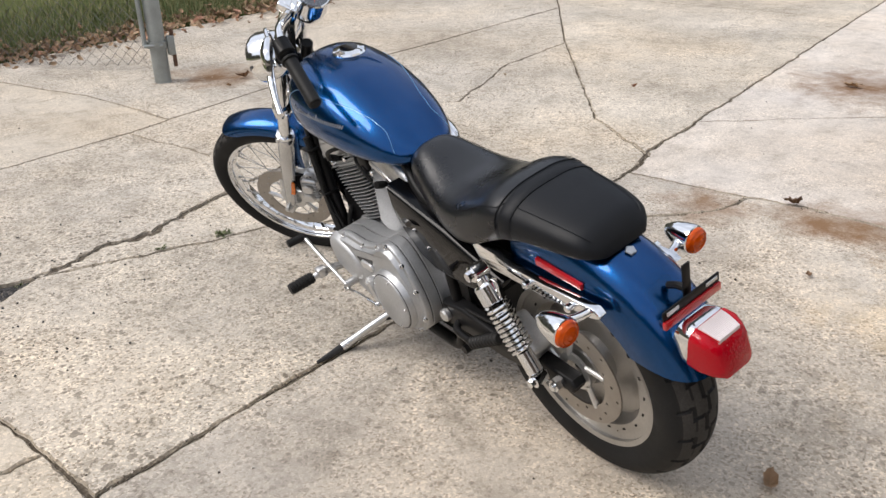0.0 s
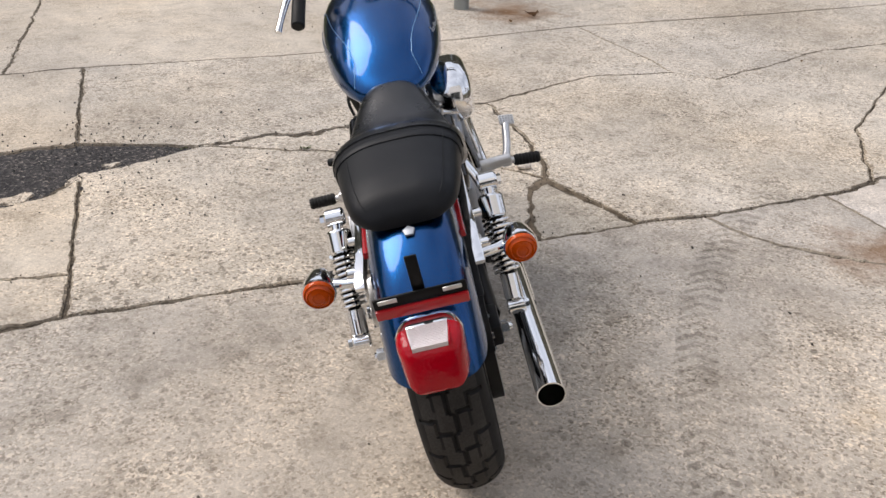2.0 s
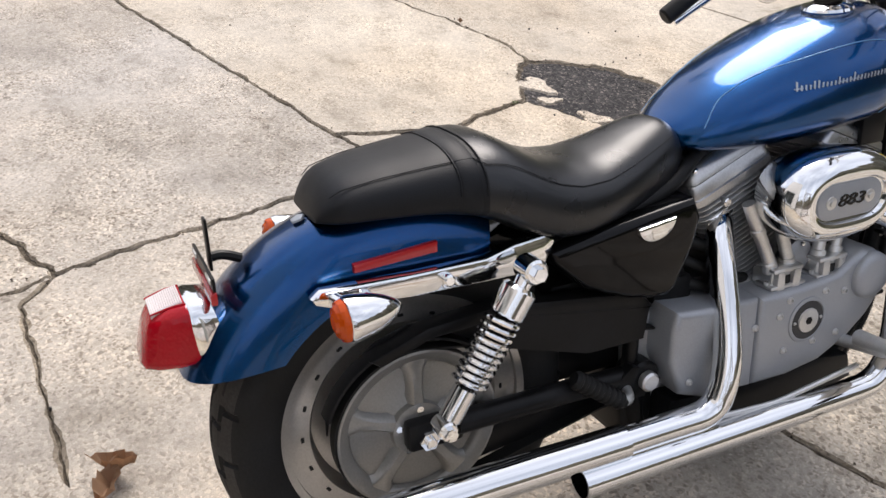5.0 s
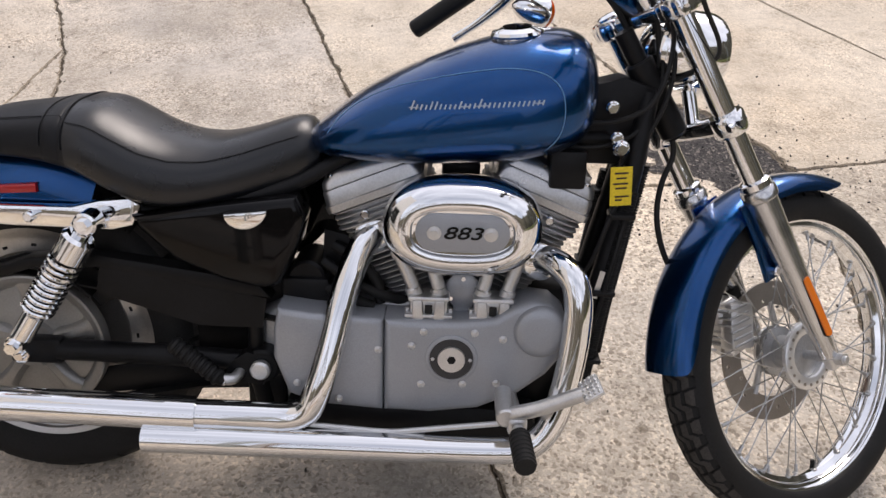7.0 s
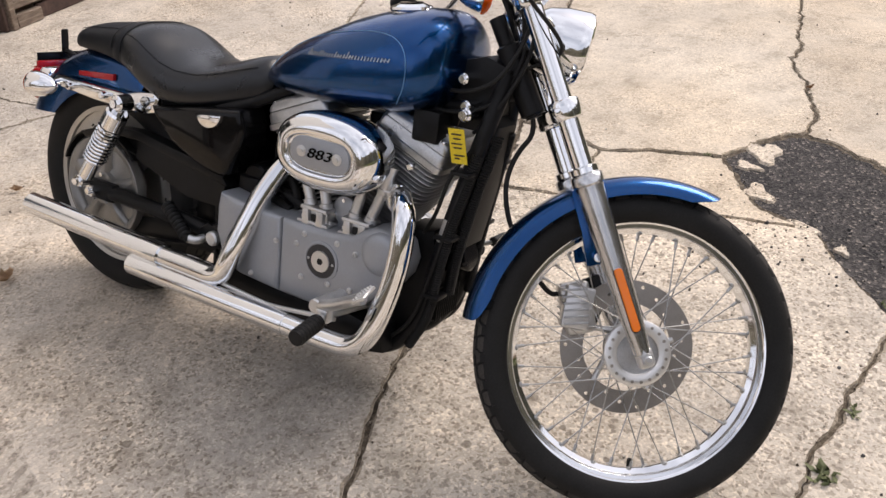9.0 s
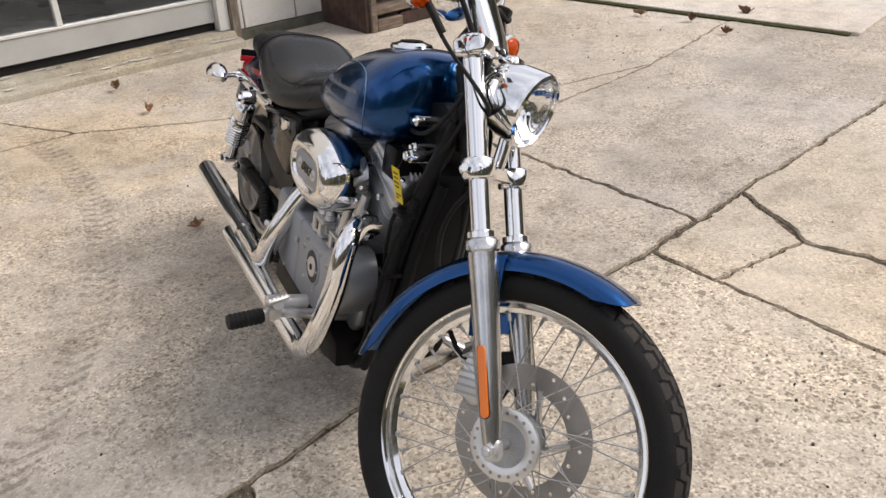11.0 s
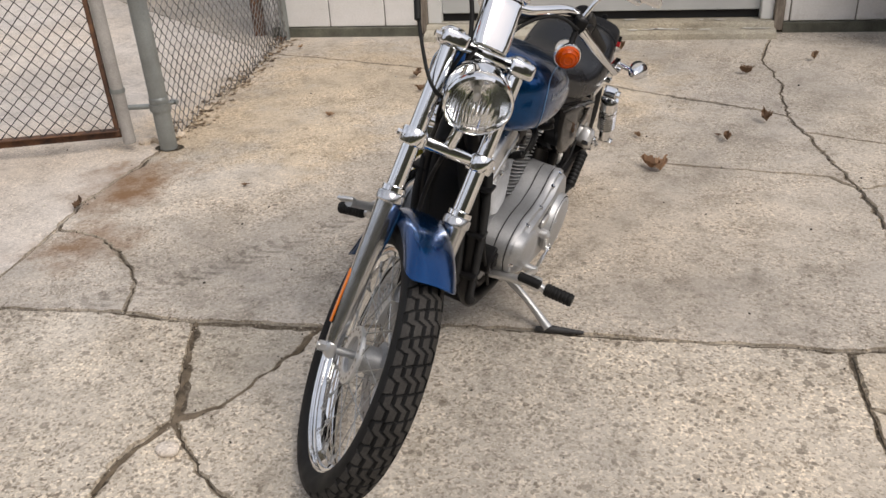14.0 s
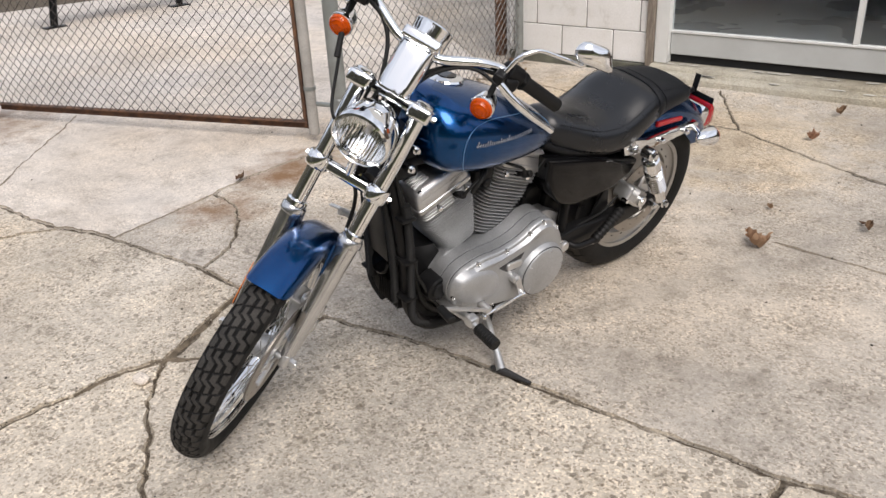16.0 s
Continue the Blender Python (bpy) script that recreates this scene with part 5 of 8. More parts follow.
part("brake_disc", rotor(FA, -0.055, 0.146), ROTOR, front_wheel, "drilled steel front brake disc", S)
rotor_arms(FA, -0.055, 0.146, front_wheel, S)
spokes = {}
for k in range(40):
    sx = 1 if k % 2 else -1
    cross = 1 if (k // 2) % 2 else -1
    grp = (sx, cross)
    if grp not in spokes:
        p0 = Vector((sx * 0.034, 0.052 * math.cos(cross * 0.95), 0.052 * math.sin(cross * 0.95)))
        p1 = Vector((sx * 0.006, 0.262, 0))
        bm = join(rod(p0, p1, 0.0014, 6), rod(p1 + (p0 - p1).normalized() * 0.030, p1 + (p0 - p1).normalized() * 0.010, 0.0036, 6), lathe([(0, 0.0070), (0.003, 0.0066), (0.005, 0.0040)], Vector((sx * 0.006, 0.2505, 0)), (0, -1, 0), 10))
        spokes[grp] = part("spoke", bm, SPOKE, front_wheel)
        spokes[grp].matrix_basis = S @ Matrix.Translation(FA) @ Matrix.Rotation(2 * math.pi * k / 40, 4, 'X')
    else:
        again(spokes[grp], S @ Matrix.Translation(FA) @ Matrix.Rotation(2 * math.pi * k / 40, 4, 'X'))
part("valve", rod(FA + Vector((0.0, 0.04, -0.254)), FA + Vector((0.006, 0.037, -0.226)), 0.0045, 8), GRIP, front_wheel, "", S)

for sx in (-1, 1):
    fk = part("fork_leg", lathe([(0, 0.030), (0.004, 0.033), (0.020, 0.033), (0.024, 0.029), (0.036, 0.0285), (0.16, 0.0260), (0.28, 0.0235), (0.345, 0.0205), (0.378, 0.018), (0.384, 0.012)], fork_at(sx, 0.648), -FORK, 28), FORKALU, bike, "brushed aluminium lower fork leg", S)
    part("fork_tube", rod(fork_at(sx, 0.640), fork_at(sx, 0.965), 0.0205, 24), CHROME, fk, "chrome fork tube", S)
    part("dust_cap", lathe([(0, 0.026), (0.003, 0.0285), (0.014, 0.0285), (0.017, 0.022)], fork_at(sx, 0.648), FORK, 28), CHROME, fk, "", S)
    part("axle_clamp", join(box(sx * 0.087, FA.y, FA.z, 0.026, 0.036, 0.044, 0.010, 3, Matrix.Rotation(SLOPE, 4, 'X')), rod((sx * 0.095, FA.y, FA.z), (sx * 0.116, FA.y, FA.z), 0.013, 6), rod((sx * 0.114, FA.y, FA.z), (sx * 0.121, FA.y, FA.z), 0.008, 14, bev=0.002)), BRUSHED, fk, "", S)
    mid = fork_at(sx, 0.420) + Vector((0.0228 if sx > 0 else -0.0160, 0, 0)) + Vector((0, -0.016, -0.009)) * (1 if sx < 0 else 0.1)
    part("reflector", loft([[(mid + FORK * v + Vector((sx * h, 0, 0)) + Vector((0, math.cos(SLOPE), math.sin(SLOPE))) * w * s) for v, w in [(p[1], p[0]) for p in rounded(0.017, 0.132 if sx > 0 else 0.07, 0.007, 4)]] for h, s in ((-0.006, 1.0), (0.002, 1.0), (0.0035, 0.8))]), ORANGE, fk, "long orange side reflector", S)
    part("reflector_rim", loft([[(mid + FORK * v + Vector((sx * h, 0, 0)) + Vector((0, math.cos(SLOPE), math.sin(SLOPE))) * w) for v, w in [(p[1], p[0]) for p in rounded(0.020, 0.136 if sx > 0 else 0.074, 0.008, 4)]] for h in (-0.007, 0.0005)]), SATINBLACK, fk, "", S)


def yoke(z, thick, name, label):
    a, b = fork_at(-1, z), fork_at(1, z)
    mm = Matrix.Translation((0, a.y, z)) @ Matrix.Rotation(SLOPE, 4, 'X')
    bms = [box(0, -0.004, 0, 0.150, 0.036, thick * 0.75, 0.008, 3)]
    if name == "upper_yoke":
        bms += [box(sx * FORK_X, 0.004, 0, 0.062, 0.066, thick, 0.009, 3) for sx in (-1, 1)]
    for sx in (-1, 1):
        bms.append(lathe([(-thick / 2, 0.029), (-thick / 2 + 0.004, 0.032), (thick / 2 - 0.004, 0.032), (thick / 2, 0.029)], (sx * FORK_X, 0, 0), (0, 0, 1), 28))
        bms.append(rod((sx * (FORK_X + 0.02), 0.018, 0), (sx * (FORK_X + 0.02), -0.028, 0), 0.009, 12, bev=0.002))
        bms.append(rod((sx * (FORK_X + 0.030), -0.010, 0), (sx * (FORK_X + 0.040), -0.010, 0), 0.008, 6))
    b = join(*bms)
    return part(name, b, CHROME, bike, label, S @ mm)


yoke(0.764, 0.040, "lower_yoke", "chrome lower fork yoke")
uy = yoke(0.966, 0.038, "upper_yoke", "chrome upper fork yoke")
for sx in (-1, 1):
    part("fork_cap", lathe([(0, 0.024), (0.006, 0.024), (0.010, 0.018), (0.012, 0.0)], fork_at(sx, 0.981), FORK, 24), CHROME, uy, "", S)
part("steering_stem", rod(PIVOT - AXIS * 0.06, PIVOT + AXIS * 0.16, 0.018, 16), SATINBLACK, bike, "", S)
# riser cover and speedometer
RISE = Vector((0, -0.68, 0.733)).normalized()
base = Vector((0, 1.146, 0.978))


def riser_ring(d, w, dep):
    side_v = Vector((1, 0, 0))
    fwd = Vector((0, 0.714, 0.70))
    return [base + RISE * d + side_v * px + fwd * py for px, py in rounded(w, dep, 0.0235, 7)]


part("riser_cover", loft([riser_ring(0.0, 0.086, 0.05), riser_ring(0.02, 0.090, 0.054), riser_ring(0.10, 0.094, 0.056), riser_ring(0.150, 0.096, 0.058), riser_ring(0.158, 0.088, 0.05)]), CHROME, bike, "tall chrome handlebar riser cover", S)
face_up = Matrix(((1, 0, 0), (0, 0.714, RISE.y), (0, 0.70, RISE.z))).to_4x4()
rc = bpy.data.objects["riser_cover"]
for d, w, h in ((0.122, 0.070, 0.004),):
    # black bar painting a dark reflection across the chrome
    part("recess", box(0, 0.0275, 0, w, 0.006, h, 0.003, 2), GLOSSBLACK, rc, "", S @ Matrix.Translation(base + RISE * d) @ face_up)
part("riser_clamp", box(0, 0.004, 0, 0.104, 0.064, 0.030, 0.008, 3), CHROME, rc, "chrome bar clamp", S @ Matrix.Translation(base + RISE * 0.142) @ face_up)
for sx in (-1, 1):
    part("clamp_slot", box(sx * 0.034, 0.0150, 0, 0.040, 0.004, 0.009, 0.002), GLOSSBLACK, uy, "", S @ Matrix.Translation((0, fork_at(1, 0.966).y, 0.966)) @ Matrix.Rotation(SLOPE, 4, 'X'))
sp_c, sp_n = Vector((0, 0.998, 1.072)), Vector((0, -0.66, 0.75)).normalized()
sp = part("speedometer", lathe([(-0.060, 0.0), (-0.058, 0.030), (-0.045, 0.044), (-0.02, 0.050), (0.020, 0.052), (0.026, 0.053), (0.030, 0.050), (0.028, 0.046), (0.022, 0.045), (0.022, 0.0)], sp_c, sp_n, 44), CHROME, bike, "chrome speedometer can", S)
part("dial", lathe([(0.0225, 0.045), (0.0235, 0.045), (0.0235, 0.0)], sp_c, sp_n, 40), DIAL, sp, "dark dial face", S)
u_, v_, d_ = frame_of(sp_n)
for k in range(19):
    a = radians(-130 + 260 * k / 18)
    q = sp_c + sp_n * 0.0242 + (Vector((1, 0, 0)) * math.sin(a) + sp_n.cross(Vector((1, 0, 0))) * math.cos(a)) * 0.038
    part("tick", rod(q, q + (sp_c + sp_n * 0.0242 - q).normalized() * 0.006, 0.0007, 4), LOGO, sp, "", S)
part("needle", rod(sp_c + sp_n * 0.025, sp_c + sp_n * 0.025 + Vector((-0.022, -0.012, -0.012)), 0.0009, 5), AMBER, sp, "", S)
part("cover_glass", lathe([(0.027, 0.046), (0.029, 0.03), (0.030, 0.0)], sp_c, sp_n, 40), GLASS, sp, "", S).visible_shadow = False
# handlebar
for sx in (-1, 1):
    hb = part("handlebar", tube([(0, 1.060, 1.068), (sx * 0.055, 1.060, 1.068), (sx * 0.095, 1.046, 1.082), (sx * 0.160, 1.015, 1.102), (sx * 0.225, 0.975, 1.088), (sx * 0.350, 0.868, 1.010)], 0.0128, 16, 0.04, 8), CHROME, bike, "chrome handlebar", S)
    g0, g1 = Vector((sx * 0.252, 0.952, 1.071)), Vector((sx * 0.361, 0.859, 1.003))
    part("grip", join(rod(g0, g1, 0.0185, 20, bev=0.004), lathe([(0, 0.024), (0.006, 0.024), (0.008, 0.0185)], g0, g1 - g0, 20)), GRIP, hb, "black rubber grip", S)
    h0 = Vector((sx * 0.228, 0.973, 1.086))
    dgr = (g1 - g0).normalized()
    part("switch_housing", join(lathe([(-0.030, 0.020), (-0.026, 0.026), (0.018, 0.027), (0.022, 0.022)], h0, dgr, 20), box(h0.x, h0.y + 0.022, h0.z - 0.012, 0.040, 0.040, 0.035, 0.008, 3, Matrix.Rotation(-sx * 0.75, 4, 'Z'))), SATINBLACK, hb, "black switch housing", S)
    part("lever_perch", box(sx * 0.205, 1.012, 1.088, 0.030, 0.050, 0.030, 0.007, 3), SATINBLACK, hb, "", S)
    part("lever", tube([(sx * 0.212, 1.030, 1.078), (sx * 0.262, 1.026, 1.054), (sx * 0.325, 1.000, 1.024), (sx * 0.382, 0.966, 0.998)], 0.006, 10, 0.03, 5, False, [(0, 0.013), (0.35, 0.0115), (0.7, 0.009), (0.92, 0.007), (0.95, 0.0105), (1, 0.0095)]), CHROME, hb, "polished hand lever", S)
    c = Vector((sx * 0.204, 1.048, 1.020))
    fs = part("turn_signal", lathe([(-0.052, 0.0), (-0.050, 0.005), (-0.042, 0.013), (-0.029, 0.021), (-0.013, 0.0275), (0.006, 0.031), (0.017, 0.033), (0.021, 0.032), (0.022, 0.030), (0.022, 0.0)], c, (0, 1, -0.12), 32), CHROME, bike, "chrome bullet front turn signal with amber lens", S)
    part("lens", lathe([(0.020, 0.030), (0.028, 0.0285), (0.031, 0.0265), (0.0295, 0.025), (0.036, 0.020), (0.0345, 0.018), (0.039, 0.010), (0.0375, 0.008), (0.040, 0.0)], c, (0, 1, -0.12), 32), AMBER, fs, "amber lens", S)
    part("stalk", rod(c + Vector((0, -0.008, 0.025)), (sx * 0.203, 1.020, 1.080), 0.008, 12), SATINBLACK, fs, "", S)
# master cylinder on the right, mirror on the left
part("master_cylinder", join(box(0.190, 1.040, 1.108, 0.060, 0.045, 0.034, 0.008, 3), box(0.190, 1.040, 1.128, 0.064, 0.049, 0.008, 0.003)), SATINBLACK, bike, "black brake master cylinder", S)
mc = Vector((-0.376, 0.876, 1.192))
mi = part("mirror", tube([(-0.210, 1.005, 1.098), (-0.222, 0.992, 1.150), (-0.255, 0.962, 1.176), (-0.345, 0.900, 1.160), (-0.366, 0.892, 1.158), (-0.368, 0.890, 1.178)], 0.0058, 12, 0.02, 6), CHROME, bike, "chrome rear-view mirror", S)
mshape = [(px * (1 + 0.22 * py / 0.04) - 0.018 * max(0.0, py / 0.04), py + 0.10 * abs(min(0.0, px))) for px, py in rounded(0.118, 0.066, 0.028, 6)]
mM = Matrix.Translation(mc) @ Matrix.Rotation(radians(24), 4, 'Z') @ Matrix.Rotation(radians(-68), 4, 'X') @ Matrix.Scale(0.86, 4)
part("mirror_shell", loft([[Vector((x * s, y * s, z)) for x, y in mshape] for z, s in ((-0.004, 1.0), (0.004, 1.0), (0.012, 0.9), (0.020, 0.62), (0.024, 0.25))]), CHROME, mi, "chrome mirror back", S @ mM)
part("mirror_glass", loft([[Vector((x * 0.93, y * 0.93, z)) for x, y in mshape] for z in (-0.0055, -0.0035)]), CHROME, mi, "mirror glass", S @ mM)

# headlamp
hc, hn = Vector((0, 1.252, 0.908)), Vector((0, 1, -0.10)).normalized()
hl = part("headlamp", lathe([(-0.105, 0.0), (-0.102, 0.022), (-0.088, 0.045), (-0.060, 0.064), (-0.025, 0.074), (0.010, 0.0775), (0.022, 0.0785), (0.030, 0.077), (0.034, 0.072), (0.030, 0.0695), (0.017, 0.0690), (-0.010, 0.056), (-0.034, 0.034), (-0.052, 0.0)], hc, hn, 56), CHROME, bike, "chrome bullet headlamp", S)
bowl = lathe([(-0.046 + 0.066 * (q / 45) ** 2, 0.068 * q / 45) for q in range(45, 3, -1)] + [(-0.0475 + 0.066 * (q / 45) ** 2, 0.068 * q / 45) for q in range(4, 46)], hc, hn, 240, True)
for v in bowl.verts:                          # upright flutes, staggered above and below the middle
    up_z = (v.co - hc).dot(Vector((0, 0.0995, 0.995)))
    f = 1.0 if up_z > 0 else 0.0
    v.co += hn * (0.0010 if up_z < 0.012 else 0.0003) * abs(math.sin((v.co.x + f * 0.004) * math.pi / 0.0085))
part("reflector_bowl", bowl, BOWL, hl, "mirrored fluted reflector bowl", S, 60)
part("bulb_shield", join(rod(hc - hn * 0.045, hc - hn * 0.006, 0.009, 16, bev=0.004)), BRUSHED, hl, "", S)
part("bulb_bar", box(0.0, 0, 0, 0.005, 0.005, 0.022, 0.002), SATINBLACK, hl, "", S @ Matrix.Translation(hc - hn * 0.012 + Vector((0.016, 0, -0.004))))
part("headlamp_lens", lathe([(0.0190, 0.0685), (0.0215, 0.0685), (0.029, 0.062), (0.036, 0.040), (0.039, 0.0), (0.0375, 0.0), (0.0345, 0.040), (0.0275, 0.0610)], hc, hn, 48, True), GLASS, hl, "clear headlamp glass", S).visible_shadow = False
part("headlamp_bracket", tube([(0, 1.246, 0.845), (0, 1.252, 0.80), (0, 1.255, 0.770)], 0.014, 12), CHROME, hl, "", S)

# front fender on its stays
ff = fender(FA, 0.369, 0.059, lambda s: radians(73 + 10 * s * s), lambda r, s: radians(179.5 - 9.0 * s ** 4), 0.040, 0.020, "front_fender", "blue metallic front fender", 40, S)
for sx in (-1, 1):
    part("fender_stay", prism([(1.305, 0.612), (1.372, 0.640), (1.392, 0.565), (1.400, 0.480), (1.368, 0.468), (1.345, 0.53)], sx * 0.057, sx * 0.064, 0.002), PAINT, ff, "blue fender stay", S)
    for y, z in ((1.384, 0.490), (1.372, 0.548)):
        part("bolt", rod((sx * 0.060, y, z), (sx * 0.078, y, z), 0.009, 12, bev=0.002), CHROME, ff, "", S)
# front caliper behind the left leg
fc = part("front_caliper", join(box(-0.062, 1.390, 0.374, 0.052, 0.068, 0.115, 0.012, 3, Matrix.Rotation(radians(22), 4, 'X')), rod((-0.085, 1.380, 0.397), (-0.105, 1.380, 0.397), 0.021, 20, bev=0.004), rod((-0.085, 1.400, 0.350), (-0.105, 1.400, 0.350), 0.021, 20, bev=0.004), box(-0.03, 1.385, 0.377, 0.034, 0.062, 0.092, 0.006)), BRUSHED, bike, "silver front brake caliper", S)
for k in range(6):
    part("caliper_rib", box(-0.052, 1.370 + k * 0.0035, 0.414 - k * 0.014, 0.082, 0.054, 0.005, 0.001, 1, Matrix.Rotation(radians(14), 4, 'X')), ALU, fc, "", S)
part("brake_hose", tube([(-0.075, 1.375, 0.42), (-0.055, 1.335, 0.385), (-0.045, 1.29, 0.42), (-0.04, 1.21, 0.515), (-0.03, 1.180, 0.60), (-0.02, 1.19, 0.67), (-0.01, 1.225, 0.725), (0.0, 1.17, 0.82), (0.035, 1.15, 0.95), (0.065, 1.08, 1.04), (0.11, 1.045, 1.085), (0.175, 1.03, 1.10)], 0.0055, 10, 0.06), GRIP, fc, "black brake hose", S)
part("caliper_bracket", prism([(1.372, 0.425), (1.425, 0.455), (1.452, 0.400), (1.440, 0.340), (1.405, 0.335), (1.398, 0.400)], -0.070, -0.058, 0.003), SATINBLACK, fc, "black caliper bracket", S)
# cables: the upper ends follow the turned bars, the lower ends the frame
def cable(turned, fixed, r=0.0045, label="black control cable"):
    return part("cable", tube([S @ Vector(p) for p in turned] + [Vector(p) for p in fixed], r, 10, 0.06), GRIP, bike, label)


cable([(-0.205, 1.035, 1.076), (-0.150, 1.034, 1.088), (-0.09, 1.058, 1.068), (-0.035, 1.095, 1.010), (-0.025, 1.145, 0.920)], [(-0.070, 1.145, 0.80), (-0.085, 1.115, 0.66), (-0.100, 1.06, 0.42), (-0.10, 1.0, 0.33)])
cable([(-0.212, 1.000, 1.080), (-0.155, 1.016, 1.085), (-0.09, 1.042, 1.064), (-0.030, 1.080, 1.020), (-0.020, 1.130, 0.94)], [(-0.030, 1.150, 0.84), (-0.035, 1.135, 0.74)], 0.0055)
cable([(0.03, 1.16, 0.98), (0.050, 1.180, 0.88)], [(0.050, 1.165, 0.78), (0.05, 1.10, 0.70)])
cable([(0.01, 1.15, 0.97), (0.030, 1.170, 0.88)], [(0.045, 1.15, 0.77), (0.07, 1.06, 0.735), (0.06, 0.98, 0.74)])
cable([(0.05, 1.155, 0.99), (0.060, 1.165, 0.91)], [(0.07, 1.155, 0.82), (0.075, 1.09, 0.785), (0.06, 1.0, 0.78)])
throttle = part("cable", tube([(0.215, 1.02, 1.06), (0.195, 1.07, 1.015), (0.160, 1.125, 0.952), (0.110, 1.225, 0.888), (0.070, 1.228, 0.866), (0.03, 1.19, 0.85), (0.0, 1.15, 0.83)], 0.0042, 10, 0.06), GRIP, bike, "black throttle cable", S)
part("cable_sleeve", tube([(0.212, 1.025, 1.055), (0.195, 1.07, 1.015), (0.170, 1.122, 0.966)], 0.0078, 10, 0.03), GRIP, throttle, "", S)

# yellow card tag hanging from the key switch
tagm = Matrix.Translation((0.112, 1.096, 0.694)) @ Matrix.Rotation(radians(14.5), 4, 'Y') @ Matrix.Rotation(radians(6), 4, 'X')
tag = part("price_tag", join(box(0, 0, -0.016, 0.0012, 0.038, 0.078, 0.0)), TAGYELLOW, bike, "yellow card tag with scrawled writing", tagm)
tag_bars = [(0.0, 0.011, 0.024), (0.0, 0.001, 0.018), (-0.001, -0.010, 0.026), (0.0, -0.019, 0.020), (0.002, -0.036, 0.025), (-0.004, -0.043, 0.012)]
for dy, dz, w in tag_bars:
    part("writing_bar", box(0.0010, dy, dz, 0.0006, w, 0.0035, 0.0), INK, tag, "", tagm)
part("tag_string", rod((0.103, 1.093, 0.735), (0.111, 1.090, 0.708), 0.0008, 5), INK, tag)


# ---------- ground materials ----------
def maths(m, op, a, b_=None, clamp=False):
    n, l, b = nodes_of(m)
    x = n.new("ShaderNodeMath")
    x.operation, x.use_clamp = op, clamp
    for i, v in enumerate((a, b_)):
        if v is None:
            continue
        if isinstance(v, (int, float)):
            x.inputs[i].default_value = v
        else:
            l.new(v, x.inputs[i])
    return x.outputs[0]


def voronoi(m, scale, pos, feature='F1'):
    n, l, b = nodes_of(m)
    v = n.new("ShaderNodeTexVoronoi")
    v.feature = feature
    v.inputs["Scale"].default_value = scale
    l.new(pos, v.inputs["Vector"])
    return v


def spot(m, pos, centre, radius, wobble):
    """1 at a place, fading to 0 at the radius, with a ragged edge."""
    n, l, b = nodes_of(m)
    d = n.new("ShaderNodeVectorMath")
    d.operation = 'DISTANCE'
    l.new(pos, d.inputs[0])
    d.inputs[1].default_value = centre
    f = maths(m, 'ADD', d.outputs["Value"], maths(m, 'MULTIPLY', maths(m, 'SUBTRACT', wobble, 0.5), radius * 2.2))
    return maths(m, 'SUBTRACT', 1.0, maths(m, 'DIVIDE', f, radius), True)


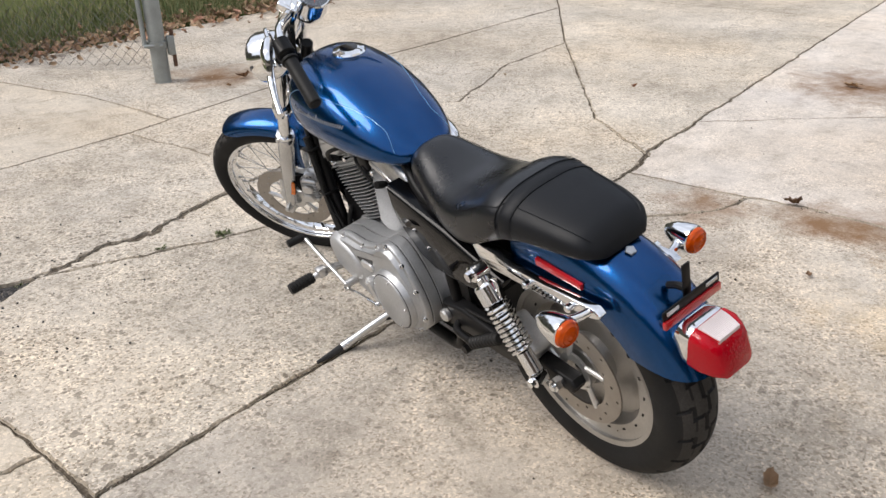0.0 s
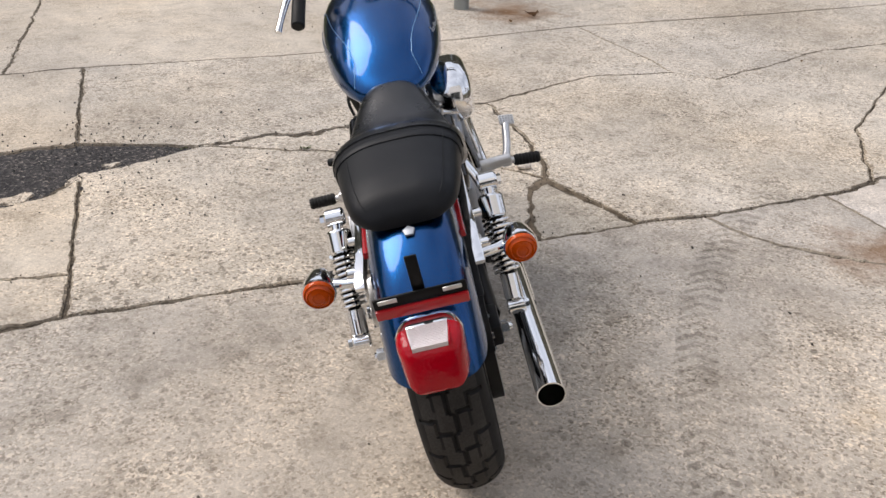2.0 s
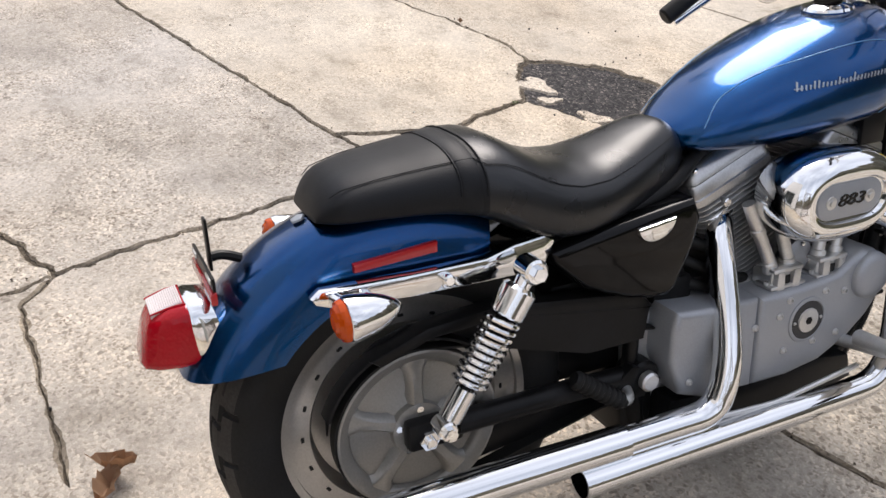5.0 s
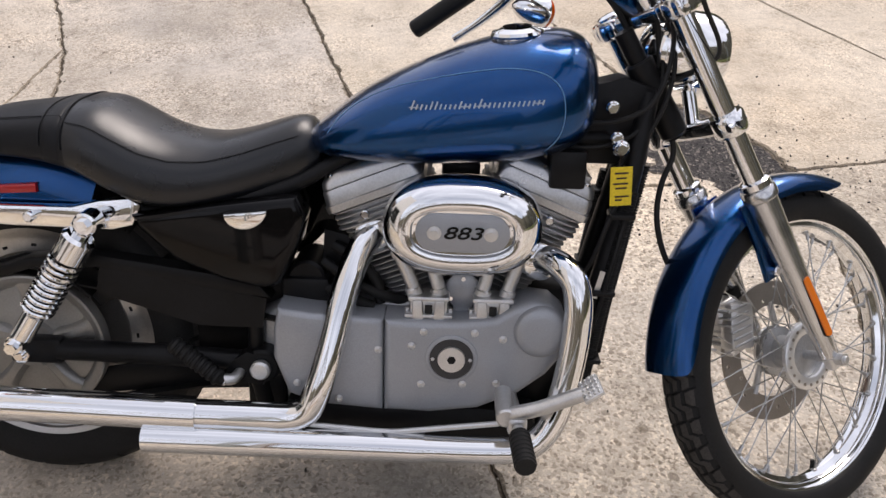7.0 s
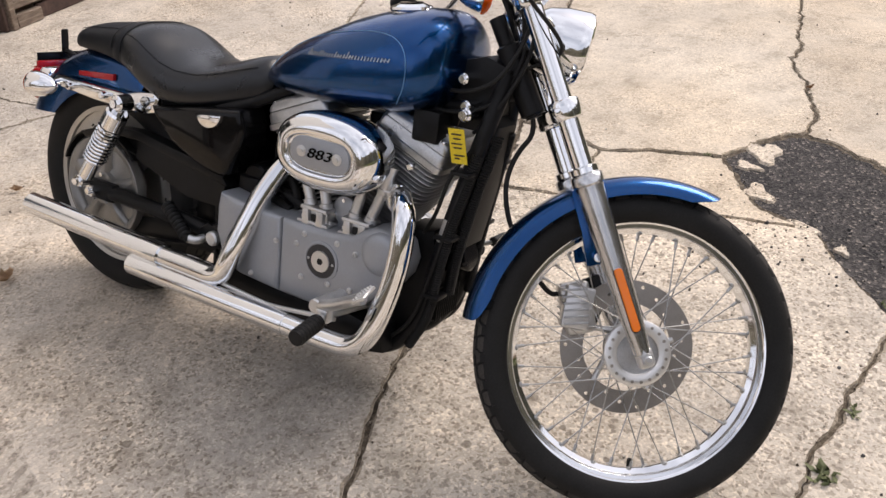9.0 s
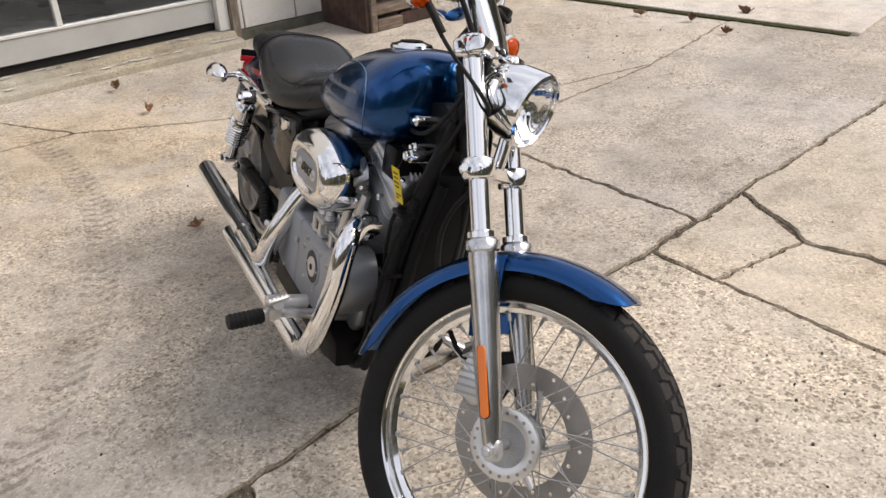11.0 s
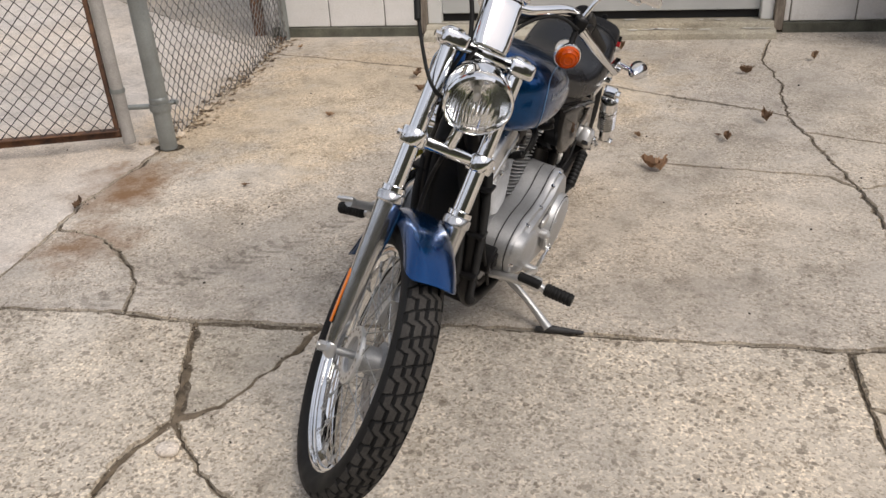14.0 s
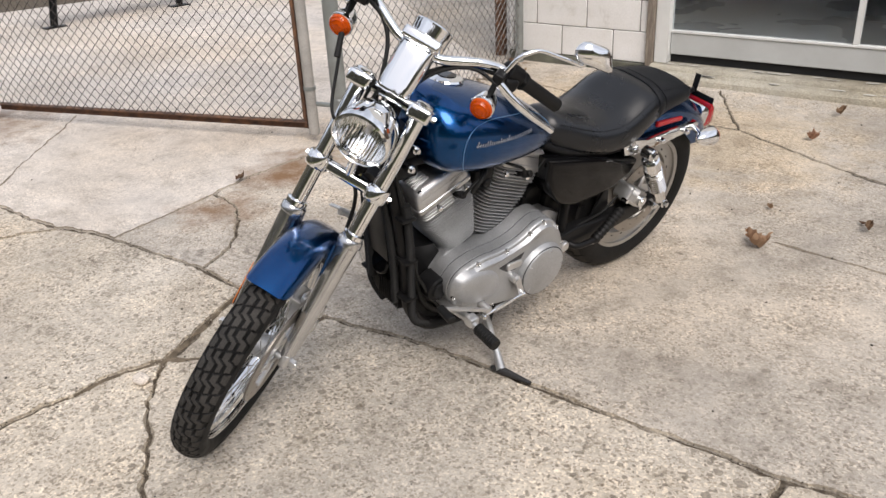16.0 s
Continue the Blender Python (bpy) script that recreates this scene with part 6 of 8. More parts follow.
def concrete(name, light, dark, coarse=1.0, stains=True):
    m = mat(name, light, 0.88, 0.0, 0.0, 0.25)
    n, l, b = nodes_of(m)
    geo = n.new("ShaderNodeNewGeometry").outputs["Position"]
    # a little warp, so that stones and pits are not round
    warp = noise_tex(m, 45, 2, 0.6, True)
    shift = n.new("ShaderNodeVectorMath")
    shift.operation = 'MULTIPLY_ADD'
    l.new(warp.outputs["Color"], shift.inputs[0])
    shift.inputs[1].default_value = (0.016, 0.016, 0.0)
    l.new(geo, shift.inputs[2])
    pos = shift.outputs[0]
    big = noise_tex(m, 0.9, 5, 0.62, True)
    mid = noise_tex(m, 7.0, 5, 0.65, True)
    col = ramp(m, big.outputs[0], [(0.33, dark), (0.62, light)])
    col = mix(m, 'MULTIPLY', 1.0, col, ramp(m, mid.outputs[0], [(0.28, (0.74, 0.725, 0.70)), (0.48, (1, 1, 1)), (0.72, (1.13, 1.12, 1.10))]))
    drift = noise_tex(m, 0.55, 4, 0.6, True)
    col = mix(m, 'MULTIPLY', 1.0, col, ramp(m, drift.outputs[0], [(0.36, (0.95, 0.965, 0.985)), (0.50, (0.99, 0.985, 0.97)), (0.64, (1.03, 0.99, 0.93))]))
    # pebbles of the exposed aggregate
    peb = voronoi(m, 150, pos)
    sep = n.new("ShaderNodeSeparateColor")
    l.new(peb.outputs["Color"], sep.inputs[0])
    tint = ramp(m, sep.outputs[0], [(0.0, (0.42, 0.38, 0.34)), (0.10, (0.62, 0.58, 0.53)), (0.22, (0.90, 0.88, 0.85)), (0.60, (1.0, 1.0, 1.0)), (0.80, (1.20, 1.18, 1.14)), (1.0, (1.60, 1.57, 1.50))])
    patchy = ramp(m, noise_tex(m, 2.3, 4, 0.65, True).outputs[0], [(0.34, (0.22 * coarse,) * 3), (0.66, (min(1, 0.90 * coarse),) * 3)])
    bw = n.new("ShaderNodeRGBToBW")
    l.new(patchy, bw.inputs[0])
    col = mix(m, 'MULTIPLY', bw.outputs[0], col, tint)
    # dark stones and broken-out pits of three sizes
    pits = None
    for scale, share, size in ((105, 0.17, 0.40), (52, 0.14, 0.32), (21, 0.09, 0.20)):
        pit = voronoi(m, scale, pos)
        sp2 = n.new("ShaderNodeSeparateColor")
        l.new(pit.outputs["Color"], sp2.inputs[0])
        few = maths(m, 'LESS_THAN', sp2.outputs[1], share * coarse)
        near = maths(m, 'LESS_THAN', pit.outputs["Distance"], maths(m, 'MULTIPLY', sp2.outputs[2], size * 1.5))
        one = maths(m, 'MULTIPLY', few, near)
        pits = one if pits is None else maths(m, 'MAXIMUM', pits, one)
    pits = maths(m, 'MULTIPLY', pits, bw.outputs[0])
    col = mix(m, 'MIX', maths(m, 'MULTIPLY', pits, min(0.85, 0.62 * coarse)), col, (0.17, 0.145, 0.115))
    blot = noise_tex(m, 32, 3, 0.65, True)
    col = mix(m, 'MULTIPLY', min(1.0, 0.30 * coarse), col, ramp(m, blot.outputs[0], [(0.32, (0.74, 0.72, 0.69)), (0.50, (1, 1, 1)), (0.70, (1.08, 1.08, 1.07))]))
    grain = noise_tex(m, 300, 3, 0.7, True)
    col = mix(m, 'MULTIPLY', 1.0, col, ramp(m, grain.outputs[0], [(0.3, (0.80, 0.80, 0.80)), (0.7, (1.14, 1.14, 1.14))]))
    if stains:
        rag = noise_tex(m, 5.0, 4, 0.7, True).outputs[0]
        rust = None
        for c, r in (((2.00, -0.22, 0), 0.30), ((1.92, -0.08, 0), 0.25), ((1.72, 0.32, 0), 0.24), ((0.78, 3.98, 0), 0.42), ((4.1, 1.05, 0), 0.6)):
            s = spot(m, pos, c, r, rag)
            rust = s if rust is None else maths(m, 'MAXIMUM', rust, s)
        col = mix(m, 'MIX', maths(m, 'MULTIPLY', rust, 0.95), col, (0.21, 0.115, 0.055))
        # old oil and tyre darkening
        oil_s = None
        for c, r in (((0.55, -0.25, 0), 0.75), ((1.2, 0.15, 0), 0.45), ((-0.45, -0.25, 0), 0.35), ((0.95, 0.72, 0), 0.22)):
            s = spot(m, pos, c, r, rag)
            oil_s = s if oil_s is None else maths(m, 'MAXIMUM', oil_s, s)
        col = mix(m, 'MULTIPLY', maths(m, 'MULTIPLY', oil_s, 0.45), col, (0.62, 0.60, 0.58))
        # tan silt washed down from the house
        silt = None
        for c, r in (((1.75, -1.75, 0), 1.1), ((0.75, -2.15, 0), 0.9), ((2.1, -0.95, 0), 0.6), ((1.5, -0.9, 0), 0.5)):
            s = spot(m, pos, c, r, rag)
            silt = s if silt is None else maths(m, 'MAXIMUM', silt, s)
        col = mix(m, 'MULTIPLY', maths(m, 'MINIMUM', maths(m, 'MULTIPLY', silt, 1.2), 0.75), col, (1.08, 0.99, 0.84))
        # a tread print that curves past the machine
        arc = n.new("ShaderNodeVectorMath")
        arc.operation = 'DISTANCE'
        l.new(pos, arc.inputs[0])
        arc.inputs[1].default_value = (3.60, -1.10, 0)
        off = maths(m, 'ABSOLUTE', maths(m, 'SUBTRACT', arc.outputs["Value"], 2.86))
        band = maths(m, 'SUBTRACT', 1.0, maths(m, 'DIVIDE', off, 0.070), True)
        sxyz = n.new("ShaderNodeSeparateXYZ")
        l.new(pos, sxyz.inputs[0])
        lug = maths(m, 'SINE', maths(m, 'ADD', maths(m, 'MULTIPLY', sxyz.outputs[1], 118.0), maths(m, 'MULTIPLY', off, 60.0)))
        prt = maths(m, 'MULTIPLY', maths(m, 'GREATER_THAN', band, 0.15), maths(m, 'ADD', maths(m, 'MULTIPLY', maths(m, 'GREATER_THAN', lug, 0.15), 0.85), 0.15))
        inside = maths(m, 'MULTIPLY', maths(m, 'LESS_THAN', sxyz.outputs[0], 1.6), maths(m, 'GREATER_THAN', sxyz.outputs[1], -2.4))
        prt = maths(m, 'MULTIPLY', maths(m, 'MULTIPLY', maths(m, 'MULTIPLY', prt, inside), maths(m, 'MAXIMUM', ramp_value(m, rag), 0.5)), maths(m, 'MAXIMUM', ramp_value(m, noise_tex(m, 38.0, 3, 0.6, True).outputs[0]), 0.3))
        col = mix(m, 'MULTIPLY', maths(m, 'MULTIPLY', prt, 1.0), col, (0.58, 0.57, 0.56))
    oi = n.new("ShaderNodeObjectInfo")
    col = mix(m, 'MULTIPLY', 1.0, col, ramp(m, oi.outputs["Random"], [(0.0, (0.93, 0.93, 0.93)), (1.0, (1.04, 1.035, 1.02))]))
    to_color(m, col)
    h = maths(m, 'ADD', maths(m, 'MULTIPLY', peb.outputs["Distance"], -0.5), maths(m, 'ADD', maths(m, 'MULTIPLY', grain.outputs[0], 0.5), maths(m, 'MULTIPLY', pits, -1.2)))
    bump(m, maths(m, 'ADD', h, maths(m, 'MULTIPLY', mid.outputs[0], 1.8)), 0.50, 0.0022)
    return m


def ramp_value(m, source):
    n, l, b = nodes_of(m)
    r = ramp(m, source, [(0.36, (0, 0, 0)), (0.54, (1, 1, 1))])
    bw = n.new("ShaderNodeRGBToBW")
    l.new(r, bw.inputs[0])
    return bw.outputs[0]


CONCRETE = concrete("worn_concrete", (0.575, 0.527, 0.470), (0.372, 0.338, 0.296), 1.15)
COARSE = concrete("coarse_aggregate_concrete", (0.600, 0.548, 0.480), (0.400, 0.362, 0.312), 2.0)
TANCRETE = concrete("smooth_tan_concrete", (0.595, 0.535, 0.455), (0.425, 0.377, 0.315), 0.85)
GREYCRETE = concrete("sunken_grey_concrete", (0.490, 0.450, 0.395), (0.315, 0.285, 0.240), 1.6)
CHIPPED = concrete("dirty_chipped_edge", (0.42, 0.37, 0.30), (0.20, 0.17, 0.135), 1.5, False)
# paler pour; part of the paleness is stronger light put into the colour
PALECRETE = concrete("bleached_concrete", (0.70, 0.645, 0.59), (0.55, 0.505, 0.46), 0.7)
DIRT = mat("dark_joint_dirt", (0.06, 0.05, 0.04), 0.95, 0, 0, 0.1)
_d = noise_tex(DIRT, 60, 5, 0.7, True)
to_color(DIRT, ramp(DIRT, _d.outputs[0], [(0.3, (0.035, 0.028, 0.022)), (0.55, (0.085, 0.07, 0.052)), (0.75, (0.17, 0.145, 0.115))]))
bump(DIRT, _d.outputs[0], 1.0, 0.01)
ASPHALT = mat("old_asphalt", (0.05, 0.05, 0.052), 0.9, 0, 0, 0.2)
_p = ASPHALT.node_tree.nodes.new("ShaderNodeNewGeometry").outputs["Position"]
_v = voronoi(ASPHALT, 110, _p)
_s = ASPHALT.node_tree.nodes.new("ShaderNodeSeparateColor")
ASPHALT.node_tree.links.new(_v.outputs["Color"], _s.inputs[0])
_n2 = noise_tex(ASPHALT, 6, 4, 0.7, True)
to_color(ASPHALT, mix(ASPHALT, 'MULTIPLY', 1.0, ramp(ASPHALT, _s.outputs[0], [(0.0, (0.025, 0.025, 0.027)), (0.6, (0.06, 0.057, 0.057)), (0.88, (0.09, 0.086, 0.084)), (0.97, (0.22, 0.20, 0.18))]),
                      ramp(ASPHALT, _n2.outputs[0], [(0.3, (0.7, 0.7, 0.7)), (0.7, (1.3, 1.25, 1.2))])))
bump(ASPHALT, _v.outputs["Distance"], 1.0, 0.006)

# ---------- driveway slabs: junctions, then the cracks between them ----------
SPOTS = {
    "sw": (-7, -4.8), "ms": (-0.2, -4.8), "se": (9, -4.8), "je": (9, 3.47), "ne": (9, 8.84), "n3": (7.4, 8.26), "n2": (-0.8, 5.31), "n1": (-2.75, 4.61), "nw": (-7, 3.08),
    "fw": (-7, 0.3), "w2": (-7, -0.45), "jw": (-7, -2.3), "w3": (-7, -4.0),
    "c4": (-0.98, -0.055), "mj": (-1.26, -0.165), "ja": (-1.56, -0.285), "c3": (-1.05, 0.19), "c2": (-1.48, 0.12), "d4": (-0.92, -1.24), "q1": (-0.65, -1.81), "q2": (-2.25, -1.83), "q3": (-0.15, -1.22), "mh": (-0.545, -2.02), "h": (0.79, -2.30), "h1": (1.35, -2.89), "h2": (2.74, -2.20),
    "pt": (-2.08, 0.77), "kq": (-1.42, 1.33), "pe": (-0.88, 1.31), "kp": (-1.29, 0.98), "pb": (-1.68, 0.56), "f2": (-1.78, 2.48), "f1": (-2.16, 2.33)}
SPOTS.update({
    "c6": (0.505, 0.437), "d1": (0.90, 0.575), "d2": (1.165, 0.63), "jx": (1.71, 0.82), "jr": (2.0, 0.975), "j3": (2.62, 1.19), "jf": (6.1, 2.43), "k1": (1.91, 0.27), "kt": (2.13, -0.50),
    "d6": (0.61, 0.98), "c7": (0.44, 1.93), "p5": (1.58, 2.50), "p6": (1.79, 2.37), "r5": (3.52, 3.34), "g1": (2.21, 1.58), "f0": (-0.10, 2.97), "f3": (1.20, 3.56), "lx": (0.17, 3.10), "f4": (4.6, 4.66), "n5": (4.95, 5.10), "tip": (0.14, 2.28), "ft": (3.9, 0.40)})
# from, to, half width, raggedness, points between
CRACKS = [
    ("sw", "ms", 0, 0, ()), ("ms", "se", 0, 0, ()), ("se", "je", 0, 0, ()), ("je", "ne", 0, 0, ()), ("ne", "n3", 0, 0, ()), ("n3", "n2", 0, 0, ()), ("n2", "n1", 0, 0, ()), ("n1", "nw", 0, 0, ()),
    ("nw", "fw", 0, 0, ()), ("fw", "w2", 0, 0, ()), ("w2", "jw", 0, 0, ()), ("jw", "w3", 0, 0, ()), ("w3", "sw", 0, 0, ()),
    ("c4", "mj", 0.011, 0.010, ()), ("mj", "ja", 0.011, 0.010, ()), ("ja", "jw", 0.007, 0.008, ()),
    ("c4", "c6", 0.0075, 0.006, ((-0.44, 0.11), (0.13, 0.27))), ("c6", "d1", 0.009, 0.006, ()), ("d1", "d2", 0.009, 0.006, ()), ("d2", "jx", 0.009, 0.006, ()), ("jx", "jr", 0.012, 0.014, ()), ("jr", "j3", 0.009, 0.012, ()), ("j3", "jf", 0.006, 0.008, ()), ("jf", "je", 0.006, 0.006, ()),
    ("c4", "c3", 0.008, 0.006, ()), ("c3", "kp", 0.006, 0.005, ()), ("kq", "f2", 0.007, 0.005, ()),
    ("c3", "c2", 0.008, 0.016, ()), ("c2", "pb", 0.012, 0.016, ()), ("c2", "ja", 0.013, 0.012, ()),
    ("mj", "d4", 0.0062, 0.016, ()), ("d4", "q1", 0.0062, 0.016, ()), ("q1", "mh", 0.007, 0.010, ()), ("q1", "q2", 0.0045, 0.008, ((-1.34, -1.75),)), ("d4", "q3", 0.0035, 0.008, ((-0.80, -1.32),)), ("mh", "ms", 0.0045, 0.016, ((-0.50, -2.3), (-0.28, -3.04))), ("d4", "q2", 0.0065, 0.012, ((-1.36, -1.49),)), ("q2", "w3", 0.0065, 0.012, ((-3.18, -2.33),)),
    ("mh", "h", 0.0065, 0.010, ((0.19, -2.16),)), ("h", "h2", 0.005, 0.010, ((1.22, -2.2),)), ("h", "h1", 0.0045, 0.010, ()),
    ("pt", "kq", 0.010, 0.030, ((-2.02, 0.95), (-1.91, 1.11), (-1.71, 1.21))), ("kq", "pe", 0.006, 0.012, ((-1.09, 1.32),)), ("pe", "kp", 0.006, 0.010, ((-1.05, 1.17),)), ("kp", "pb", 0.012, 0.016, ((-1.36, 0.78), (-1.55, 0.66))), ("pb", "pt", 0.012, 0.018, ((-1.80, 0.60), (-1.97, 0.66))),
    ("pt", "w2", 0.008, 0.018, ((-2.45, 0.725), (-2.95, 0.52), (-4.0, 0.28))),
    ("pe", "c7", 0.015, 0.022, ((-0.62, 1.44), (-0.38, 1.47), (-0.13, 1.65))), ("pe", "d6", 0.005, 0.014, ((-0.53, 1.27), (0.0, 1.24), (0.38, 1.12))),
    ("c7", "p5", 0.007, 0.014, ((0.70, 2.12), (1.07, 2.40))), ("p5", "p6", 0.004, 0.01, ()), ("p6", "r5", 0.007, 0.014, ((2.6, 2.97),)),
    ("c7", "d6", 0.010, 0.016, ((0.56, 1.5), (0.63, 1.16))), ("d6", "c6", 0.011, 0.012, ((0.53, 0.88), (0.50, 0.66))), ("d6", "d1", 0.009, 0.012, ()),
    ("d2", "k1", 0.005, 0.012, ((1.28, 0.47), (1.43, 0.36), (1.66, 0.27))), ("k1", "jx", 0.003, 0.006, ()), ("k1", "kt", 0.0065, 0.012, ((2.0, 0.06),)), ("kt", "h2", 0.005, 0.008, ((2.40, -1.25),)), ("h2", "se", 0.003, 0.008, ()),
    ("jr", "g1", 0.007, 0.014, ()), ("g1", "r5", 0.006, 0.006, ()), ("r5", "f4", 0.006, 0.006, ()), ("f4", "n5", 0.006, 0.006, ()), ("n5", "n3", 0.006, 0.006, ()),
    ("fw", "f1", 0.005, 0.006, ()), ("f1", "f2", 0.005, 0.008, ()), ("f2", "f0", 0.004, 0.008, ((-0.72, 2.76),)), ("f0", "lx", 0.004, 0.008, ()), ("lx", "f3", 0.004, 0.008, ()), ("f3", "f4", 0.005, 0.006, ((2.55, 3.97),)),
    ("f1", "n1", 0.005, 0.014, ()), ("lx", "n2", 0.005, 0.016, ((-0.11, 4.0),)), ("f3", "p5", 0.004, 0.014, ((1.45, 2.9),)), ("f0", "tip", 0.003, 0.012, ()), ("j3", "ft", 0.002, 0.012, ()), ("jf", "n5", 0.005, 0.006, ((6.0, 3.2), (5.45, 4.6)))]


def slabs():
    """Walk round every face that the cracks enclose. Gives lists of (point, half width of the edge that starts there)."""
    rng = random.Random(5)
    lines = {}
    for a, b, w, rag, via in CRACKS:
        pts = [Vector(SPOTS[a])] + [Vector(v) for v in via] + [Vector(SPOTS[b])]
        out = [pts[0]]
        if rag:
            drift = 0.0
            for p, q in zip(pts, pts[1:]):
                n = max(1, int((q - p).length / (0.018 if abs(p.x) < 3.2 and abs(p.y) < 3 else 0.12)))
                side = Vector((-(q - p).y, (q - p).x)).normalized()
                for k in range(1, n + 1):
                    drift = drift * 0.86 + rng.uniform(-1, 1) * rag * 0.50
                    f = k / n
                    fade = 1.0 if q != pts[-1] else min(1.0, (1 - f) * n / 3)
                    out.append(p.lerp(q, f) + side * drift * fade * (0 if k == n and q == pts[-1] else 1))
        else:
            out += pts[1:]
        lines[(a, b)] = (out, w)
        lines[(b, a)] = (out[::-1], w)
    around = {}
    for (a, b), (out, w) in lines.items():
        d = out[1] - out[0]
        around.setdefault(a, []).append((math.atan2(d.y, d.x), b))
    for v in around.values():
        v.sort()
    left, faces = set(lines), []
    while left:
        start = e = min(left)
        ring = []
        while True:
            left.discard(e)
            out, w = lines[e]
            m = len(out) - 1
            for k, p in enumerate(out[:-1]):
                ring.append((p, w * max(0.25 if w < 0.012 else 0.65, 0.9 + 0.8 * noise.noise(Vector((p.x * 5, p.y * 5, 7))) + 1.1 * noise.noise(Vector((p.x * 34, p.y * 34, len(faces) * 3.3)))) if w else 0.0))
            a, b = e
            order = [x for _, x in around[b]]
            e = (b, order[(order.index(a) - 1) % len(order)])
            if e == start:
                break
        area = sum(p[0].cross(q[0]) for p, q in zip([r for r in ring], ring[1:] + ring[:1])) / 2
        if area > 0:
            faces.append(ring)
    return faces


def inset_ring(ring, extra):
    pts, n = [], len(ring)
    for i, (p, w) in enumerate(ring):
        q, wq = ring[(i + 1) % n][0], w
        o, wo = ring[i - 1]
        d1, d2 = (p - o), (q - p)
        d1, d2 = d1.normalized(), d2.normalized()
        n1, n2 = Vector((-d1.y, d1.x)), Vector((-d2.y, d2.x))
        s = n1 + n2
        if s.length < 0.35:
            pts.append(p - d1 * 0.0)
            continue
        s.normalize()
        k = 1 / max(0.5, s.dot(n2))
        chip = extra * max(0.3, 1 + 2.2 * noise.noise(Vector((p.x * 26, p.y * 26, n * 0.37))))
        ww = ((wo + wq) / 2 + chip) * min(k, 1.6)
        pts.append(p + s * ww)
    return pts


def inside_ring(p, ring):
    """Whether a slab holds this place."""
    hit = False
    for (a, _), (b, _) in zip(ring, ring[1:] + ring[:1]):
        if (a.y > p.y) != (b.y > p.y) and p.x < (b.x - a.x) * (p.y - a.y) / (b.y - a.y) + a.x:
            hit = not hit
    return hit


driveway = thing("driveway", "worn pale concrete driveway broken into cracked slabs", "driveway", kind="structure")
lift_rng = random.Random(11)
for ring in slabs():
    c = sum((p for p, w in ring), Vector((0, 0))) / len(ring)
    is_patch = inside_ring(Vector((-1.6, 0.95)), ring)
    sunken = inside_ring(Vector((0.67, 0.66)), ring)
    lift = -0.010 if is_patch else -0.009 if sunken else lift_rng.uniform(-0.0018, 0.0018)
    bm = bmesh.new()
    outer, inner = inset_ring(ring, 0.0), inset_ring(ring, 0.0 if is_patch else 0.0042)
    low = [bm.verts.new((p.x, p.y, -0.055)) for p in outer]
    edge = [bm.verts.new((p.x, p.y, lift - 0.005)) for p in outer]
    top = [bm.verts.new((p.x, p.y, lift)) for p in inner]
    ring_faces(bm, low, edge)
    n_low = len(bm.faces)
    ring_faces(bm, edge, top)
    bm.faces.ensure_lookup_table()
    for f in bm.faces[n_low:]:
        f.material_index = 1
    vs, _, tris, *_ = delaunay_2d_cdt([p for p in inner], [], [list(range(len(inner)))], 1, 1e-5)
    vs = [bm.verts.new((p.x, p.y, lift)) for p in vs]
    for t in tris:
        bm.faces.new([vs[i] for i in t])
    bmesh.ops.remove_doubles(bm, verts=bm.verts, dist=1e-5)
    bmesh.ops.recalc_face_normals(bm, faces=bm.faces)
    if sum(f.normal.z * f.calc_area() for f in bm.faces) < 0:
        bmesh.ops.reverse_faces(bm, faces=bm.faces)
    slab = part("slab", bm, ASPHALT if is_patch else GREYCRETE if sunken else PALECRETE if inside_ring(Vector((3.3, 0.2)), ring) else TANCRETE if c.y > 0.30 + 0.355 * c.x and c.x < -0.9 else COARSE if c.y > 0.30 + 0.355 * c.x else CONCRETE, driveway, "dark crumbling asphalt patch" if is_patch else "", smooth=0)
    slab.data.materials.append(ASPHALT if is_patch else CHIPPED)

# washed-in silt along the edges of the sunken slab
SILT = worn(mat("packed_brown_silt", (0.175, 0.140, 0.102), 0.95, 0, 0, 0.1), 0.55, 1.45, 120, 18, 0.4)
bm = bmesh.new()
for pts, w0, w1 in (((("c6"), (0.500, 0.66), (0.530, 0.88), ("d6")), 0.010, 0.026), ((("d6"), (0.70, 0.85), (0.82, 0.69), ("d1")), 0.016, 0.009), ((("d6"), (0.63, 1.16), (0.57, 1.42)), 0.018, 0.006), ((("d6"), (0.50, 1.06), (0.38, 1.12)), 0.018, 0.005)):
    pts = [Vector(SPOTS[p]) if isinstance(p, str) else Vector(p) for p in pts]
    rows, total, gone = [], sum((q - p).length for p, q in zip(pts, pts[1:])), 0.0
    for p, q in zip(pts, pts[1:]):
        n = max(2, int((q - p).length / 0.010))
        side = Vector((-(q - p).y, (q - p).x)).normalized()
        for k in range(n + 1):
            c = p.lerp(q, k / n)
            w = w0 + (w1 - w0) * (gone + (q - p).length * k / n) / total
            a, b = (w * max(0.15, 0.8 + 1.3 * noise.noise(Vector((c.x * 17, c.y * 17, z)))) for z in (3, 9))
            rows.append([bm.verts.new((c.x + side.x * d, c.y + side.y * d, z)) for d, z in ((a, -0.0095), (a * 0.4, -0.0025), (-b * 0.4, -0.0030), (-b, -0.0095))])
        gone += (q - p).length
    for r0, r1 in zip(rows, rows[1:]):
        ring_faces(bm, r0, r1, False)
bmesh.ops.recalc_face_normals(bm, faces=bm.faces)
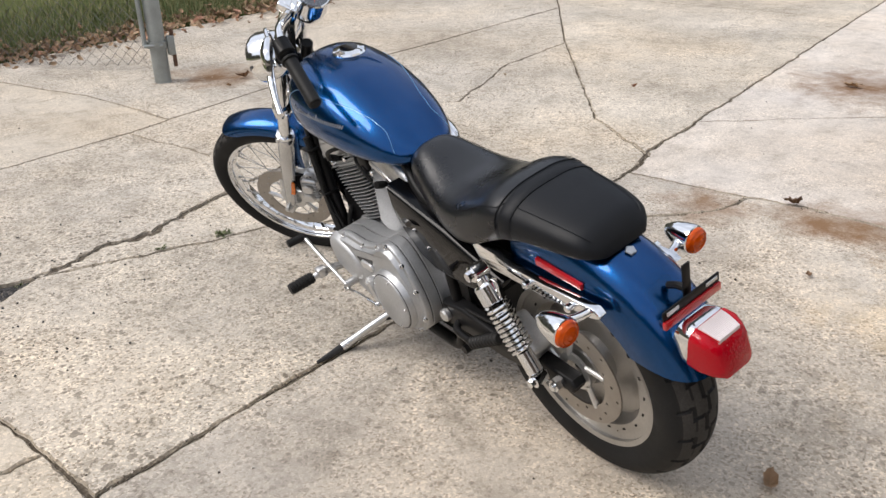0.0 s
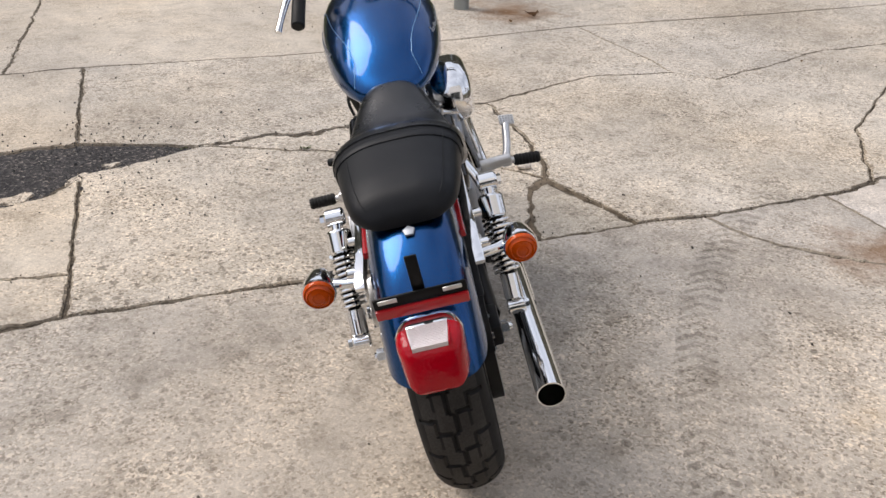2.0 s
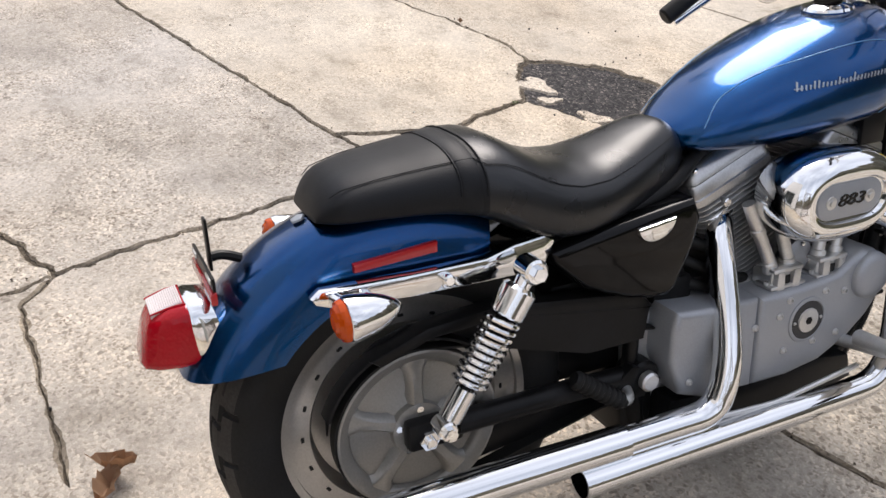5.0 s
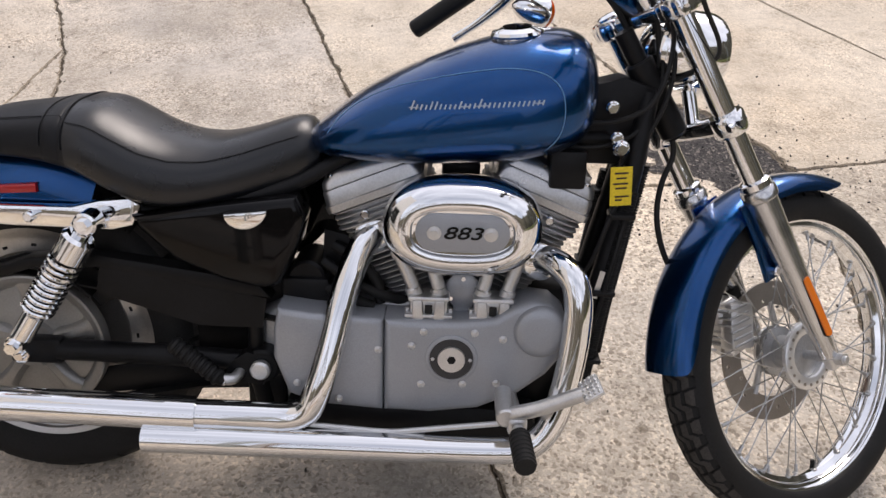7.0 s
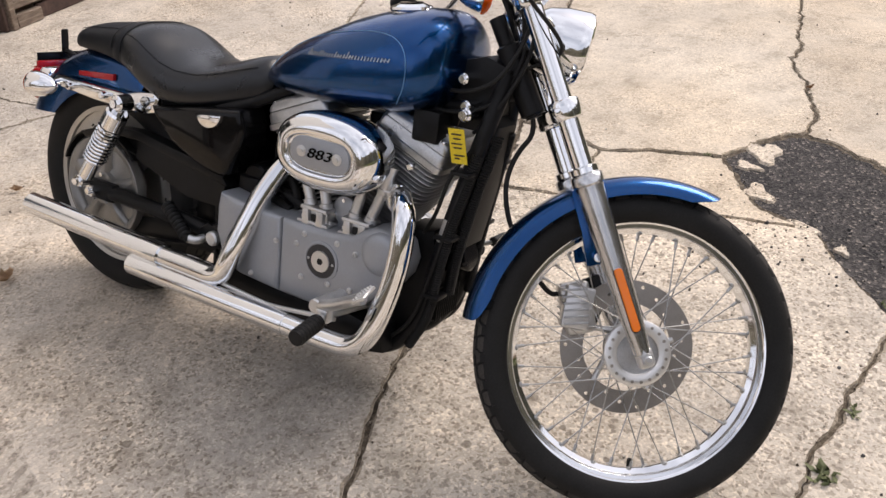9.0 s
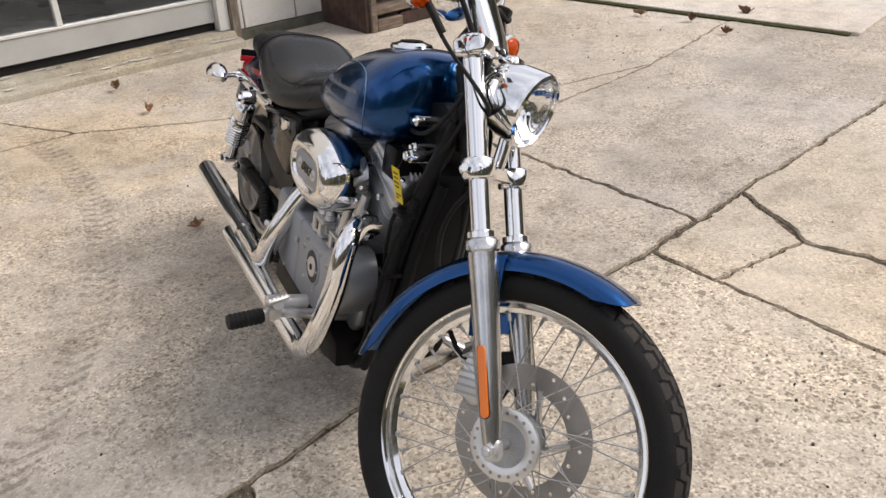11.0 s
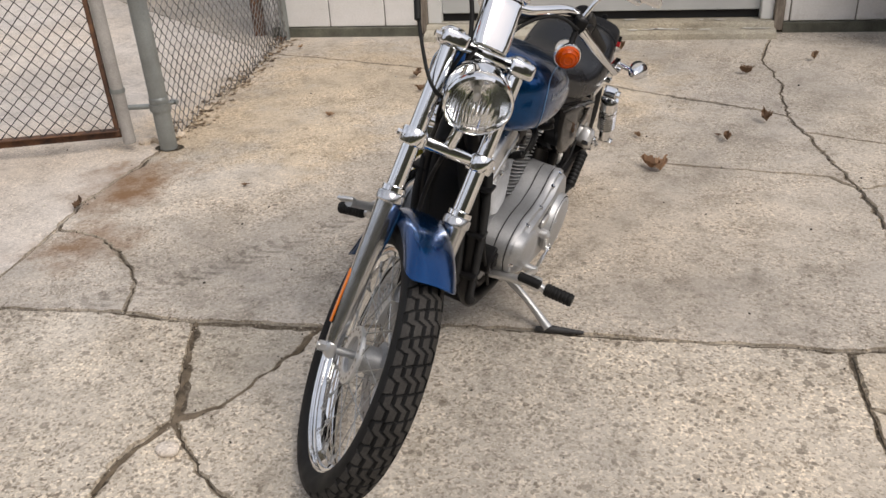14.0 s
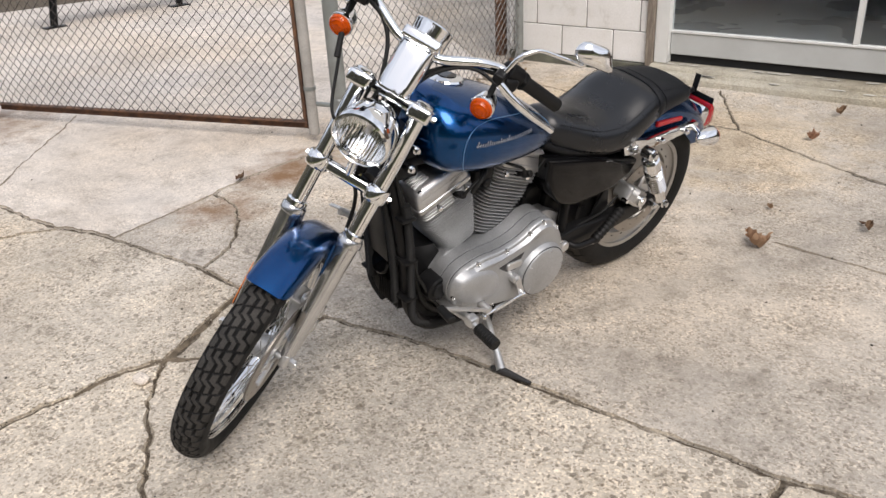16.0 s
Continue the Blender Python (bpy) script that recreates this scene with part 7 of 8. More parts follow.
if sum(f.normal.z for f in bm.faces) < 0:
    bmesh.ops.reverse_faces(bm, faces=bm.faces)
solo("joint_silt", bm, SILT, "brown silt packed along the sunken slab's cracks", "dirt", kind="stuff")

# soil and grass plain under and beyond the slabs
bm = bmesh.new()
bmesh.ops.create_circle(bm, cap_ends=True, radius=400, segments=48)
bmesh.ops.translate(bm, verts=bm.verts, vec=(0, 0, -0.011))
LAWN = mat("lawn_earth", (0.07, 0.075, 0.03), 0.95, 0, 0, 0.1)
_g = noise_tex(LAWN, 1.5, 6, 0.7, True)
_p = LAWN.node_tree.nodes.new("ShaderNodeNewGeometry").outputs["Position"]
_sx = LAWN.node_tree.nodes.new("ShaderNodeSeparateXYZ")
LAWN.node_tree.links.new(_p, _sx.inputs[0])
_near = maths(LAWN, 'LESS_THAN', maths(LAWN, 'SUBTRACT', _sx.outputs[1], maths(LAWN, 'MULTIPLY', _sx.outputs[0], 0.36)), 5.6)
_gr = ramp(LAWN, _g.outputs[0], [(0.3, (0.05, 0.06, 0.02)), (0.55, (0.09, 0.10, 0.035)), (0.75, (0.14, 0.11, 0.06))])
_di = ramp(LAWN, noise_tex(LAWN, 60, 5, 0.7, True).outputs[0], [(0.3, (0.04, 0.032, 0.025)), (0.5, (0.10, 0.082, 0.062)), (0.68, (0.22, 0.19, 0.15))])
to_color(LAWN, mix(LAWN, 'MIX', _near, _gr, _di))
solo("ground", bm, LAWN, "earth and lawn around the driveway", "ground", kind="structure", smooth=0)

# crumbs of concrete and soil lying in and along the cracks
rng = random.Random(91)
verts, faces = [], []
for a, b, w, rag, via in CRACKS:
    if w < 0.004:
        continue
    line = [Vector(SPOTS[a])] + [Vector(v) for v in via] + [Vector(SPOTS[b])]
    for p0, p1 in zip(line, line[1:]):
        if min(abs(p0.x), abs(p1.x)) > 3.5 or min(abs(p0.y), abs(p1.y)) > 3.5:
            continue
        side = Vector((-(p1 - p0).y, (p1 - p0).x)).normalized()
        for k in range(int((p1 - p0).length * 70 * (w / 0.008))):
            f = rng.random()
            if noise.noise(Vector((p0.x + f * 3, p0.y * 2 + f * 2, w * 100))) < -0.15:
                continue
            c = p0.lerp(p1, f) + side * rng.gauss(0, 0.010 + w * 0.9)
            q, i = rng.uniform(0.0016, 0.0048), len(verts)
            z = rng.uniform(-0.006, 0.001)
            e = Euler((rng.uniform(0, 6), rng.uniform(0, 6), rng.uniform(0, 6))).to_matrix()
            for px, py, pz in ((1, 0, -0.5), (-0.6, 0.8, -0.5), (-0.5, -0.9, -0.5), (0.1, 0.1, 1)):
                verts.append(Vector((c.x, c.y, z + q * 0.6)) + e @ Vector((px, py, pz)) * q)
            faces += [(i, i + 2, i + 1), (i, i + 1, i + 3), (i + 1, i + 2, i + 3), (i + 2, i, i + 3)]
me = bpy.data.meshes.new("crack_crumbs")
me.from_pydata(verts, [], faces)
CRUMB = mat("soil_and_concrete_crumb", (0.2, 0.17, 0.13), 0.95)
_n = CRUMB.node_tree.nodes.new("ShaderNodeNewGeometry")
to_color(CRUMB, ramp(CRUMB, _n.outputs["Random Per Island"], [(0.0, (0.035, 0.028, 0.02)), (0.45, (0.10, 0.08, 0.058)), (0.7, (0.24, 0.20, 0.155)), (1.0, (0.52, 0.47, 0.40))]))
me.materials.append(CRUMB)
tagged(new("crack_crumbs", me), "crumbs of soil and concrete lying along the cracks", "gravel", kind="stuff")

# grit that has broken out round the asphalt patch
rng = random.Random(3)
bm = bmesh.new()
for k in range(300):
    a = rng.uniform(0, 2 * math.pi)
    r = abs(rng.gauss(0.0, 0.34)) + 0.05
    x, y = -1.35 + math.cos(a) * r * 1.5, 1.15 + math.sin(a) * r
    if y > 2.3:
        continue
    s = rng.uniform(0.002, 0.006) * (1.6 if rng.random() < 0.05 else 1)
    m = Matrix.Translation((x, y, s * 0.3)) @ Euler((rng.uniform(0, 6), rng.uniform(0, 6), rng.uniform(0, 6))).to_matrix().to_4x4() @ Matrix.Diagonal((s, s * rng.uniform(0.6, 1), s * rng.uniform(0.5, 0.9), 1))
    bmesh.ops.create_icosphere(bm, subdivisions=1, radius=1.0, matrix=m) if k < 160 else bmesh.ops.create_cube(bm, size=1.4, matrix=m)
GRIT = mat("loose_grit", (0.09, 0.085, 0.08), 0.9)
_n = GRIT.node_tree.nodes.new("ShaderNodeNewGeometry")
to_color(GRIT, ramp(GRIT, _n.outputs["Random Per Island"], [(0.0, (0.04, 0.04, 0.042)), (0.7, (0.10, 0.095, 0.09)), (1.0, (0.32, 0.29, 0.25))]))
solo("grit", bm, GRIT, "loose dark grit round the asphalt patch", "gravel", kind="stuff", smooth=0)

# broken concrete pieces along the near side of the patch
rng = random.Random(31)
FRAGMENTS = ((-1.82, 0.68, 0.12, 0.4), (-1.66, 0.66, 0.06, 1.3), (-1.46, 0.76, 0.09, 0.7), (-1.28, 0.96, 0.07, 1.0), (-1.20, 1.10, 0.04, 0.5))
for x, y, s, a in FRAGMENTS:
    bm = bmesh.new()
    n = 16
    ang = rng.uniform(0, 6)
    shape = [(math.cos(6.283 * k / n) * s * (0.8 + 0.30 * math.cos(3 * 6.283 * k / n + ang) + rng.uniform(-0.10, 0.10)), math.sin(6.283 * k / n) * s * (0.55 + 0.16 * math.cos(3 * 6.283 * k / n + ang) + rng.uniform(-0.07, 0.07))) for k in range(n)]
    lo_v = [bm.verts.new((px, py, -0.012)) for px, py in shape]
    hi_v = [bm.verts.new((px * 0.90, py * 0.88, rng.uniform(-0.0030, 0.0005))) for px, py in shape]
    ring_faces(bm, lo_v, hi_v)
    bm.faces.new(hi_v)
    bm.faces.new(lo_v[::-1])
    bmesh.ops.recalc_face_normals(bm, faces=bm.faces)
    solo("concrete_fragment", bm, COARSE, "pale broken concrete piece lying in the asphalt patch", "concrete piece", "broken pieces at the patch", smooth=0, m=Matrix.Translation((x, y, 0)) @ Matrix.Rotation(a, 4, 'Z'))

for x, y, s, a in ((2.23, -0.66, 0.055, 0.4), (2.30, -0.60, 0.035, 1.6), (2.20, -0.74, 0.030, 2.2)):
    bm = bmesh.new()
    bmesh.ops.create_icosphere(bm, subdivisions=2, radius=s)
    for v in bm.verts:
        v.co *= 1 + 0.5 * noise.noise(v.co * 22 + Vector((x, y, 0)))
        v.co.z *= 0.5
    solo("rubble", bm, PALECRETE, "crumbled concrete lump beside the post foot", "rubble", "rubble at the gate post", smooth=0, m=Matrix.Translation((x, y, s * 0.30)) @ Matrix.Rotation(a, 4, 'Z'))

# small weeds in the crack ahead of the patch
WEED = mat("weed_leaf", (0.10, 0.115, 0.045), 0.7)
rng = random.Random(8)


def weed(x, y, size, n):
    bm = bmesh.new()
    for k in range(n):
        a, t = rng.uniform(0, 6.28), rng.uniform(0.2, 1.0)
        L = size * rng.uniform(0.5, 1.0)
        d = Vector((math.cos(a) * t, math.sin(a) * t, 0.5 * (1.2 - t)))
        s = Vector((-math.sin(a), math.cos(a), 0)) * L * 0.16
        p0 = Vector((x + rng.uniform(-1, 1) * size * 0.6, y + rng.uniform(-1, 1) * size * 0.3, 0.0))
        v = [bm.verts.new(p) for p in (p0, p0 + d * L * 0.5 + s, p0 + d * L, p0 + d * L * 0.5 - s)]
        bm.faces.new(v)
    return solo("weed", bm, WEED, "small green weed growing in a driveway crack", "weed", "weeds in the cracks", smooth=0)


weed(-0.16, 1.28, 0.05, 34)
weed(-0.42, 1.29, 0.035, 18)
weed(-0.94, 1.27, 0.03, 14)
weed(-1.66, 0.50, 0.03, 12)

# ---------- house wall with glazed door ----------
WALL_A, WU, WN = Vector((2.9, -2.6, 0)), Vector((-0.951, -0.309, 0)).normalized(), Vector((-0.309, 0.951, 0)).normalized()
WM = Matrix(((WU.x, -WN.x, 0, WALL_A.x), (WU.y, -WN.y, 0, WALL_A.y), (0, 0, 1, 0), (0, 0, 0, 1)))   # along the wall, into it, up
WHITEWALL = mat("white_painted_block", (0.80, 0.79, 0.77), 0.6)
_a, _b = noise_tex(WHITEWALL, 4, 5, 0.7), noise_tex(WHITEWALL, 90, 4, 0.7)
to_color(WHITEWALL, mix(WHITEWALL, 'MULTIPLY', 1.0, ramp(WHITEWALL, _a.outputs[0], [(0.28, (0.60, 0.58, 0.54)), (0.42, (0.78, 0.77, 0.75)), (0.7, (0.84, 0.83, 0.82))]), ramp(WHITEWALL, _b.outputs[0], [(0.3, (0.9, 0.9, 0.9)), (0.6, (1, 1, 1))])))
bump(WHITEWALL, _b.outputs[0], 0.5, 0.003)
MORTAR = worn(mat("grey_mortar", (0.20, 0.19, 0.175), 0.9), 0.7, 1.2)
PLINTH = worn(mat("stained_grey_footing", (0.15, 0.150, 0.118), 0.9), 0.55, 1.35, 30, 7, 0.4)
WHITEPAINT = worn(mat("white_door_paint", (0.72, 0.73, 0.72), 0.4), 0.93, 1.05, 30, 5, 0.08)
GREYPAINT = worn(mat("pale_grey_door_paint", (0.50, 0.515, 0.51), 0.45), 0.92, 1.06, 30, 5, 0.08)
WOOD = mat("weathered_wood", (0.25, 0.21, 0.17), 0.85)
_w = noise_tex(WOOD, 12, 5, 0.7)
_mp = WOOD.node_tree.nodes.new("ShaderNodeMapping")
_mp.inputs["Scale"].default_value = (6, 6, 0.6)
WOOD.node_tree.links.new(WOOD.node_tree.nodes.new("ShaderNodeTexCoord").outputs["Object"], _mp.inputs["Vector"])
WOOD.node_tree.links.new(_mp.outputs[0], _w.inputs["Vector"])
to_color(WOOD, ramp(WOOD, _w.outputs[0], [(0.3, (0.11, 0.09, 0.075)), (0.5, (0.22, 0.185, 0.15)), (0.68, (0.33, 0.29, 0.245)), (0.8, (0.5, 0.47, 0.42))]))
bump(WOOD, _w.outputs[0], 0.6, 0.004)
PANEGLASS = mat("door_glass", (0.80, 0.86, 0.90), 0.03, 0.0, 0.0, 0.5)
PANEGLASS.node_tree.nodes["Principled BSDF"].inputs["Transmission Weight"].default_value = 1.0
PANEGLASS.node_tree.nodes["Principled BSDF"].inputs["IOR"].default_value = 1.45
ROOMFLOOR = worn(mat("grey_painted_garage_floor", (0.46, 0.49, 0.51), 0.28), 0.75, 1.25, 12, 1.3, 0.15)
ROOMWALL = worn(mat("dim_garage_wall", (0.40, 0.41, 0.42), 0.7), 0.8, 1.2, 12, 2, 0.15)
DARKGAP = mat("dark_gap", (0.012, 0.012, 0.013), 0.9)


def wbox(s0, s1, d0, d1, z0, z1, bev=0.003):
    """A box along the wall from s0 to s1, from depth d0 (minus: in front) to d1."""
    return box((s0 + s1) / 2, (d0 + d1) / 2, (z0 + z1) / 2, s1 - s0, d1 - d0, z1 - z0, bev, 1)


wall = thing("wall_house", "white-painted block house wall with grey footing", "wall", WM, kind="structure")
for s0, s1 in ((-0.12, 0.97), (3.36, 4.02)):
    part("core", wbox(s0 + 0.001, s1 - 0.001, 0.008, 0.16, 0.066, 3.0, 0), MORTAR, wall)
    part("footing", wbox(s0, s1, -0.012, 0.16, -0.05, 0.066, 0.006), PLINTH, wall)
# above the door the wall is unseen, raised to block sky and darken reflections
part("unseen_upper_wall", wbox(-0.12, 4.02, 0.004, 0.16, 2.25, 5.6, 0), WHITEWALL, wall)
for s0, s1 in ((-0.12, 0.97), (3.36, 4.02)):
    row = 0
    z = 0.070
    while z < 2.24:
        s = s0 - (0.165 if row % 2 else 0.36)
        while s < s1:
            a, b = max(s, s0), min(s + 0.397, s1)
            if b - a > 0.02:
                part("block", wbox(a + 0.0025, b - 0.0025, 0.0, 0.05, z + 0.002, min(z + 0.206, 2.246), 0.004), WHITEWALL, wall)
            s += 0.400
        z += 0.209
        row += 1

door = thing("door_1", "white-framed glazed garage door above a concrete sill", "door", WM, kind="structure")
part("jamb", wbox(0.972, 1.022, -0.03, 0.10, 0.02, 2.25, 0.004), WOOD, door, "weathered wooden jamb with peeling paint")
part("jamb", wbox(3.30, 3.358, -0.03, 0.10, 0.02, 2.25, 0.004), WOOD, door, "weathered wooden jamb with peeling paint")
part("frame_post", wbox(1.024, 1.118, 0.0, 0.09, 0.085, 2.25, 0.004), WHITEPAINT, door)
part("frame_post", wbox(3.22, 3.298, 0.0, 0.09, 0.085, 2.25, 0.004), WHITEPAINT, door)
part("bottom_rail", wbox(1.12, 3.218, 0.045, 0.085, 0.140, 0.282, 0.004), GREYPAINT, door, "pale grey bottom rail")
part("glazing_bead", wbox(1.12, 3.218, 0.036, 0.085, 0.283, 0.300, 0.003), WHITEPAINT, door)
part("top_rail", wbox(1.12, 3.218, 0.045, 0.085, 2.12, 2.25, 0.004), GREYPAINT, door)
# near-black strip filling the gap below the bottom rail
part("gap_strip", wbox(1.12, 3.218, 0.070, 0.095, 0.085, 0.1395, 0), DARKGAP, door)
for s in (2.245, ):
    part("mullion", wbox(s, s + 0.034, 0.038, 0.085, 0.301, 2.119, 0.003), WHITEPAINT, door)
for a, b in ((1.12, 2.244), (2.280, 3.218)):
    for z0, z1 in ((0.301, 0.88), (0.90, 1.48), (1.50, 2.119)):
        part("pane", wbox(a, b, 0.058, 0.064, z0, z1, 0), PANEGLASS, door, "clear glass pane with the dim garage behind").visible_shadow = False
    for z in (0.881, 1.481):
        part("glazing_bar", wbox(a, b, 0.040, 0.084, z, z + 0.018, 0.002), WHITEPAINT, door)
garage = thing("garage_room", "dim garage interior with a grey painted floor", "room", WM, kind="structure")
part("garage_floor", wbox(0.2, 3.98, 0.165, 3.6, 0.02, 0.08, 0), ROOMFLOOR, garage, "grey painted concrete floor")
part("threshold", wbox(1.12, 3.218, 0.101, 0.164, 0.02, 0.0835, 0), ROOMFLOOR, garage)
part("back_wall", wbox(0.2, 3.98, 3.604, 3.75, 0.02, 3.0, 0), ROOMWALL, garage)
part("side_wall", wbox(0.05, 0.196, 0.165, 3.75, 0.02, 3.0, 0), ROOMWALL, garage)
part("side_wall", wbox(3.984, 4.1, 0.165, 3.75, 0.02, 3.0, 0), ROOMWALL, garage)
part("garage_ceiling", wbox(0.05, 4.1, 0.165, 3.75, 3.004, 3.1, 0), ROOMWALL, garage)
SILL = concrete("sill_concrete", (0.47, 0.44, 0.37), (0.30, 0.275, 0.22), 0.7, False)
sill_bm = bmesh.new()
rows = []
for i in range(61):
    s = 1.02 + 2.28 * i / 60
    w1, w2 = noise.noise(Vector((s * 5, 1, 0))) * 0.008, noise.noise(Vector((s * 5, 9, 0))) * 0.006
    rows.append([sill_bm.verts.new(p) for p in ((s, 0.10, -0.05), (s, 0.10, 0.083), (s, -0.045 + w1, 0.080 + w2), (s, -0.058 + w1, 0.066), (s, -0.062 + w1, 0.052), (s, -0.145 + w1, 0.046 + w2), (s, -0.166 + w1, 0.034), (s, -0.172 + w1, 0.012), (s, -0.175 + w1, -0.05))])
for a, b in zip(rows, rows[1:]):
    ring_faces(sill_bm, a, b)
sill_bm.faces.new(rows[0][::-1])
sill_bm.faces.new(rows[-1])
bmesh.ops.recalc_face_normals(sill_bm, faces=sill_bm.faces)
solo("door_sill", sill_bm, SILL, "worn rounded concrete door sill with flaking paint", "sill", kind="structure", m=WM)
FLAKE = mat("white_paint_flake", (0.6, 0.58, 0.53), 0.8)
rng = random.Random(21)
bm = bmesh.new()
for k in range(46):
    s, d = rng.uniform(1.05, 3.25), rng.choice((rng.uniform(-0.01, 0.03), rng.uniform(-0.125, -0.09)))
    n = rng.randint(5, 7)
    w, h = rng.uniform(0.03, 0.16), rng.uniform(0.006, 0.022)
    vs = [bm.verts.new((s + math.cos(6.283 * i / n) * w / 2 * rng.uniform(0.6, 1), d + math.sin(6.283 * i / n) * h * rng.uniform(0.5, 1), 0.0885 if d > -0.04 else 0.054)) for i in range(n)]
    bm.faces.new(vs)
solo("paint_flakes", bm, FLAKE, "flakes of old white paint on the sill", "paint flakes", kind="stuff", smooth=0, m=WM)

# wooden porch steps against the house: posts, treads and dark gaps
PORCH = Matrix(((WU.x, -WN.x, 0, -1.075), (WU.y, -WN.y, 0, -3.315), (0, 0, 1, 0), (0, 0, 0, 1)))
DARKWOOD = mat("stained_red_brown_wood", (0.07, 0.04, 0.032), 0.8)
_w = noise_tex(DARKWOOD, 9, 5, 0.7)
to_color(DARKWOOD, ramp(DARKWOOD, _w.outputs[0], [(0.3, (0.028, 0.017, 0.014)), (0.55, (0.070, 0.040, 0.032)), (0.75, (0.13, 0.085, 0.066))]))
OLDBOARD = mat("weathered_board", (0.25, 0.21, 0.17), 0.85)
_w = noise_tex(OLDBOARD, 12, 5, 0.7)
_mp = OLDBOARD.node_tree.nodes.new("ShaderNodeMapping")
_mp.inputs["Scale"].default_value = (0.7, 6, 6)
OLDBOARD.node_tree.links.new(OLDBOARD.node_tree.nodes.new("ShaderNodeTexCoord").outputs["Object"], _mp.inputs["Vector"])
OLDBOARD.node_tree.links.new(_mp.outputs[0], _w.inputs["Vector"])
to_color(OLDBOARD, ramp(OLDBOARD, _w.outputs[0], [(0.3, (0.085, 0.062, 0.048)), (0.5, (0.17, 0.13, 0.10)), (0.68, (0.27, 0.22, 0.175)), (0.82, (0.40, 0.35, 0.29))]))
bump(OLDBOARD, _w.outputs[0], 0.6, 0.004)
porch = thing("porch_steps", "weathered brown wooden porch steps with dark gaps between the boards", "steps", PORCH)
part("corner_post", wbox(0.035, 0.085, 0.0, 0.09, 0.0, 2.2, 0.006), OLDBOARD, porch)
part("corner_board", wbox(0.0, 0.033, 0.02, 0.11, 0.0, 2.2, 0.006), DARKWOOD, porch)
part("base_block", wbox(0.087, 0.30, 0.004, 0.05, 0.0, 0.075, 0.006), OLDBOARD, porch)
part("base_runner", wbox(0.302, 2.3, 0.03, 0.07, 0.0, 0.085, 0.005), DARKWOOD, porch)
for z, d in ((0.105, 0.015), (0.285, 0.06), (0.47, 0.10)):
    part("tread", wbox(0.087, 2.3, d, d + 0.26, z, z + 0.042, 0.006), OLDBOARD, porch)
part("post", wbox(0.56, 0.66, 0.0, 0.013, 0.10, 2.2, 0.005), OLDBOARD, porch)
part("back_board", wbox(0.087, 2.3, 0.40, 0.43, 0.0, 2.2, 0.004), DARKWOOD, porch)
part("side_board", wbox(0.004, 0.030, 0.115, 0.55, 0.0, 2.2, 0.004), DARKWOOD, porch)
# raised walk beyond the driveway joint, with a mossy seam
MOSS = mat("dark_moss", (0.05, 0.055, 0.025), 0.95, 0, 0, 0.1)
_n = noise_tex(MOSS, 40, 4, 0.7, True)
to_color(MOSS, ramp(MOSS, _n.outputs[0], [(0.3, (0.025, 0.026, 0.014)), (0.6, (0.07, 0.075, 0.03)), (0.8, (0.14, 0.12, 0.07))]))
bump(MOSS, _n.outputs[0], 1.0, 0.01)
WALKM = Matrix.Translation((-2.692, -3.317, 0)) @ Matrix.Rotation(math.atan2(0.804, -0.407), 4, 'Z')
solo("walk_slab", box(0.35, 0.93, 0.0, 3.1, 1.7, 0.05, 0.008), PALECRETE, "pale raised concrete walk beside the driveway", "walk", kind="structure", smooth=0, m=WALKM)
moss = bmesh.new()
lo_m, hi_m = [], []
for k in range(101):
    x = -1.15 + 3.0 * k / 100
    w = 0.030 + 0.016 * noise.noise(Vector((x * 9, 3, 0))) + 0.012 * noise.noise(Vector((x * 31, 5, 0)))
    lo_m.append(moss.verts.new((x, 0.084, 0.012)))
    hi_m.append(moss.verts.new((x, 0.08 - w, 0.004)))
ring_faces(moss, hi_m, lo_m, False)
bmesh.ops.recalc_face_normals(moss, faces=moss.faces)
bmesh.ops.solidify(moss, geom=moss.faces[:], thickness=0.006)
solo("moss_seam", moss, MOSS, "dark mossy seam along the raised walk", "moss", kind="stuff", smooth=0, m=WALKM)

# ---------- fences ----------
GALV = worn(mat("galvanised_steel", (0.36, 0.385, 0.375), 0.5, 0.6), 0.75, 1.12, 30, 6, 0.2)
PALEPIPE = worn(mat("pale_painted_pipe", (0.52, 0.50, 0.47), 0.6, 0.2), 0.7, 1.1, 30, 6, 0.3)
RUSTY = mat("rusty_steel", (0.16, 0.08, 0.045), 0.85, 0.2)
_r = noise_tex(RUSTY, 14, 5, 0.7)
to_color(RUSTY, ramp(RUSTY, _r.outputs[0], [(0.3, (0.055, 0.035, 0.028)), (0.5, (0.13, 0.07, 0.045)), (0.7, (0.24, 0.12, 0.06))]))
DARKWIRE = mat("dark_mesh_wire", (0.055, 0.047, 0.042), 0.6, 0.5)
GALVWIRE = worn(mat("galvanised_wire", (0.20, 0.19, 0.18), 0.5, 0.6), 0.6, 1.2)


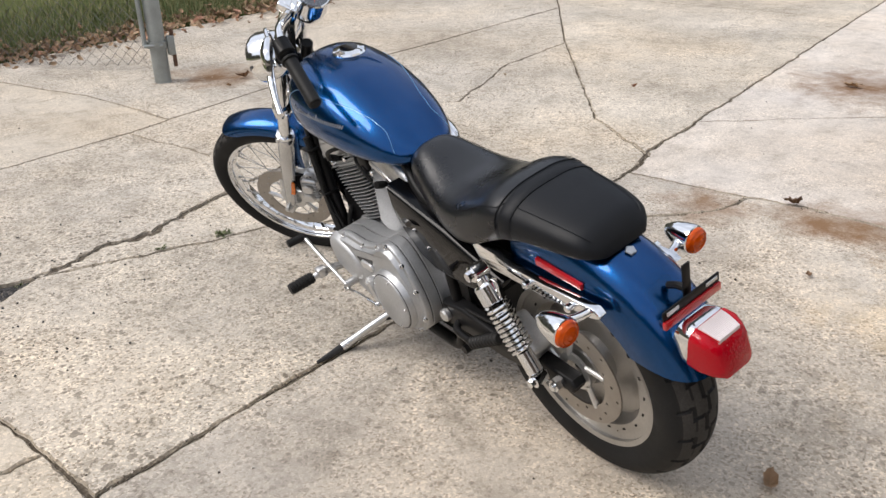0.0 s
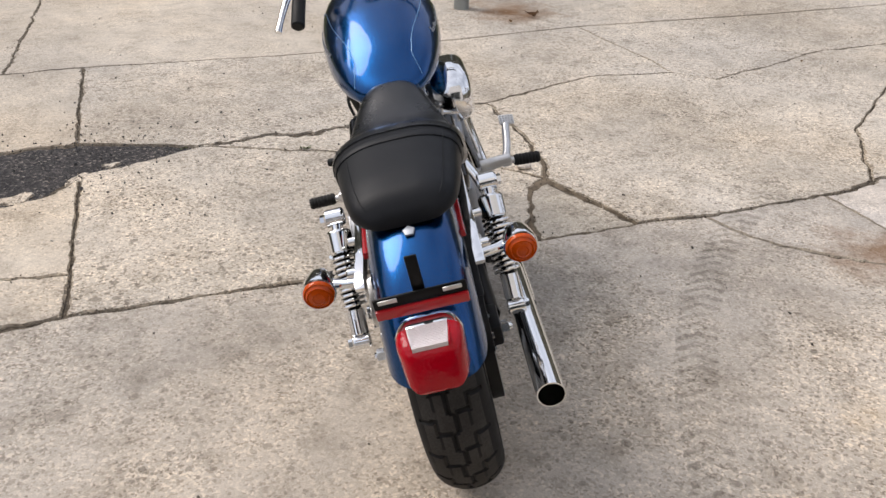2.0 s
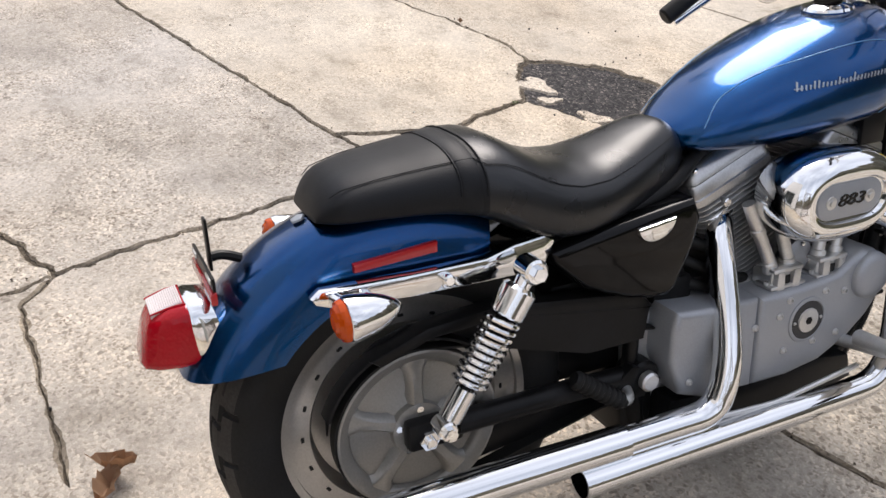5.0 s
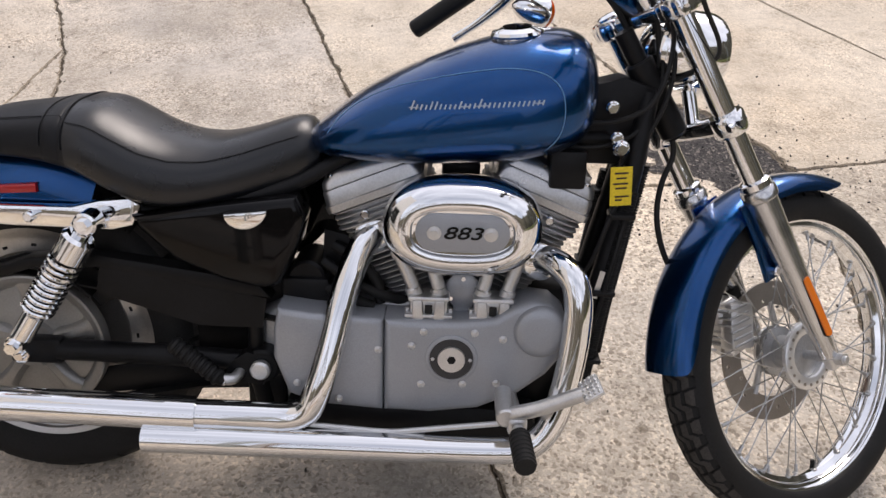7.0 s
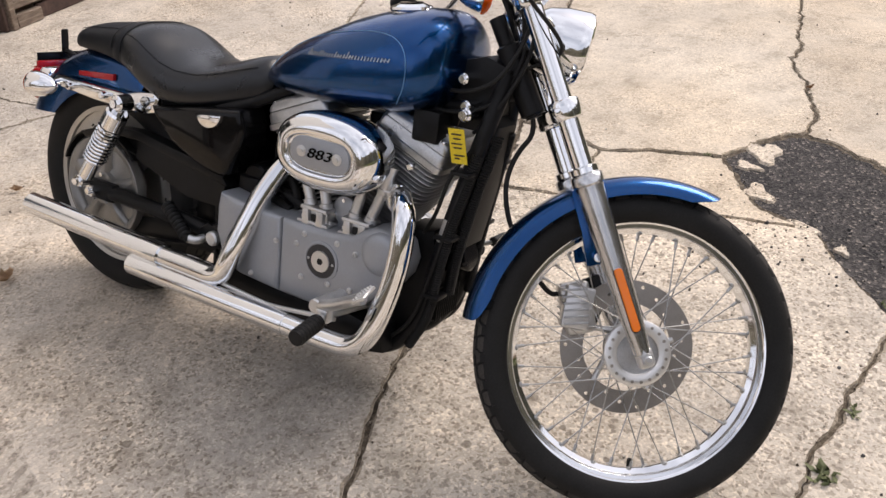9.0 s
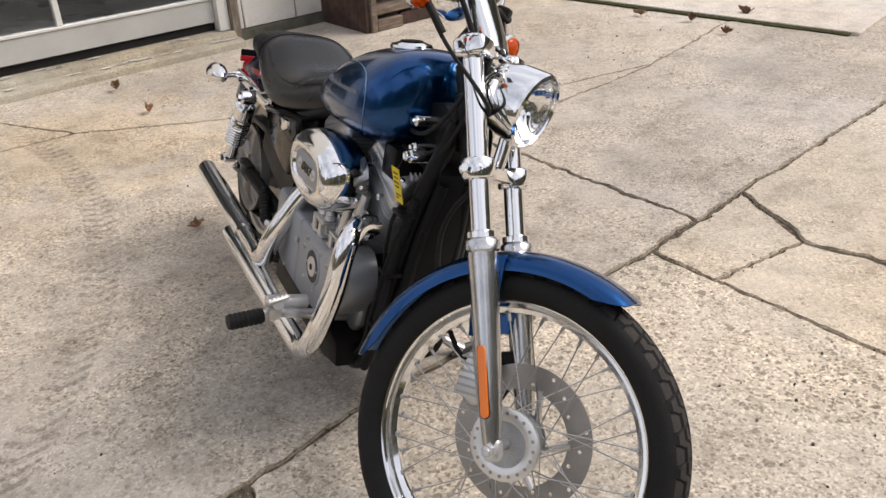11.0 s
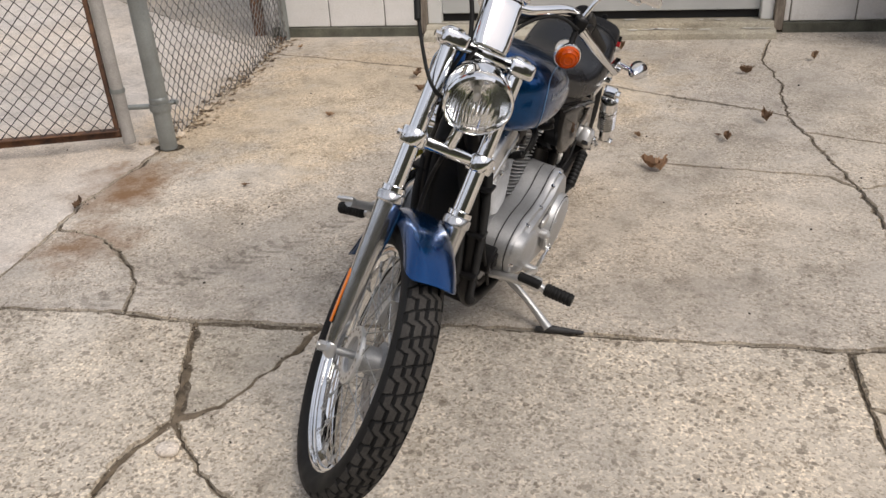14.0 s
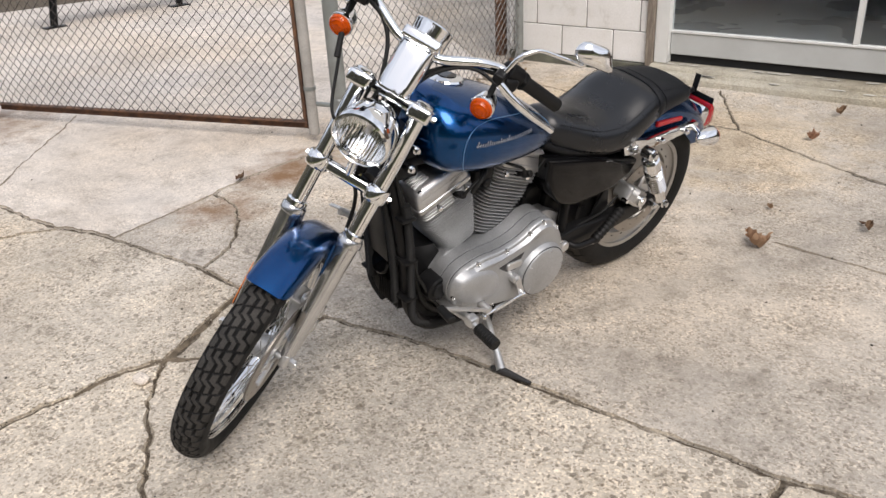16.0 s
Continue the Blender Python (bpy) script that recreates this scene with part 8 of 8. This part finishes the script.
def chain_link(name, width, z0, z1, cell, r, material, m, label, sag=0.0, seed=1, loose=0.0):
    """Woven mesh: zigzag wires, each hooked round the next, in one object."""
    rng = random.Random(seed)
    bm = bmesh.new()
    n = int(width / cell * 2)
    rows_n = int((z1 - z0) / (cell / 2))

    def at(i, j, side):
        x = (i + side) * cell / 2
        z = z1 - j * cell / 2
        low = max(0.0, 1 - (z - z0) / 0.35)
        wob = noise.noise(Vector((x * 3.1, z * 3.7, seed))) * (0.006 + loose * low)
        wz = noise.noise(Vector((x * 2.3, z * 2.9, seed + 5))) * (0.004 + loose * low * 0.8)
        return Vector((x + wob, math.copysign(r * 0.9, 0.5 - side) + noise.noise(Vector((x * 1.5, z * 1.5, seed + 9))) * (0.02 + loose), z + wz))

    for i in range(n + 1):
        line = [at(i, j, (i + j) % 2) for j in range(rows_n + 1)]
        prev = None
        for k, p in enumerate(line):
            d = (line[min(k + 1, rows_n)] - line[max(k - 1, 0)]).normalized()
            side = Vector((0, 1, 0))
            u = d.cross(side).normalized()
            ring = [bm.verts.new(p + u * r), bm.verts.new(p + side * r), bm.verts.new(p - u * r), bm.verts.new(p - side * r)]
            if prev:
                ring_faces(bm, prev, ring)
            prev = ring
    return solo(name, bm, material, label, "fence", kind="stuff", smooth=60, m=m)


def along(p, q):
    """Axes with x from p towards q on the ground."""
    d = (Vector(q) - Vector(p)).normalized()
    return Matrix(((d.x, -d.y, 0, p[0]), (d.y, d.x, 0, p[1]), (0, 0, 1, 0), (0, 0, 0, 1)))


# gate post, with clamps
gp = thing("gate_post", "tall grey galvanised gate post with hinge clamps", "post", Matrix.Translation((2.125, -0.585, 0)))
part("pipe", rod((0, 0, -0.03), (0, 0, 2.1), 0.042, 28), GALV, gp)
part("sleeve", lathe([(0.23, 0.043), (0.235, 0.046), (0.26, 0.046), (0.265, 0.043)], (0, 0, 0), (0, 0, 1), 28), GALV, gp)
for z in (0.20, 1.5):
    part("clamp", join(lathe([(z, 0.043), (z, 0.050), (z + 0.035, 0.050), (z + 0.035, 0.043)], (0, 0, 0), (0, 0, 1), 28), rod((0.045, 0.02, z + 0.018), (0.145, 0.075, z + 0.018), 0.013, 12, bev=0.002), rod((-0.02, -0.075, z + 0.018), (-0.015, -0.04, z + 0.018), 0.010, 10), rod((0.0, -0.075, z + 0.018), (-0.04, -0.075, z + 0.018), 0.012, 6)), GALV, gp, "bolted steel clamp")
hole = bmesh.new()
bmesh.ops.create_circle(hole, cap_ends=True, radius=0.046, segments=20)
for v in hole.verts:
    v.co.x = v.co.x * 1.25 + 0.03 * noise.noise(v.co * 9)
    v.co.y += 0.02 * noise.noise(v.co * 7)
    v.co.z = 0.004
part("socket_edge", hole, DIRT, gp, "dirt-filled hole round the post foot", smooth=0)

# gate leaf beyond it
G0, G1 = Vector((2.28, -0.49)), Vector((4.16, 0.83))
GM = along(G0, G1)
GLEN = (G1 - G0).length
gate = thing("gate", "mesh gate with rusty angle-iron rail", "gate", GM)
part("hinge_stile", join(rod((0.0, 0, 0.05), (0.0, 0, 1.8), 0.030, 20), rod((0.0, 0, 0.045), (0.0, 0, 0.05), 0.026, 20)), PALEPIPE, gate, "pale painted pipe stile")
part("rust_stile", box(0.045, 0.0, 0.93, 0.018, 0.03, 1.68, 0.002), RUSTY, gate)
part("bottom_rail", join(box(GLEN / 2, 0.0, 0.115, GLEN - 0.06, 0.045, 0.006, 0.001), box(GLEN / 2, -0.022, 0.092, GLEN - 0.06, 0.006, 0.046, 0.001)), RUSTY, gate, "rusty angle-iron bottom rail")
part("top_rail", box(GLEN / 2, 0.0, 1.78, GLEN - 0.06, 0.04, 0.04, 0.003), RUSTY, gate)
part("end_stile", box(GLEN, 0.0, 0.94, 0.04, 0.04, 1.72, 0.003), RUSTY, gate, "rusty end stile")
part("drop_bolt", join(rod((GLEN + 0.035, -0.02, 0.0), (GLEN + 0.035, -0.02, 0.55), 0.012, 10), box(GLEN + 0.02, -0.02, 0.20, 0.07, 0.03, 0.05, 0.003)), SATINBLACK, gate, "dark drop bolt")
for z in (0.30, 0.85, 1.4):
    part("tie_band", lathe([(z, 0.031), (z, 0.035), (z + 0.02, 0.035), (z + 0.02, 0.031)], (0.0, 0, 0), (0, 0, 1), 20), GALV, gate)
chain_link("gate_mesh", GLEN - 0.08, 0.11, 1.77, 0.066, 0.0028, DARKWIRE, GM @ Matrix.Translation((0.05, 0.012, 0)), "dark diamond wire mesh filling the gate", 0, 2, 0.010)
# side fence to the house
S0, S1 = Vector((2.17, -0.66)), Vector((2.86, -2.55))
SM = along(S0, S1)
chain_link("side_fence_mesh", (S1 - S0).length, 0.015, 1.6, 0.072, 0.0029, GALVWIRE, SM, "loose galvanised chain-link fence running to the house", 0, 4, 0.022)
rng = random.Random(52)
verts, faces = [], []
for k in range(420):
    f = rng.random()
    c = S0.lerp(S1, f) + Vector((rng.gauss(0.02, 0.05), rng.gauss(0, 0.03)))
    a, q = rng.uniform(0, 6.28), rng.uniform(0.006, 0.028)
    h, i = rng.uniform(0.002, 0.012), len(verts)
    verts += [(c.x + math.cos(a + t) * q * rng.uniform(0.4, 1), c.y + math.sin(a + t) * q * rng.uniform(0.4, 1), h * rng.uniform(0.2, 1.2)) for t in (0, 1.6, 3.1, 4.7)]
    faces.append((i, i + 1, i + 2, i + 3))
me = bpy.data.meshes.new("fence_litter")
me.from_pydata(verts, [], faces)
LITTER = mat("brown_litter", (0.2, 0.14, 0.09), 0.9)
_n = LITTER.node_tree.nodes.new("ShaderNodeNewGeometry")
to_color(LITTER, ramp(LITTER, _n.outputs["Random Per Island"], [(0.0, (0.07, 0.05, 0.035)), (0.5, (0.22, 0.15, 0.09)), (0.85, (0.36, 0.28, 0.18)), (1.0, (0.5, 0.47, 0.42))]))
me.materials.append(LITTER)
tagged(new("fence_litter", me), "crumbled leaves and chips under the chain-link fence", "leaf litter", kind="stuff")
ep = thing("fence_post", "grey galvanised fence post against the house wall", "post", Matrix.Translation((2.885, -2.545, 0)))
part("pipe", rod((0, 0, -0.03), (0, 0, 1.8), 0.030, 24), GALV, ep)
part("cap", lathe([(1.8, 0.033), (1.83, 0.025), (1.84, 0.0)], (0, 0, 0), (0, 0, 1), 24), GALV, ep)
rp = thing("rust_post", "rust-brown steel post behind the fence", "post", Matrix.Translation((3.16, -2.60, 0)))
part("pipe", rod((0, 0, -0.03), (0, 0, 1.8), 0.045, 20), RUSTY, rp)

# bench with dark steel legs beyond the gate
bench = thing("bench", "dark steel-framed bench standing on the far concrete", "bench", Matrix.Translation((7.45, -0.30, 0)) @ Matrix.Rotation(radians(-80), 4, 'Z'))
for y in (0.0, 1.42):
    part("leg", join(tube([(y, 0, 0.02), (y + 0.05, 0.02, 0.25), (y + 0.06, 0.04, 0.44)], 0.038, 10), box(y, 0, 0.008, 0.22, 0.12, 0.012, 0.003)), SATINBLACK, bench)
for k in range(3):
    part("seat_plank", box(0.71, -0.12 + k * 0.15, 0.46, 1.9, 0.13, 0.035, 0.005), WOOD, bench)

# front boundary: big pole, thin pipe, mesh and grass
fp = thing("fence_pole", "thick grey galvanised pole with a latch clamp, rust at its foot", "post", Matrix.Translation((0.43, 4.06, 0)))
part("pipe", rod((0, 0, -0.03), (0, 0, 2.2), 0.056, 28), GALV, fp)
part("pole_clamp", join(lathe([(0.24, 0.057), (0.24, 0.066), (0.285, 0.066), (0.285, 0.057)], (0, 0, 0), (0, 0, 1), 28), box(0.085, -0.02, 0.25, 0.05, 0.04, 0.13, 0.004), rod((-0.10, -0.03, 0.262), (0.02, -0.06, 0.262), 0.012, 10)), GALV, fp, "bolted latch clamp")
part("latch_bar", rod((0.10, -0.02, 0.10), (0.10, -0.02, 0.36), 0.014, 10), RUSTY, fp)
part("thin_pipe", rod((-0.085, 0.0, 0.262), (-0.095, 0.0, 2.0), 0.016, 14), GALV, fp, "thin grey pipe beside the pole")
B0, B1 = Vector((-1.30, 6.12)), Vector((0.44, 4.42))
chain_link("boundary_mesh", 2.4, 0.03, 1.3, 0.09, 0.0022, GALVWIRE, along(B0, B1), "old chain-link mesh along the grass edge", 0, 6, 0.015)
bpst = thing("boundary_post", "weathered wooden boundary post in the leaf litter", "post", Matrix.Translation((-0.62, 5.68, 0)))
part("timber", box(0, 0, 0.6, 0.11, 0.11, 1.25, 0.012), WOOD, bpst)

# grass and leaf litter beyond the concrete
rng = random.Random(14)
GRASS = mat("grass_blade", (0.09, 0.12, 0.03), 0.7)
_n = GRASS.node_tree.nodes.new("ShaderNodeNewGeometry")
to_color(GRASS, ramp(GRASS, _n.outputs["Random Per Island"], [(0.0, (0.05, 0.08, 0.02)), (0.5, (0.10, 0.125, 0.035)), (0.8, (0.17, 0.16, 0.06)), (1.0, (0.28, 0.23, 0.12))]))
verts, faces = [], []
for k in range(26000):
    x = rng.uniform(-3.2, 4.5)
    y = 5.62 + 0.36 * x + abs(rng.gauss(0, 1.0)) * 1.1 + 0.03
    h, a = rng.uniform(0.04, 0.13), rng.uniform(0, 6.28)
    lx, ly = math.cos(a) * h * 0.45, math.sin(a) * h * 0.45
    wx, wy = -math.sin(a) * 0.004, math.cos(a) * 0.004
    i = len(verts)
    verts += [(x - wx, y - wy, -0.01), (x + wx, y + wy, -0.01), (x + lx, y + ly, h)]
    faces.append((i, i + 1, i + 2))
me = bpy.data.meshes.new("grass")
me.from_pydata(verts, [], faces)
me.materials.append(GRASS)
tagged(new("grass", me), "rough green and straw grass at the driveway edge", "grass", kind="stuff")

LEAF = mat("dry_leaf", (0.30, 0.165, 0.085), 0.8)
_n = LEAF.node_tree.nodes.new("ShaderNodeNewGeometry")
_oi = LEAF.node_tree.nodes.new("ShaderNodeObjectInfo")
_m = maths(LEAF, 'FRACT', maths(LEAF, 'ADD', _n.outputs["Random Per Island"], _oi.outputs["Random"]))
to_color(LEAF, ramp(LEAF, _m, [(0.0, (0.16, 0.095, 0.060)), (0.4, (0.28, 0.18, 0.11)), (0.75, (0.44, 0.31, 0.19)), (1.0, (0.40, 0.21, 0.14))]))


def leaf_mesh(bm, m, curl, n=9):
    """A lobed, curled dry leaf."""
    spine = [Vector((0, (k / n - 0.5), curl * ((k / n - 0.5) ** 2) * 2)) for k in range(n + 1)]
    left_v, mid_v, right_v = [], [], []
    for k, p in enumerate(spine):
        f = k / n
        w = math.sin(math.pi * min(1, f * 1.05 + 0.02)) * 0.34 * (1.0 if k % 2 else 0.78)
        mid_v.append(bm.verts.new(m @ p))
        left_v.append(bm.verts.new(m @ (p + Vector((-w, 0.05, curl * w * 1.6)))))
        right_v.append(bm.verts.new(m @ (p + Vector((w, 0.05, curl * w * 1.1)))))
    for k in range(n):
        bm.faces.new((left_v[k], mid_v[k], mid_v[k + 1], left_v[k + 1]))
        bm.faces.new((mid_v[k], right_v[k], right_v[k + 1], mid_v[k + 1]))


bm = bmesh.new()
for k in range(2600):
    x = rng.uniform(-3.4, 5.2)
    y = 5.60 + 0.36 * x + rng.gauss(0.10, 0.20)
    s = rng.uniform(0.035, 0.09)
    m = Matrix.Translation((x, y, rng.uniform(0.004, 0.05))) @ Euler((rng.uniform(-0.7, 0.7), rng.uniform(-0.7, 0.7), rng.uniform(0, 6.28))).to_matrix().to_4x4() @ Matrix.Scale(s, 4)
    leaf_mesh(bm, m, rng.uniform(0.2, 0.9), 4)
solo("leaf_litter", bm, LEAF, "drift of dry brown leaves along the grass edge", "leaves", kind="stuff", smooth=0)
# single leaves lying on the concrete
for x, y, s, a in ((-0.47, -1.88, 0.13, 0.5), (-0.25, -2.64, 0.10, 2.0), (-0.11, -1.15, 0.13, 1.2), (-0.35, -1.58, 0.09, 0.2), (-0.30, -1.62, 0.05, 1.4), (0.40, -0.97, 0.10, 2.2), (-0.16, -1.13, 0.12, 2.9),
                   (0.04, -1.49, 0.06, 0.9), (1.52, -2.02, 0.15, 0.4), (1.20, -2.06, 0.08, 1.0), (1.36, -1.78, 0.10, 2.4), (1.12, -1.80, 0.06, 0.7), (0.55, -2.9, 0.12, 0.3), (0.42, -2.42, 0.10, 2.7),
                   (-0.56, -3.02, 0.10, 0.2), (1.62, -1.25, 0.07, 1.9), (1.98, 0.10, 0.11, 0.6), (1.45, -0.35, 0.05, 2.3), (0.92, 3.80, 0.13, 1.1), (0.75, 3.62, 0.07, 0.3), (2.85, -2.45, 0.10, 1.9), (2.62, -2.36, 0.07, 0.1),
                   (-3.0, -2.1, 0.10, 1.0), (-3.4, -2.4, 0.13, 0.2), (-2.62, 0.66, 0.07, 1.3), (2.42, 2.72, 0.04, 0.1), (2.9, 1.95, 0.05, 1.0), (4.0, 1.1, 0.16, 0.2), (-2.832, -2.777, 0.12, 0.6), (-3.026, -2.469, 0.12, 1.7)):
    bm = bmesh.new()
    leaf_mesh(bm, Matrix.Translation((0, 0, 0.006)) @ Matrix.Diagonal((s * 0.62, s * 0.82, s, 1)), rng.uniform(0.25, 0.8))
    for v in bm.verts:
        v.co.z += abs(noise.noise(Vector((v.co.x * 45, v.co.y * 45, x * 3)))) * s * 0.28
        v.co.xy += Vector((noise.noise(Vector((v.co.x * 60, v.co.y * 60, y))), noise.noise(Vector((v.co.y * 60, v.co.x * 60, y + 4))))) * s * 0.10
    bmesh.ops.solidify(bm, geom=bm.faces[:], thickness=0.0008)
    solo("leaf", bm, LEAF, "curled dry brown leaf lying on the concrete", "leaf", "leaves on the driveway", smooth=0, m=Matrix.Translation((x, y, 0)) @ Matrix.Rotation(a, 4, 'Z'))
peb = bmesh.new()
bmesh.ops.create_icosphere(peb, subdivisions=3, radius=1.0)
for v in peb.verts:
    v.co = v.co * (1 + 0.12 * noise.noise(v.co * 1.7))
    v.co = Vector((v.co.x * 0.034, v.co.y * 0.025, v.co.z * 0.013))
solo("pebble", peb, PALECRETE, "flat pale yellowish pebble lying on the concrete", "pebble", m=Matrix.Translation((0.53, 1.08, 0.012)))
# specks of grit and white chips over the slabs
SPECK = mat("pale_chip", (0.5, 0.46, 0.4), 0.9)
_n = SPECK.node_tree.nodes.new("ShaderNodeNewGeometry")
to_color(SPECK, ramp(SPECK, _n.outputs["Random Per Island"], [(0.0, (0.03, 0.027, 0.025)), (0.45, (0.10, 0.085, 0.07)), (0.6, (0.4, 0.37, 0.32)), (1.0, (0.62, 0.58, 0.52))]))
bm = bmesh.new()
for k in range(420):
    x, y, s = rng.uniform(-4, 4), rng.uniform(-3, 4), rng.uniform(0.002, 0.006)
    m = Matrix.Translation((x, y, s * 0.5)) @ Euler((rng.uniform(0, 6), rng.uniform(0, 6), 0)).to_matrix().to_4x4() @ Matrix.Diagonal((s, s * 0.7, s * 0.5, 1))
    bmesh.ops.create_cube(bm, size=1.6, matrix=m)
solo("chips", bm, SPECK, "small stones and chips scattered on the concrete", "stones", kind="stuff", smooth=0)

# added unseen belt of far trees that darkens reflections in chrome, tank and seat
rng = random.Random(77)
TREES = mat("far_woods", (0.05, 0.055, 0.03), 0.95, 0, 0, 0.1)
_n = noise_tex(TREES, 0.5, 6, 0.75, True)
to_color(TREES, ramp(TREES, _n.outputs[0], [(0.3, (0.05, 0.048, 0.036)), (0.52, (0.13, 0.12, 0.09)), (0.72, (0.30, 0.27, 0.22))]))
bm = bmesh.new()
rows = []
for k in range(240):
    a = 2 * math.pi * k / 240
    r = 36 + 3 * noise.noise(Vector((math.cos(a) * 6, math.sin(a) * 6, 2)))
    tall = max(0.0, math.cos(a - radians(97))) ** 1.6
    h = 6.5 + 14.0 * tall + 5 * noise.noise(Vector((math.cos(a) * 5, math.sin(a) * 5, 0))) + 3.5 * noise.noise(Vector((math.cos(a) * 19, math.sin(a) * 19, 4)))
    rows.append([bm.verts.new((math.cos(a) * q, math.sin(a) * q, z)) for q, z in ((r, -0.1), (r - 0.6, h * 0.5), (r + 0.3, h * 0.85), (r + 1.2, h), (r + 2.4, h * 0.8), (r + 3, -0.1))])
for a, b in zip(rows, rows[1:] + rows[:1]):
    ring_faces(bm, a, b, False)
bmesh.ops.recalc_face_normals(bm, faces=bm.faces)
solo("backdrop", bm, TREES, "unseen far belt of trees added to darken the reflections", "woods", kind="structure", smooth=60)
